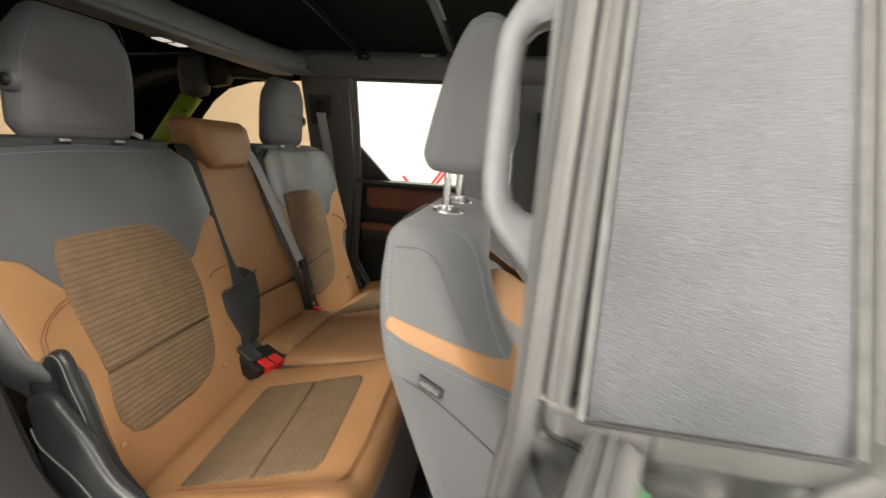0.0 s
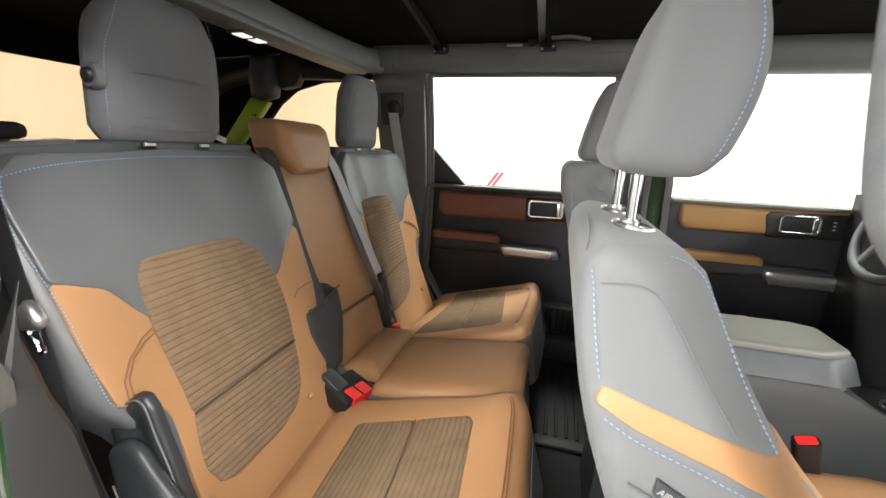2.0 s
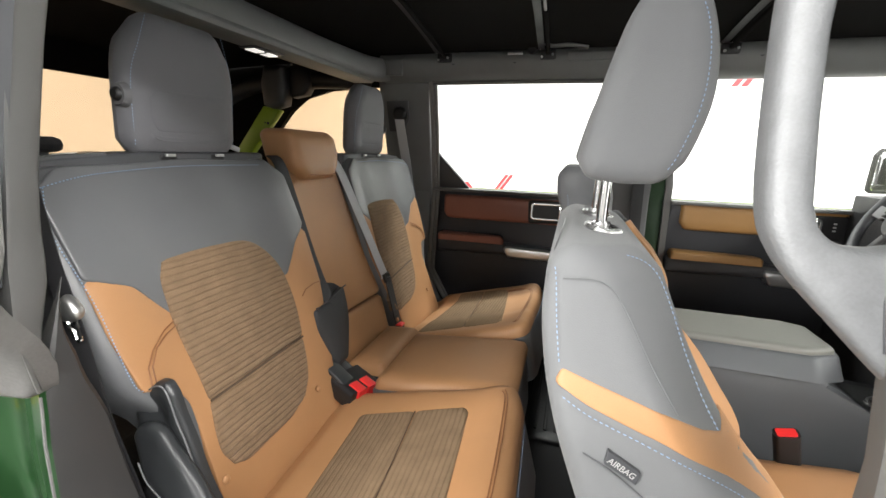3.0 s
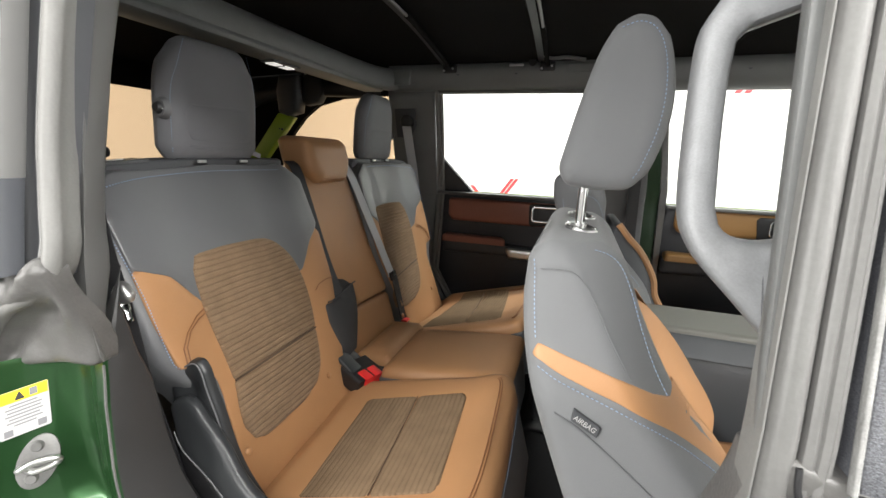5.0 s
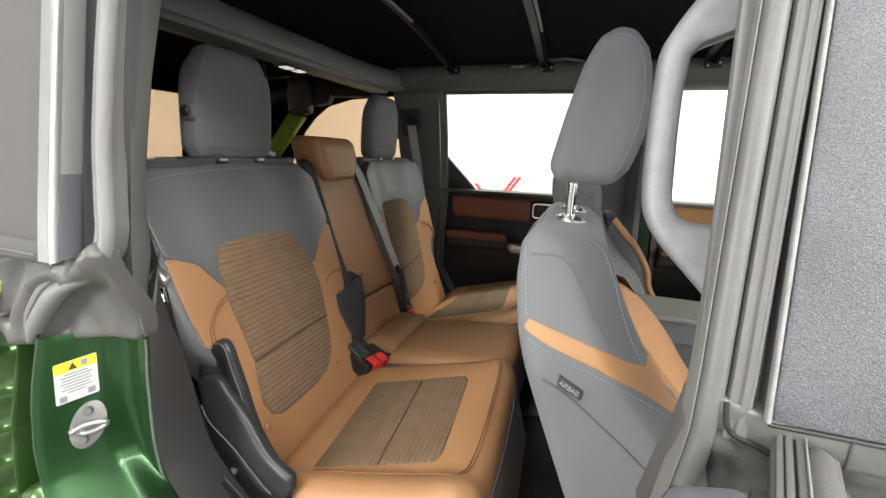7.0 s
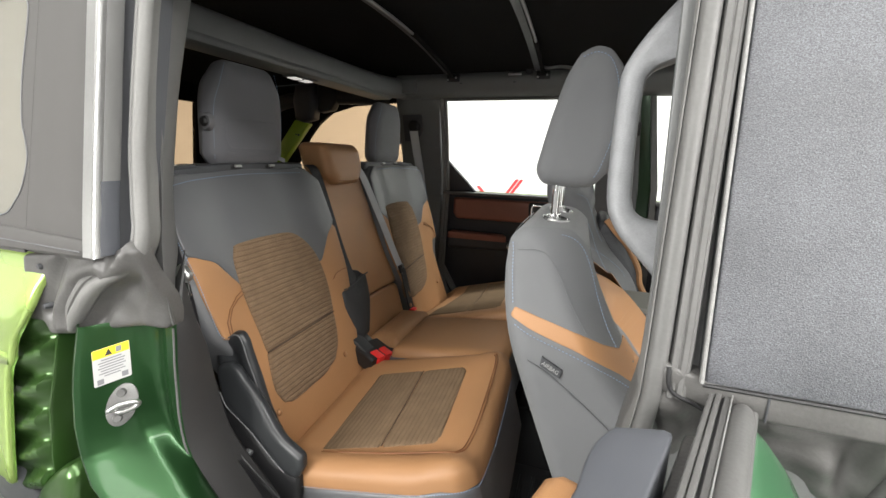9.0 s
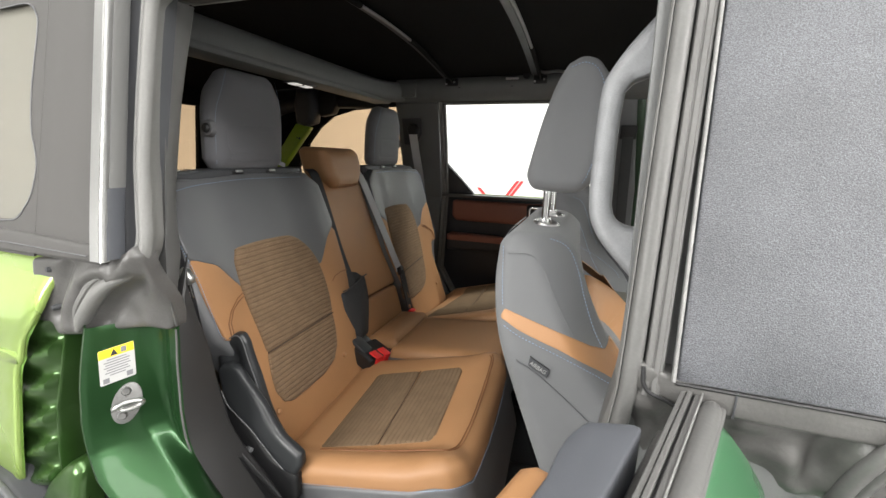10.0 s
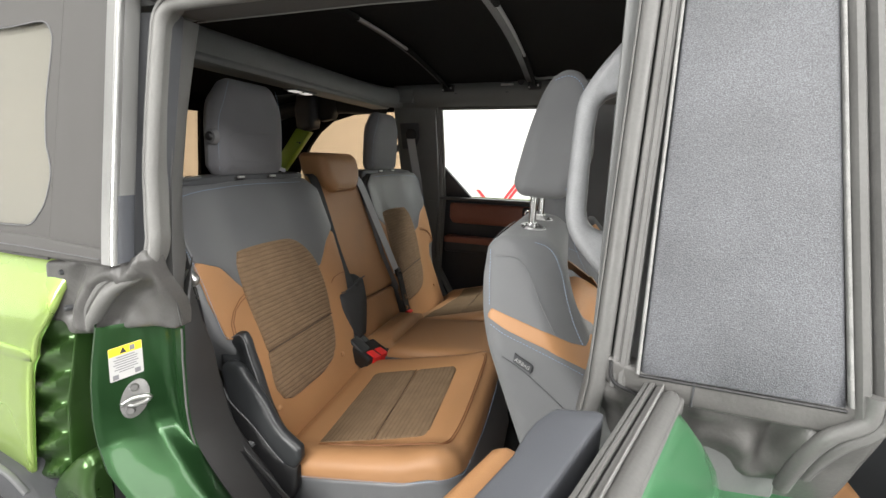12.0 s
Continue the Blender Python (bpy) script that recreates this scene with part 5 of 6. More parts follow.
def b_pillar():
    th = thing("wall_b_pillar", (1.03, -.85, 1.2), "grained grey centre pillar with rubber weatherstrips", "pillar", kind="structure")

    # inner trim, towards the cabin
    column(chaikin([(.8925, .006), (.8905, .010), (.8945, .03), (.908, .06), (.935, .12), (1.0, .17), (1.10, .17), (1.12, .06), (1.10, .03), (.93, .03)], 1), list(np.linspace(.48, 1.76, 20)), "inner_trim", RAIL, th, "dark grey inner pillar trim")
    # rubber strips on the rear edge: a broad bulb, a gap, and a ribbed strip beside the panel
    def rise(z):
        return .037 * (z - 1.247) - .10 * max(0, 1.19 - z)
    za = list(np.linspace(1.04, 1.20, 6)) + list(np.linspace(1.25, 1.76, 10))
    zb = list(np.linspace(1.20, 1.76, 12))
    column([(.8915, .03), (.8912, .003), (.8918, .001), (.8930, .001), (.8936, .003), (.8936, .03)], za, "edge_bead", RUBBER_C, th, "pale edge bead", xlean=rise)
    column([(.8936, .03), (.8938, .003), (.8950, -.0012), (.8975, -.0040), (.9010, -.0055), (.9060, -.0055), (.9100, -.0040), (.9128, -.0005), (.9140, .006), (.9140, .03)], za, "rear_seal", RUBBER, th, "grey rubber weatherstrip", xlean=rise)
    column([(.9156, .03), (.9156, .002), (.9164, -.0015), (.9185, -.0030), (.9218, -.0030), (.9228, -.0015), (.9238, -.0015), (.9248, -.0032), (.9290, -.0040), (.9305, -.0028), (.9315, -.0028), (.9330, -.0020), (.9352, .003), (.9352, .03)], zb, "rear_seal", RUBBER, th, "ribbed grey rubber weatherstrip", xlean=rise)
    column([(.9125, .020), (.9175, .020), (.9175, .03), (.9125, .03)], zb, "seal_gap", BLACK, th, "dark gap between the strips", xlean=rise)
    # grained plate
    def gs(u, v, h):
        return Vector((u, bo(v) - h, v))
    o = [(.946, 1.222), (1.133, 1.222), (1.112, 1.42), (1.088, 1.64), (1.075, 1.76), (.957, 1.76), (.953, 1.64), (.949, 1.42)]
    wpart("pillar_panel", patch(o, gs, 0.004, 0.004, 0.04, 0.03, soft=0), GRAIN, th, "grained grey plastic pillar panel")
    wpart("panel_rim", sweep([gs(.9425, 1.222, .003), gs(.9455, 1.42, .003), gs(.9495, 1.64, .003), gs(.9535, 1.76, .003)], rrect(.0034, .008, .0014), (0, 1, 0)), RIM, th, "pale worn rim of the pillar panel")
    wpart("panel_rim", sweep([gs(1.136, 1.225, .003), gs(1.114, 1.42, .003), gs(1.090, 1.64, .003), gs(1.077, 1.76, .003)], rrect(.0035, .007, .0012), (0, 1, 0)), RIM, th, "pale worn rim of the pillar panel")

    def slant(z):
        return -0.11 * (z - 1.22)
    zf = list(np.linspace(1.212, 1.76, 12))
    for x, w, d in ((1.147, .010, -.004), (1.165, .009, .0), (1.19, .014, .008)):
        column(chaikin([(x - w, .02 + d), (x - w * .6, -.004 + d), (x + w * .6, -.004 + d), (x + w, .02 + d), (x + w * .8, .05), (x - w * .8, .05)], 1), zf, "front_seal", RUBBER, th, "grey rubber weatherstrip", xlean=slant)
    turn = spline([(1.152, -.917, 1.24), (1.151, -.918, 1.215), (1.140, -.919, 1.203), (1.124, -.919, 1.190), (1.113, -.914, 1.165), (1.107, -.906, 1.135), (1.105, -.895, 1.105)], 6)
    wpart("seal_fold", sweep(turn, circle(.008, 10), (0, 1, 0)), RUBBER, th, "seal that folds into the boot")
    turn = spline([(1.166, -.913, 1.24), (1.166, -.914, 1.212), (1.155, -.914, 1.195), (1.140, -.912, 1.180), (1.128, -.906, 1.155), (1.122, -.896, 1.125)], 6)
    wpart("seal_fold", sweep(turn, circle(.007, 10), (0, 1, 0)), RUBBER, th, "seal that folds into the boot")
    turn = spline([(.9133, -.916, 1.232), (.9150, -.918, 1.214), (.922, -.919, 1.205), (.938, -.919, 1.199), (.958, -.918, 1.189)], 6)
    wpart("seal_fold", sweep(turn, circle(.0022, 8), (0, 1, 0)), BLACK, th, "dark gap that curves under the panel")
    # Black tube drawn for the shade line at the panel's foot.
    wpart("panel_shade_line", tube([gs(.945, 1.2195, .001), gs(1.134, 1.2195, .001)], .002, 6), BLACK, th, "black line for the shade below the panel")
    # wrinkled rubber boot below the panel
    folds = [([(1.150, 1.205), (1.122, 1.188), (1.108, 1.160), (1.102, 1.125)], .014, .012), ([(1.095, 1.19), (1.088, 1.16), (1.084, 1.12)], -.014, .012), ([(1.06, 1.15), (1.075, 1.13), (1.08, 1.11)], .010, .014),
             ([(1.0, 1.20), (1.0, 1.17), (1.005, 1.14)], -.006, .005), ([(1.01, 1.165), (1.05, 1.160), (1.08, 1.175)], -.007, .010), ([(.92, 1.19), (.935, 1.16), (.93, 1.10)], .008, .012)]

    def relief(u, v):
        a = 0.006 * noise.noise(Vector((u * 22, v * 30, 3.1)))
        for line, height, width in folds:
            q = float(edge_distance(np.array([[u, v]]), line + line[-2:0:-1])[0])
            a += height * math.exp(-(q / width) ** 2)
        return a

    def ws(u, v, h):
        return Vector((u, -0.900 - h, v))

    def bs(u, v, h):
        return Vector((u, -0.902 + .35 * max(0, 1.20 - v) - h, v))
    bt = wpart("rubber_boot", patch([(.8925, 1.228), (.911, 1.222), (.920, 1.205), (.955, 1.196), (1.13, 1.196), (1.165, 1.21), (1.175, 1.19), (1.168, 1.09), (1.14, 1.03), (1.09, 1.0), (1.04, 1.0), (1.0, 1.0), (.965, 1.0), (.955, 1.0), (.876, 1.04), (.884, 1.15)], bs, 0.010, 0.008, 0.008, 0.03, soft=1, relief=relief), BOOT, th, "creased grey rubber boot below the panel")
    bt.data.set_sharp_from_angle(angle=radians(85))
    wpart("boot_band", patch([(.900, 1.238), (.952, 1.224), (1.132, 1.224), (1.178, 1.238), (1.182, 1.205), (1.13, 1.19), (.96, 1.19), (.902, 1.205)], ws, 0.016, 0.006, 0.015, 0.03, soft=1), BOOT, th, "flat grey rubber band above the boot")
    wpart("band_seam", tube([ws(1.0, 1.222, .0165), ws(1.0, 1.192, .0165)], .0012, 5, (0, 1, 0)), CHAR, th)
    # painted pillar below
    column(chaikin([(.93, .03), (.94, .0), (1.14, .0), (1.16, .03), (1.14, .1), (.95, .1)], 1), [.48, .6, .8, 1.0, 1.075], "painted_pillar", PAINT_REFLECT, th, "green painted lower pillar", yfun=lambda z: -0.90)


b_pillar()


def grab_handle():
    th = thing("grab_handle", (.92, -.8, 1.4), "silver grey moulded grab handle on the centre pillar", "grab handle")
    # the bar bends out from the pillar, down, and back to it
    def hy(z):
        return -.79 + .25 * (z - 1.4)
    o = [(.95, 1.685), (.898, 1.621), (.871, 1.587), (.852, 1.556), (.8445, 1.536), (.842, 1.499), (.841, 1.446), (.8412, 1.405), (.8435, 1.378), (.849, 1.361), (.862, 1.341), (.889, 1.313), (.915, 1.286), (.95, 1.253),
         (.95, 1.369), (.923, 1.366), (.909, 1.363), (.895, 1.363), (.882, 1.367), (.873, 1.376), (.8695, 1.39), (.8685, 1.446), (.8695, 1.499), (.8725, 1.53), (.881, 1.540), (.908, 1.551), (.95, 1.567)]
    g = wpart("grip", patch(o, lambda u, v, h: Vector((u, hy(v) + h, v)), .018, .0105, .006, two=True, soft=.006), SILVER, th)
    wpart("joint_line", tube([(.905, hy(1.36) - .0175, 1.355), (.908, hy(1.30) - .018, 1.305)], .0008, 5, (0, 1, 0)), CHAR, g)


grab_handle()


def co(z):
    return bo(z) - 0.025


def edge_x(z):
    """The inner edge of the pillar trim along the door opening."""
    return float(np.interp(z, [1.05, 1.12, 1.20, 1.258, 1.312, 1.367, 1.422, 1.532, 1.641, 1.70], [.145, .137, .133, .127, .110, .104, .103, .103, .112, .118]))


def edge_y(z):
    return float(np.interp(z, [1.05, 1.12, 1.20, 1.258, 1.312, 1.422, 1.532, 1.641, 1.70], [-.855, -.848, -.830, -.812, -.801, -.780, -.758, -.736, -.724]))


def opening_x(z):
    """The edge of the door opening, from the pillar down along the wheel arch."""
    return float(np.interp(z, [.46, .70, .753, .775, .795, .815, .845, .87, .89, .94, 1.04, 1.09, 1.12, 1.20, 1.258], [.46, .255, .211, .192, .176, .162, .145, .136, .132, .1285, .134, .137, .137, .133, .127]))


def opening_y(z):
    return float(np.interp(z, [1.05, 1.12, 1.25, 1.30], [-.850, -.846, -.80, -.795]))


def strip_x(z):
    """How far the bright strip leans along the car at a height."""
    return float(np.interp(z, [1.255, 1.327, 1.423, 1.615, 1.82], [.014, .006, 0, -.011, -.02]))


def seal_path():
    """The door seal: out of the boot, up the pillar, round the corner and along the header."""
    p = [(-.037, 1.108), (-.020, 1.133), (.003, 1.160), (.030, 1.186), (.066, 1.210), (.108, 1.230), (.136, 1.247), (.150, 1.270), (.153, 1.300), (.148, 1.330), (.141, 1.376), (.134, 1.425), (.130, 1.522), (.129, 1.60), (.129, 1.655), (.132, 1.684), (.150, 1.702), (.185, 1.706), (.30, 1.707), (.55, 1.706), (.95, 1.692)]
    return [(x, co(max(z, 1.22)) + .030, z) for x, z in p]


def c_pillar():
    th = thing("wall_c_pillar_near", (.1, -.86, 1.2), "grey rubber sealed rear pillar of the door opening", "pillar", kind="structure")
    # bright strip, its edge bead and the return beside it
    column([(.068, -.006), (.070, -.008), (.0915, -.0085), (.093, -.007), (.093, .004), (.068, .004)], list(np.linspace(1.262, 1.82, 12)), "bright_strip", STRIP, th, "bright brushed metal strip", yfun=co, xlean=strip_x)
    column(chaikin([(.0935, .004), (.0935, -.008), (.097, -.0105), (.101, -.009), (.1015, .004)], 1), list(np.linspace(1.262, 1.82, 12)), "strip_bead", STRIP, th, "rounded metal bead", yfun=co, xlean=strip_x)
    ret = [(.0935, .0), (.1012, -.002), (.1024, .002), (.1024, .022), (.100, .028), (.094, .030)]
    # Lower end in slate: shade and reflection on the return, done by colour.
    column(ret, list(np.linspace(1.264, 1.379, 6)), "shaded_return", SLATE, th, "lower end of the pale return, its shade in the colour", yfun=co, xlean=strip_x)
    column([(x - .0006, d + .0008) for x, d in ret], list(np.linspace(1.3792, 1.82, 10)), "pale_return", PALE, th, "pale smooth return beside the strip", yfun=co, xlean=strip_x)
    column([(.060, .032), (.132, .046), (.132, .075), (.060, .075)], list(np.linspace(1.255, 1.70, 8)), "gap_backing", CHAR, th, "dark bottom of the seal gap", yfun=co)
    # the door seal with its lip, bulb and groove
    prof = [(-.026, -.030), (-.025, -.006), (-.0235, -.0015), (-.020, .0005), (-.0165, -.0005), (-.0150, -.003), (-.0125, -.003), (-.0100, .002), (-.0060, .0060), (.0, .0078), (.0050, .0062), (.0085, .0015), (.0098, -.005), (.0086, -.0095), (.0070, -.011), (.0040, -.022), (-.004, -.036), (-.020, -.036)]
    seal = sweep(spline(seal_path(), 6), prof, (0, -1, 0), scale=lambda f: .55 + .75 * smoothstep(0, .06, f) - .30 * smoothstep(.13, .22, f))
    wpart("door_seal", seal, RUBBER_C, th, "grey rubber weatherstrip round the door opening")
    # flat inner trim from the seal's groove to the edge of the opening
    bm = bmesh.new()
    rows = []
    for z in np.linspace(1.125, 1.70, 24):
        ex, ey = edge_x(z), edge_y(z)
        gx = float(np.interp(z, [1.12, 1.20, 1.238, 1.279, 1.321, 1.424, 1.527, 1.63, 1.70], [.146, .152, .151, .149, .146, .134, .129, .127, .123]))
        gy = float(np.interp(z, [1.12, 1.20, 1.238, 1.279], [-.853, -.866, -.862, -.858])) if z < 1.279 else co(z) + .070
        gx, gy = max(gx, ex + .004), min(gy, ey - .004)
        c = [(gx, gy), (gx - .001, gy + .004), (ex + .003, ey - .004), (ex, ey), (ex - .012, ey + .004), (ex - .05, ey), (gx - .05, gy + .01)]
        rows.append([bm.verts.new((x, y, z)) for x, y in c])
    for r0, r1 in zip(rows, rows[1:]):
        for j in range(7):
            bm.faces.new([r0[j], r0[(j + 1) % 7], r1[(j + 1) % 7], r1[j]])
    bm.faces.new(rows[0][::-1])
    bm.faces.new(rows[-1])
    wpart("inner_trim", bm, PILLAR, th, "flat grey inner trim")

    # rubber boot between the strip and the painted jamb
    folds = [([(.150, 1.285), (.150, 1.27), (.136, 1.247), (.108, 1.230), (.066, 1.210), (.030, 1.186), (.003, 1.160), (-.020, 1.133), (-.037, 1.108)], .020, .017),
             ([(.155, 1.249), (.130, 1.220), (.068, 1.186), (.022, 1.150), (-.004, 1.109)], -.014, .015),
             ([(.072, 1.240), (.033, 1.226), (-.013, 1.205), (-.040, 1.172), (-.056, 1.145), (-.064, 1.108)], .013, .012),
             ([(.060, 1.218), (.020, 1.200), (-.008, 1.178), (-.030, 1.145), (-.042, 1.112)], -.008, .009),
             ([(-.030, 1.240), (-.050, 1.215), (-.072, 1.180), (-.088, 1.133)], -.011, .010),
             ([(.146, 1.205), (.118, 1.165), (.100, 1.125)], .007, .020)]

    def relief(u, v):
        a = 0.004 * noise.noise(Vector((u * 18, v * 22, 1.7)))
        for line, height, width in folds:
            q = float(edge_distance(np.array([[u, v]]), line + line[-2:0:-1])[0])
            a += height * math.exp(-(q / width) ** 2)
        return a

    def ws(u, v, h):
        y = -0.896 + .22 * max(0, u + .09) * smoothstep(1.275, 1.14, v)
        return Vector((u, y - h, v))
    bt = wpart("rubber_boot", patch([(-.135, 1.238), (-.03, 1.252), (.06, 1.263), (.12, 1.272), (.148, 1.290), (.159, 1.272), (.153, 1.20), (.141, 1.117), (.090, 1.120), (.0, 1.104), (-.055, 1.093), (-.098, 1.089), (-.110, 1.112), (-.165, 1.108), (-.150, 1.17)], ws, 0.016, 0.008, 0.006, 0.015, soft=1, relief=relief), BOOT, th, "creased grey rubber boot on the pillar foot")
    bt.data.set_sharp_from_angle(angle=radians(85))
    for x, z in ((-.086, 1.221), (-.090, 1.146)):
        wpart("screw", sweep([(x, -.897, z), (x, -.912, z), (x, -.916, z)], circle(.0075, 12), (1, 0, 0), scale=lambda f: 1 - .5 * f), CHAR, th, "dark screw head")


c_pillar()


def jamb():
    """The green painted door jamb, which turns forward at the foot along the wheel arch."""
    th = thing("body_side", (-.1, -.86, .5), "metallic green painted car body around the rear door opening", "car body", kind="structure")

    def bead(z):
        """The outer edge of the jamb: the ledge below it swings forward along the wheel arch."""
        return (float(np.interp(z, [.66, .70, .76, .80, .83, .858, .892, .92, .952, 1.015, 1.056, 1.122], [.32, .265, .187, .137, .098, .063, .029, .022, .016, .009, .006, .003])),
                float(np.interp(z, [.66, .83, .858, .892, .92, .952, 1.015, 1.056, 1.106, 1.122], [-.976, -.970, -.968, -.957, -.955, -.952, -.942, -.933, -.920, -.916])))

    def ridge(z):
        """The inner ridge beside the recess."""
        return (float(np.interp(z, [.66, .74, .803, .835, .86, .88, .90, .92, .945, .993, 1.037, 1.091, 1.122], [.365, .270, .195, .157, .130, .110, .092, .081, .074, .066, .061, .056, .054])),
                float(np.interp(z, [.66, .803, .835, .90, .937, .993, 1.037, 1.091, 1.122], [-.902, -.894, -.889, -.885, -.886, -.879, -.871, -.861, -.856])))

    bm = bmesh.new()
    rows = []
    for z in np.linspace(1.122, .66, 110):
        (bx, by), (rx, ry) = bead(z), ridge(z)
        ex, ey = opening_x(z), opening_y(z)
        led = smoothstep(.905, .87, z)
        c = [(-.24, -.80), (-.14, -.80), (bx - .075, -.845), (bx - .045, by + .050), (bx - .026, by + .026), (bx - .022, by + .012), (bx - .014, by + .006), (bx - .006, by + .001), (bx - .001, by), (bx + .003, by + .002), (bx + .0065, by + .0065)]
        for f, dip in ((.14, .0005), (.22, -.002), (.35, -.0035), (.5, -.0042), (.65, -.0036), (.78, -.0015), (.88, .0005), (.95, .0022), (1.0, .0024), (1.04, .0005)):
            q = dip * (1 - .4 * led)
            c.append((bx + f * (rx - bx) + .77 * q, by + f * (ry - by) - .64 * q))
        dx, dy = ex - rx, ey - ry
        w = min(1.0, max(0.0, dx / .05))
        c += [(rx + .10 * dx + .003 * w, ry + .38 * dy), (rx + .18 * dx + .004 * w, ry + .62 * dy + .003 * w), (rx + .30 * dx, ry + .80 * dy + .006 * w), (rx + .50 * dx, ry + .90 * dy + .004 * w), (rx + .62 * dx, ry + .95 * dy + .002 * w), (rx + .665 * dx, ry + .97 * dy - .0015 * w), (rx + .71 * dx, ry + .98 * dy - .0015 * w), (rx + .75 * dx, ry + dy + .001 * w), (ex - .002, ey + .0005), (ex, ey + .004)]
        rows.append([bm.verts.new((x, y, z)) for x, y in c])
    for r0, r1 in zip(rows, rows[1:]):
        for j in range(len(r0) - 1):
            bm.faces.new([r0[j], r0[j + 1], r1[j + 1], r1[j]])
    for k in range(4):
        bmesh.ops.smooth_vert(bm, verts=[v for r in rows[1:-1] for v in r[9:-4]], factor=.5, use_axis_x=True, use_axis_y=True, use_axis_z=False)
    bmesh.ops.solidify(bm, geom=bm.faces[:], thickness=0.003)
    wpart("door_jamb", bm, PAINT_SHADED, th, "green painted door jamb")

    # outer fender skin
    def ss(u, v, h):
        return Vector((u, -.925 - .012 * smoothstep(1.24, 1.1, v) - h + .03 * smoothstep(1.12, 1.25, v) ** 2, v))
    o = [(-1.6, 1.245), (-.078, 1.245), (-.070, 1.236), (-.076, 1.212), (-.088, 1.180), (-.098, 1.150), (-.127, 1.113), (-.163, 1.075), (-.176, 1.050), (-.183, 1.030), (-.200, 1.010), (-.212, .985), (-.232, .920), (-.262, .810), (-.288, .70), (-.60, .72), (-1.6, .72)]
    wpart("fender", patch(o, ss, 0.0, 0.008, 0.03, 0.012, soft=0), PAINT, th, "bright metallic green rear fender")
    wpart("fender_crease", patch([(-1.6, 1.075), (-.185, 1.048), (-.195, 1.02), (-1.6, 1.045)], ss, 0.004, 0.004, 0.03, 0.01, soft=0), PAINT, th)
    wpart("fender_top", box(-1.6, -.09, -.89, -.72, 1.225, 1.243, .008), PAINT, th)
    # ribbed return between fender and jamb
    def rs(u, v, h):
        return Vector((u, -.914 + .30 * max(0, u + .185 + .16 * max(0, 1.03 - v)) - h, v))
    def fender_x(z):
        return float(np.interp(z, [.70, .81, .92, .985, 1.01, 1.03, 1.075, 1.115, 1.16], [-.284, -.258, -.228, -.208, -.196, -.179, -.159, -.123, -.094]))

    def return_x(z):
        return max(fender_x(z) + .006, float(np.interp(z, [.72, .79, .90, 1.014, 1.115], [-.20, -.192, -.172, -.135, -.106])))
    bm = bmesh.new()
    rows = []
    def flute(x, z):
        f = ((1.045 - z + .42 * (x + .2)) / .070) % 1.0
        return .022 * (smoothstep(0, .30, f) - smoothstep(.34, .95, f))
    for z in np.linspace(1.12, .70, 170):
        x0, x1 = fender_x(z) - .15, return_x(z)
        c = []
        for f in (0, .3, .5, .7, .8, .9, .96):
            x = x0 + f * (x1 - .010 - x0)
            c.append(rs(x, z, -.014 + flute(x, z)))
        c += [rs(x1 - .009, z, -.014), rs(x1 - .006, z, -.007), rs(x1 - .002, z, -.006), rs(x1, z, -.010), Vector((x1 - .002, -.80, z)), Vector((x1 - .012, -.80, z)), rs(x1 - .012, z, -.024), rs(x0, z, -.024)]
        rows.append([bm.verts.new(p) for p in c])
    m = len(rows[0])
    for r0, r1 in zip(rows, rows[1:]):
        for j in range(m):
            bm.faces.new([r0[j], r0[(j + 1) % m], r1[(j + 1) % m], r1[j]])
    wpart("return_panel", bm, PAINT_HALF_SHADE, th, "green painted return behind the fender edge")
    o = [(-.26, .66), (-.215, .725), (-.165, .775), (-.130, .79), (-.112, .77), (-.11, .62), (-.2, .60)]
    wpart("wheelhouse_lip", patch(o, lambda u, v, h: Vector((u, -.905 - h + .25 * max(0, v - .72), v)), .02, .018, .02, .03, soft=1), PAINT_HALF_SHADE, th, "green rounded lip of the wheel house")
    # wheel arch moulding
    o = [(-1.6, .76), (-.40, .755), (-.30, .735), (-.26, .70), (-.18, .62), (-.10, .50), (-.16, .46), (-.28, .60), (-.4, .66), (-1.6, .66)]
    wpart("arch_moulding", patch(o, lambda u, v, h: Vector((u, -.935 - h, v)), .03, .02, .03, .05, soft=0), CHAR, th, "dark plastic wheel arch moulding")
    wpart("arch_edge", sweep(spline([(-.55, -.968, .765), (-.40, -.968, .758), (-.30, -.966, .738), (-.255, -.962, .70)]), rrect(.012, .01, .003)), TRIM, th)
    # dark trim that follows the jamb inside, down to the sill
    bm = bmesh.new()
    rows = []
    for z in np.linspace(1.25, .46, 40):
        ex, ey = opening_x(z), opening_y(z)
        dep = float(np.interp(z, [.6, .9, 1.05, 1.2], [.115, .092, .068, .012]))
        q = max(.06, smoothstep(1.255, 1.13, z))
        c = [(ex, ey), (ex + .004 * q, ey + .006 * q), (ex + .002 * q, ey + dep * q), (ex - .012 * q, ey + (dep + .01) * q), (ex - .05 * q, ey + dep * q), (ex - .04 * q, ey + .01 * q)]
        rows.append([bm.verts.new((x, y, z)) for x, y in c])
    for r0, r1 in zip(rows, rows[1:]):
        for j in range(6):
            bm.faces.new([r0[j], r0[(j + 1) % 6], r1[(j + 1) % 6], r1[j]])
    bm.faces.new(rows[0][::-1])
    bm.faces.new(rows[-1])
    wpart("opening_trim", bm, EDGETRIM, th, "dark grey trim along the door opening")
    lip = [(opening_x(z) - .001, opening_y(z) - .001, z) for z in np.linspace(1.115, .50, 30)]
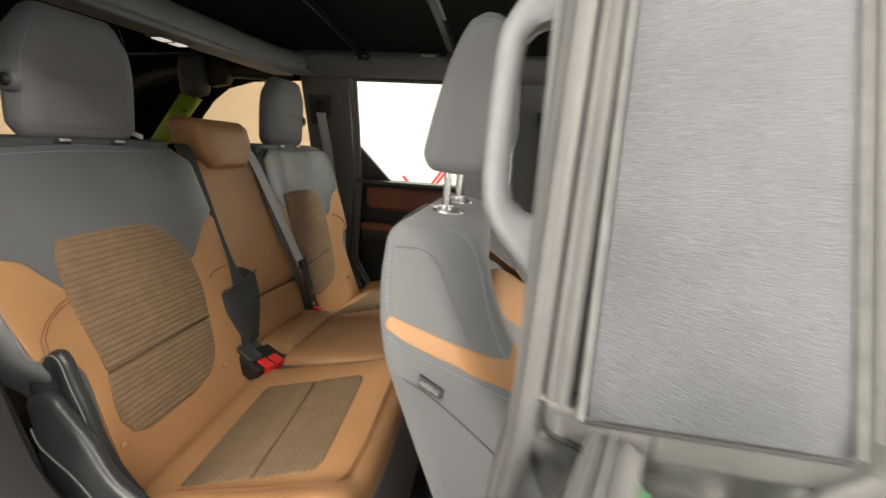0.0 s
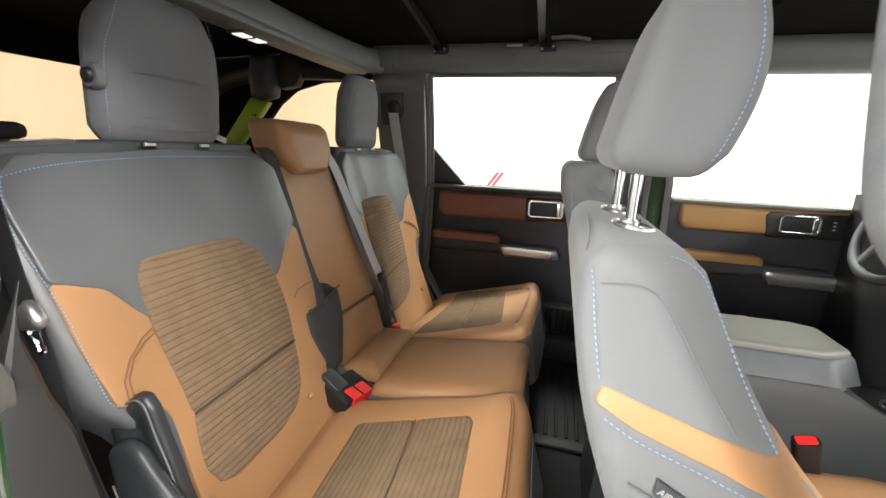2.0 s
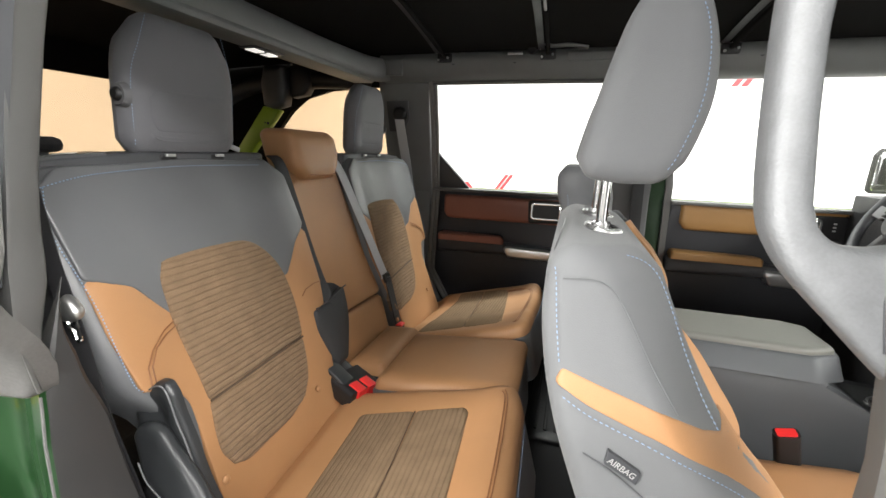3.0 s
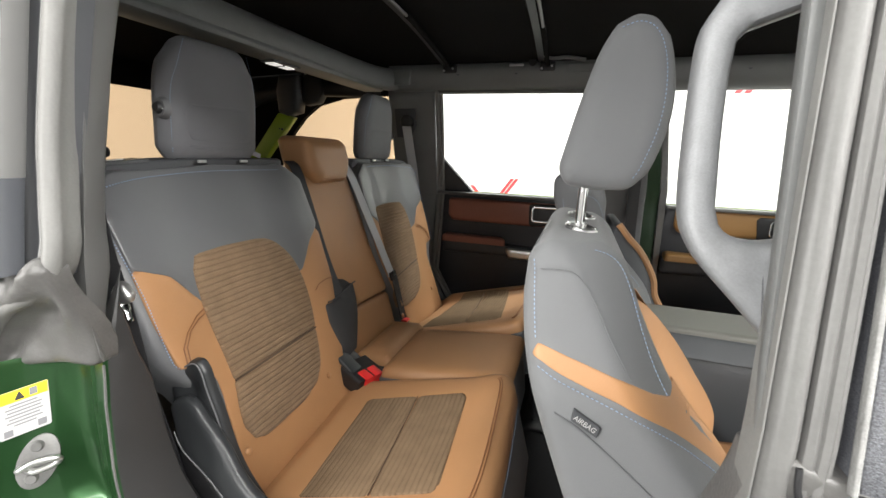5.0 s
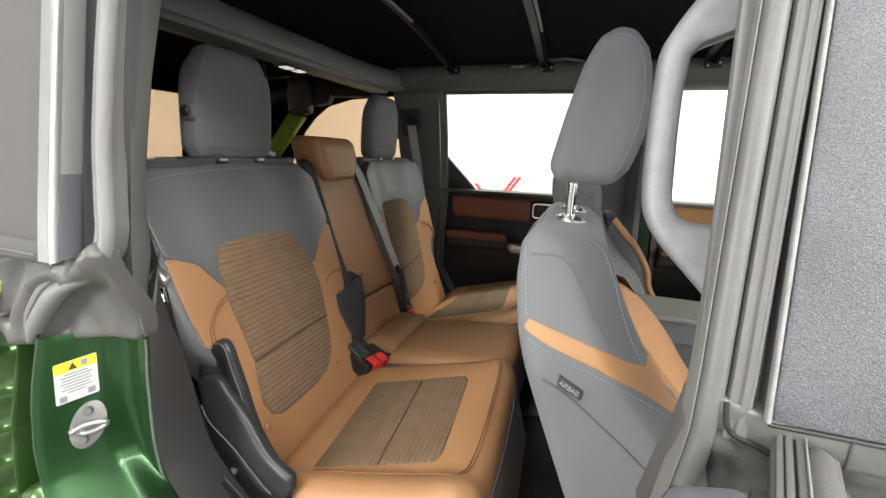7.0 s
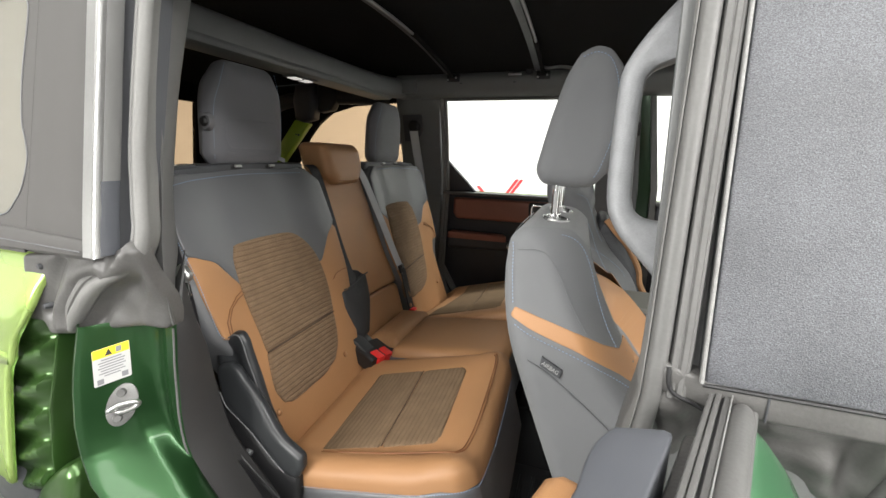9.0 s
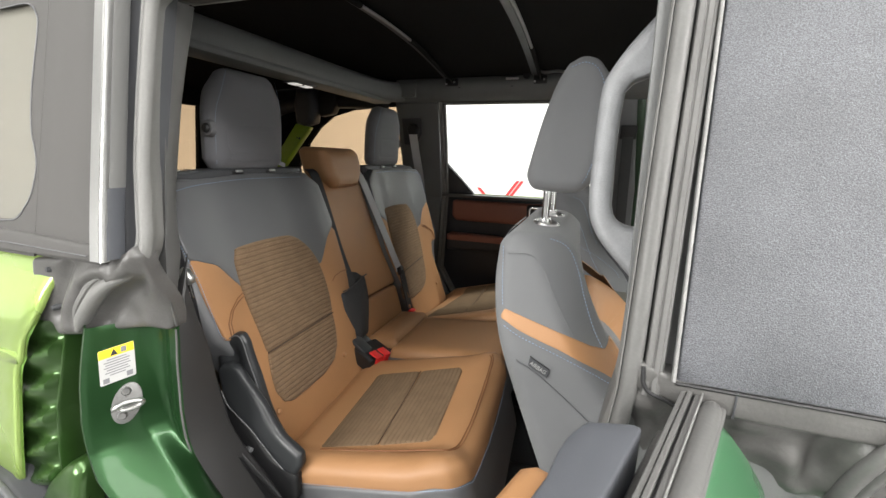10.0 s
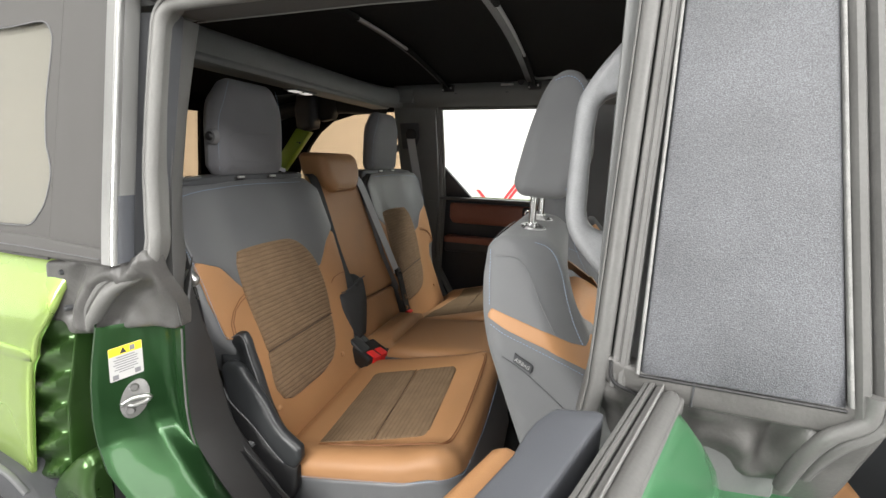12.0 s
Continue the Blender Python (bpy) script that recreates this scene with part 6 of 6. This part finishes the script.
    wpart("flange_lip", tube(lip, .0022, 6, (0, 1, 0)), RUBBER, th, "grey flange edge")
    # Added black plate: blocks light and stands in for the dark gap.
    wpart("gap_blackout", prism([(-.10, 1.36), (-.08, 1.20), (-.02, 1.05), (.06, .95), (.12, .84), (.30, .70), (.60, .50), (.0, .45), (-.4, .45), (-.4, 1.36)], lambda u, v, h: Vector((u, -.775 + h, v)), .0, .012, .003), BLACK, th, "black plate that fills the shaded gap by the seat")
    wpart("sill", box(.25, 2.2, -.90, -.80, .40, .50, .02), PAINT_SHADED, th, "green painted door sill")
    wpart("sill_plate", box(.30, 2.2, -.86, -.70, .445, .51, .012), CHAR, th, "dark plastic sill plate")
    # upper near side: fabric quarter of the soft top with its window
    def qs(u, v, h):
        return Vector((u, co(v) + .004 - h, v))
    top = thing("soft_top_side", (-.7, -.87, 1.25), "grey fabric soft top side with a clear vinyl window", "soft top", kind="structure")
    wpart("front_band", patch([(-.09, 1.252), (.082, 1.252), (.074, 1.327), (.0665, 1.423), (.0555, 1.615), (.0465, 1.82), (-.09, 1.82)], qs, .0, .006, .04, .004, soft=0), SOFT, top, "grey soft top fabric")
    bm = prism([(-1.6, 1.82), (-.085, 1.82), (-.085, 1.25), (-1.6, 1.25), (-1.6, 1.305), (-.25, 1.307), (-.15, 1.311), (-.118, 1.335), (-.100, 1.362), (-.091, 1.408), (-.099, 1.44), (-.111, 1.47), (-.117, 1.53), (-.115, 1.58), (-.110, 1.647), (-.116, 1.672), (-.145, 1.693), (-1.6, 1.69)], qs, -.004, .0, 0)
    wpart("window_frame", bm, SOFT, top, "grey soft top fabric round the window", smooth=False)
    wpart("pane", prism([(-1.6, 1.28), (-.08, 1.28), (-.08, 1.73), (-1.6, 1.73)], qs, -.012, -.009, 0), VINYL_OUT, top, "dusty clear vinyl pane", smooth=False)
    wpart("pane_rim", tube(spline([qs(u, v, .001) for u, v in [(-.45, 1.306), (-.25, 1.307), (-.15, 1.311), (-.118, 1.335), (-.100, 1.362), (-.091, 1.408), (-.099, 1.44), (-.111, 1.47), (-.117, 1.53), (-.115, 1.58), (-.110, 1.647), (-.116, 1.672), (-.145, 1.693), (-.25, 1.690), (-.45, 1.690)]], 5), .0012, 6, (0, 1, 0)), TRIM, top)
    wpart("lower_flap", patch([(-1.6, 1.288), (-.14, 1.293), (.074, 1.285), (.076, 1.259), (-.12, 1.256), (-1.6, 1.256)], qs, .008, .006, .03, .004, soft=0), SOFT, top, "folded lower flap of the soft top")
    wpart("flap_seam", tube([qs(-1.5, 1.270, .009), qs(-.14, 1.272, .009), qs(.07, 1.268, .009)], .0012, 5, (0, 1, 0)), TRIM, top)
    # weather seal along the top of the opening
    hdr = thing("door_header", (.6, -.82, 1.68), "grey rubber sealed header above the door opening", "door header", kind="structure")
    def us(u, v, h):
        return Vector((u, v, 1.703 - .012 * smoothstep(.5, 1.0, u) - h))
    wpart("header_underside", patch([(.118, -.812), (.6, -.814), (2.0, -.814), (2.0, -.722), (.6, -.722), (.112, -.722)], us, .0, .006, .04, .02, soft=0), SOFT, hdr, "dark grey fabric under the header")
    wpart("header_seam", tube([us(.14, -.803, .001), us(.5, -.804, .001), us(1.0, -.804, .001)], .0013, 6), RUBBER_C, hdr, "pale stitched seam")
    wpart("header_seam", tube([us(.12, -.730, .001), us(.5, -.730, .001), us(1.0, -.730, .001)], .0012, 6), RUBBER_C, hdr, "pale stitched seam")
    wpart("header_cover", prism([(.10, 1.715), (2.0, 1.71), (2.0, 1.84), (.10, 1.84)], qs, -.05, .0, .01), SOFT, hdr, "grey fabric header")


jamb()


def label_and_striker():
    # caution label on the jamb
    th = thing("caution_label", (.045, -.874, 1.07), "white caution label with a yellow band on the green jamb", "label")
    c = Vector((.0377, -.8955, 1.0503))
    la, lu = Vector((.585, .79, .19)).normalized(), Vector((-.131, .139, .981)).normalized()
    n = Vector((.76, -.62, .19)).normalized()

    def lsf(u, v, h):
        return c + la * (u * .605) + lu * (v * .66) + n * (h + .0045)
    sheet = wpart("sheet", prism(rrect(.092, .098, .004), lsf, -.001, .0006, 0), WHITE_L, th, smooth=False)
    wpart("yellow_band", prism([(-.045, .024), (.045, .024), (.045, .0485), (-.045, .0485)], lsf, .0006, .001, 0), YELLOW, sheet, smooth=False)
    wpart("warning_triangle", prism([(-.016, .027), (.004, .027), (-.006, .045)], lsf, .001, .0014, 0), INK, sheet, smooth=False)
    wpart("symbol", prism([(.012, .028), (.026, .028), (.026, .044), (.012, .044)], lsf, .001, .0013, 0), GREYINK, sheet, smooth=False)
    for k, w in enumerate((.05, .066, .06, .068, .055, .064, .04)):
        z = .016 - k * .0072
        wpart("text_line", prism([(-w / 2, z), (w / 2, z), (w / 2, z + .0028), (-w / 2, z + .0028)], lsf, .0006, .001, 0), GREYINK, sheet, smooth=False)
    wpart("symbol", prism([(-.038, -.046), (-.022, -.046), (-.022, -.032), (-.038, -.032)], lsf, .0006, .001, 0), GREYINK, sheet, smooth=False)
    wpart("symbol", prism([(.022, -.044), (.038, -.044), (.038, -.03), (.022, -.03)], lsf, .0006, .001, 0), GREYINK, sheet, smooth=False)
    th = thing("door_striker", (.06, -.88, .98), "zinc steel door striker loop on an oval plate", "striker")
    c2 = Vector((.0545, -.899, .975)) + n * .003
    a, up = Vector((.63, .777, 0)), Vector((-.06, .32, .945)).normalized()

    def sf(u, v, h):
        return c2 + a * u + up * v + n * h
    o = [(.0235 * math.cos(t), .038 * math.sin(t)) for t in np.linspace(0, 6.283, 28, endpoint=False)]
    pl = wpart("plate", prism(o, sf, 0, .005, .0015), ZINC, th)
    for v in (.023, -.022):
        wpart("bolt", sweep([sf(-.004, v, .004), sf(-.004, v, .008), sf(-.004, v, .010)], circle(.0085, 12), (1, 0, 0), scale=lambda f: 1 - .3 * f), ZINC, pl)
    loop = spline([sf(-.019, -.004, .004), sf(-.018, -.003, .014), sf(-.004, .005, .021), (sf(.019, .006, .023)), sf(.026, .001, .020), sf(.019, -.006, .016), sf(.0, -.010, .013), sf(-.012, -.007, .004)], 5)
    wpart("loop", tube(loop, .0042, 10), STEEL, pl)


label_and_striker()


def near_belt():
    """Plastic shield, belt and buckle beside the near seat."""
    th = thing("seat_side_shield", (.2, -.68, .6), "black moulded plastic shield beside the rear seat", "side shield")
    o = [(.055, .938), (.066, .953), (.088, .960), (.115, .954), (.140, .932), (.192, .890), (.225, .853), (.258, .826), (.306, .803), (.310, .780), (.296, .752), (.265, .755), (.233, .774), (.167, .822), (.126, .845), (.092, .866), (.072, .898)]

    def side(u, v, h):
        return Vector((u, -.690 - .194 * (.95 - v) - h, v))
    wpart("shield", patch(o, side, .012, .010, .010, two=True, soft=.012), SHIELD, th)
    # Paler tube drawn for the bright highlight along the shield's edge.
    wpart("shield_highlight", tube(spline([side(u, v, .0118) for u, v in [(.075, .896), (.095, .869), (.128, .849), (.168, .827), (.234, .780), (.264, .762)]], 5), .0014, 6, (0, 1, 0)), TRIM, th)
    low = [(.085, .868), (.167, .818), (.233, .768), (.298, .756), (.300, .70), (.26, .62), (.10, .60), (.05, .74)]
    wpart("lower_cover", patch(low, lambda u, v, h: side(u, v, h - .006), .012, .008, .014, two=True, soft=1), BLACK, th, "black lower seat cover")
    wpart("clip", box(.160, .178, -.742, -.730, .778, .788, .003), TRIM, th)
    o = [(.030, .975), (.066, 1.008), (.092, 1.028), (.112, 1.030), (.124, 1.012), (.134, .975), (.151, .928), (.171, .860), (.20, .80), (.26, .72), (.15, .70), (.05, .82)]
    cov = wpart("hinge_cover", patch(o, lambda u, v, h: Vector((u, -.662 - h, v)), .018, .012, .010, .002, soft=1, relief=lambda u, v: -.012 * math.exp(-((u - .085) / .022) ** 2 - ((v - .965) / .028) ** 2)), SHIELD, th, "dark plastic hinge cover")
    wpart("cover_edge", tube(spline([(.070, -.681, 1.008), (.095, -.681, 1.024), (.111, -.681, 1.024), (.121, -.681, 1.008), (.131, -.681, .972), (.148, -.681, .925), (.168, -.681, .858), (.20, -.681, .795)], 5), .0016, 6, (0, 1, 0)), TRIM, cov)
    th = thing("seat_belt", (.1, -.75, .7), "black rear seat belt with a metal tongue beside the pillar", "seat belt", "seat belts")
    pts = [(.0, -.750, 1.40), (.030, -.755, 1.265), (.050, -.758, 1.200), (.064, -.758, 1.140), (.074, -.757, 1.070), (.083, -.755, 1.010), (.092, -.750, .95), (.105, -.745, .88), (.12, -.742, .80), (.13, -.742, .70)]
    web = wpart("webbing", strip(spline(pts, 4), .026, .0016, (.9, .35, .3)), BELT, th)
    t0 = Vector((.072, -.764, 1.186))
    wpart("tongue_cover", sweep(spline([t0 + Vector((-.010, .002, .016)), t0 + Vector((-.002, -.003, .006)), t0 + Vector((.006, -.003, -.004)), t0 + Vector((.009, .0, -.012))], 3), rrect(.030, .016, .007), (0, 1, 0), scale=lambda f: .6 + .6 * smoothstep(0, .3, f) - .5 * smoothstep(.7, 1, f)), STEEL, web, "silver tongue cover")
    loop = spline([t0 + Vector(q) for q in [(-.006, -.003, -.010), (-.005, -.004, -.020), (.004, -.004, -.030), (.008, -.004, -.042), (.014, -.003, -.042), (.013, -.003, -.030), (.010, -.003, -.012)]], 4)
    wpart("tongue", tube(loop, .0026, 8, (0, 1, 0)), CHROME, web, "chrome belt tongue")


near_belt()


def centre_belts():
    # near seat's inboard buckle and stowed strap
    th = thing("seat_belt", (.15, -.19, .75), "black stowed centre belt with its pouch and red buckle", "seat belt", "seat belts")
    n = Vector((BC, 0, BSN))
    pts = [Vector((-.085, -.155, 1.385)), Vector((-.045, -.165, 1.345)), Vector((.03, -.165, 1.12)), Vector((.07, -.158, 1.01)), Vector((.09, -.150, .97))]
    web = wpart("webbing", strip(spline([p + n * .012 for p in pts], 5), .034, .003, (0.3, 1, 0)), WEB, th)
    def pz(u, z):
        return (u, (z - 1.2) / BC)

    def pf(u, v, h):
        return Vector((-v * BSN + h * BC, u, 1.2 + v * BC + h * BSN))
    front = [pz(*q) for q in [(-.234, .984), (-.200, .982), (-.150, .988), (-.100, .998), (-.064, 1.004), (-.070, .965), (-.082, .92), (-.112, .868), (-.148, .815), (-.205, .812), (-.225, .868), (-.238, .93)]]
    lining = [pz(*q) for q in [(-.232, .98), (-.222, 1.028), (-.19, 1.036), (-.14, 1.034), (-.09, 1.020), (-.062, 1.000), (-.072, .96), (-.12, .86), (-.15, .82), (-.205, .82), (-.225, .87), (-.236, .93)]]
    pouch = wpart("pouch", patch(front, pf, .022, .010, .010, .012, soft=1, puff=.014), WEB, web, "soft dark belt pouch")
    wpart("pouch_lining", patch(lining, pf, .008, .004, .014, .012, soft=1), BLACK, pouch, "black inside of the pouch")
    wpart("pouch_hem", tube(spline([pf(*pz(u, z), .030) for u, z in [(-.230, .986), (-.200, .985), (-.150, .991), (-.100, 1.000), (-.068, 1.003)]], 5), .0022, 6, (0, 1, 0)), CHAR, pouch)
    d = Vector((.66, -.05, -.45)).normalized()
    for p in (Vector((.112, -.222, .845)), Vector((.115, -.175, .825))):
        wpart("stalk", sweep([p, p + d * .125], rrect(.046, .013, .005), (0, 0, 1)), SHIELD, web)
    th = thing("belt_buckle", (.21, -.2, .79), "black belt buckle with twin red release buttons", "belt buckle", "belt buckles")
    c = Vector((.212, -.213, .764))
    ax = Vector((.72, -.22, -.2)).normalized()
    upv = Vector((.25, 0, .95))
    upv = (upv - ax * upv.dot(ax)).normalized()
    body = wpart("buckle_body", sweep([c - ax * .065, c - ax * .02, c + ax * .022], chaikin(rrect(.112, .056, .012), 1), tuple(upv)), BLACK, th)
    sd = ax.cross(upv).normalized()
    for s in (-1, 1):
        q = c + sd * s * .019 + ax * .010 + upv * .0165
        wpart("release_button", sweep([q - ax * .022, q + ax * .018], rrect(.031, .030, .004), tuple(upv)), RED, body, "red release button")
    wpart("buckle_boot", patch(rrect(.085, .085, .03), lambda u, v, h: Vector((.222, -.140, .772)) + Vector((1, 0, 0)) * u + Vector((0, .5, .7)) * v + Vector((0, -.7, .5)) * h, .014, .012, .012, .02, soft=1), BLACK, body, "black rubber buckle boot")
    # strap over the middle seat
    th = thing("seat_belt", (.05, .2, .8), "grey middle belt strap clipped in beside the far seat", "seat belt", "seat belts")
    pts = [(-.085, .094, 1.392), (-.040, .104, 1.352), (.021, .136, 1.188), (.083, .183, .990), (.090, .192, .965)]
    web = wpart("webbing", strip(spline([Vector(p) + n * .014 for p in pts], 5), .035, .0018, (.25, 1, 0)), WEB_L, th)
    wpart("tongue", sweep([Vector((.102, .196, .978)), Vector((.112, .198, .948))], rrect(.042, .012, .004), (1, 0, 0)), BLACK, web, "black belt tongue")
    wpart("tongue_plate", sweep([Vector((.112, .198, .948)), Vector((.118, .197, .923))], rrect(.02, .004, .0015), (1, 0, 0)), CHROME, web, "chrome belt tongue")
    wpart("lower_webbing", strip([(.112, .199, .955), (.135, .201, .86), (.152, .203, .79)], .032, .004, (.2, 1, 0)), WEB, web)
    th = thing("belt_buckle", (.15, .205, .77), "small black buckle with red button in the seat gap", "belt buckle", "belt buckles")
    b = wpart("buckle_body", box(.14, .17, .185, .225, .745, .782, .006), BLACK, th)
    wpart("release_button", box(.146, .172, .19, .22, .78, .789, .003), RED, b, "red release button")
    # far outboard belt
    th = thing("seat_belt", (-.1, .78, 1.0), "grey outboard belt hanging from the far pillar", "seat belt", "seat belts")
    g = fw(-.078, 1.576, .03)
    wpart("guide", patch([(-.028, -.024), (.028, -.024), (.034, .010), (.018, .032), (-.018, .032), (-.034, .010)], lambda u, v, h: g + Vector((u, -h, v)), .008, .012, .01, .03, soft=1), BLACK, th, "round black belt guide")
    wpart("webbing", strip(spline([fw(-.078, 1.565, .035), fw(-.066, 1.45, .045), fw(-.051, 1.33, .06), fw(-.036, 1.2, .08), fw(-.01, 1.1, .10)], 4), .046, .0016, (1, 0, 0)), WEB_L, th)
    wpart("tongue", box(-.075, -.045, .76, .768, 1.205, 1.225, .002), CHROME, th, "chrome belt tongue")


centre_belts()


def open_door():
    """The near rear door, swung open on the centre pillar."""
    th = thing("door_3", (.955, -.925, .5), "open green rear door with grey and tan inner trim", "car door", kind="structure")
    H = Vector((.957, -.925, 0))
    d = Vector((-.335, -.942, 0)).normalized()
    w = Vector((-.942, .335, 0)).normalized()

    def ds(s, z, k):
        return H + d * s + w * k + Vector((0, 0, z))
    S1 = .95
    # belt line: a broad rubber band with fine lips
    def bar(k, width, z, h, m, name, label="", s0=.0):
        return wpart(name, sweep([ds(s0, z, k), ds(.3, z, k), ds(S1, z, k)], rrect(width, h, min(width, h) * .18)), m, th, label)
    bar(-.011, .042, 1.1955, .02, RUBBER, "seal_base", "grey rubber seal base", -.012)
    bar(.0062, .0046, 1.201, .022, RUBBER, "belt_seal", "grey rubber belt seal", -.026)
    bar(.0008, .0046, 1.2025, .022, RUBBER, "belt_seal", "grey rubber belt seal", -.024)
    bar(-.0030, .0018, 1.1985, .022, BLACK, "window_slot", "dark window slot", -.02)
    bar(-.0066, .0052, 1.2005, .022, RUBBER, "belt_seal", "grey rubber belt seal", -.02)
    bar(-.0100, .0012, 1.2030, .022, RIM, "seal_lip", "pale worn lip", -.018)
    dome = [(.0100, -.02), (.0100, .006), (.0072, .0095), (.0028, .0115), (-.0028, .011), (-.0072, .008), (-.0102, .002), (-.0110, -.02)]
    wpart("belt_moulding", sweep([ds(s0, 1.201, -.0205) for s0 in (-.015, -.010, -.003, .012, .3, S1)], dome, scale=lambda f: (.62, .8, .93, 1, 1, 1)[round(f * 5)]), RUBBER, th, "grey rounded belt moulding")
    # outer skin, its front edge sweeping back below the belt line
    wpart("outer_skin", patch([(.014, 1.204), (S1, 1.204), (S1, .5), (.35, .5), (.05, .62), (-.02, .8), (-.03, 1.0), (-.004, 1.12), (.006, 1.17)], lambda u, v, h: ds(u, v, float(np.interp(v, [.5, 1.0, 1.12, 1.144, 1.165, 1.187, 1.197, 1.205], [-.09, -.095, -.078, -.072, -.061, -.045, -.037, -.031])) - h), 0.0, .004, .012, .01, soft=0), PAINT_REFLECT, th, "metallic green outer door skin")
    wpart("door_shell", prism([(.03, 1.185), (S1, 1.185), (S1, .5), (.35, .5), (.05, .62), (.03, .8)], lambda u, v, h: ds(u, v, h), -.028, .02, .006), BOOT, th, "grey inner door channel")
    # inner trim
    wpart("upper_trim", patch([(.078, .0235), (.108, .066), (.135, .070), (.165, .069), (.195, .064), (S1, .060), (S1, .0235)], lambda u, v, h: ds(u, 1.205 + h, v), .006, .0025, .012, .19, soft=.005), SLATE, th, "dark slate upper door trim")
    wpart("tan_insert", patch([(.17, 1.20), (.9, 1.20), (.9, 1.07), (.22, 1.07), (.17, 1.12)], lambda u, v, h: ds(u, v, .058 + h), .036, .015, .015, .0, soft=1), TAN, th, "tan leather door insert")
    wpart("handle_cup", patch([(.25, 1.13), (.40, 1.13), (.40, 1.07), (.25, 1.07)], lambda u, v, h: ds(u, v, .095 + h), .012, .010, .02, .0, soft=1), GREY, th, "grey handle surround")
    wpart("lower_trim", patch([(.12, 1.0), (S1, 1.0), (S1, .52), (.36, .52), (.12, .66)], lambda u, v, h: ds(u, v, .018 + h), .03, .012, .05, .0, soft=0), CHAR, th, "dark lower door trim")
    for z in (1.05, .72):
        wpart("hinge", box(.93, .965, -.935, -.90, z - .03, z + .03, .006), PAINT_SHADED, th)


open_door()


def lime_strut():
    th = thing("tailgate_strut", (-.95, .6, 1.3), "lime green painted brace at the rear of the cabin", "brace")
    o = [(-.905, 1.36), (-.815, 1.36), (-.635, 1.58), (-.72, 1.60)]
    br = wpart("brace", prism(o, lambda u, v, h: Vector((u, .62 - h + .1 * (u + .75), v)), -.02, .02, .006), LIME, th)
    wpart("hole", sweep([(-.70, .605, 1.52), (-.70, .6025, 1.52)], circle(.006, 8), (1, 0, 0)), INK, br)
    wpart("hole", sweep([(-.715, .605, 1.523), (-.715, .6025, 1.523)], circle(.004, 8), (1, 0, 0)), INK, br)


lime_strut()

wall_mark([(-.40, .70, -.09, 1.15, .042), (-.34, .70, -.03, 1.15, .042), (-.36, .75, -.62, 1.04, .05)])
wall_mark([(2.22, 2.17, 2.37, 2.41, .06), (2.31, 2.17, 2.46, 2.41, .06)])
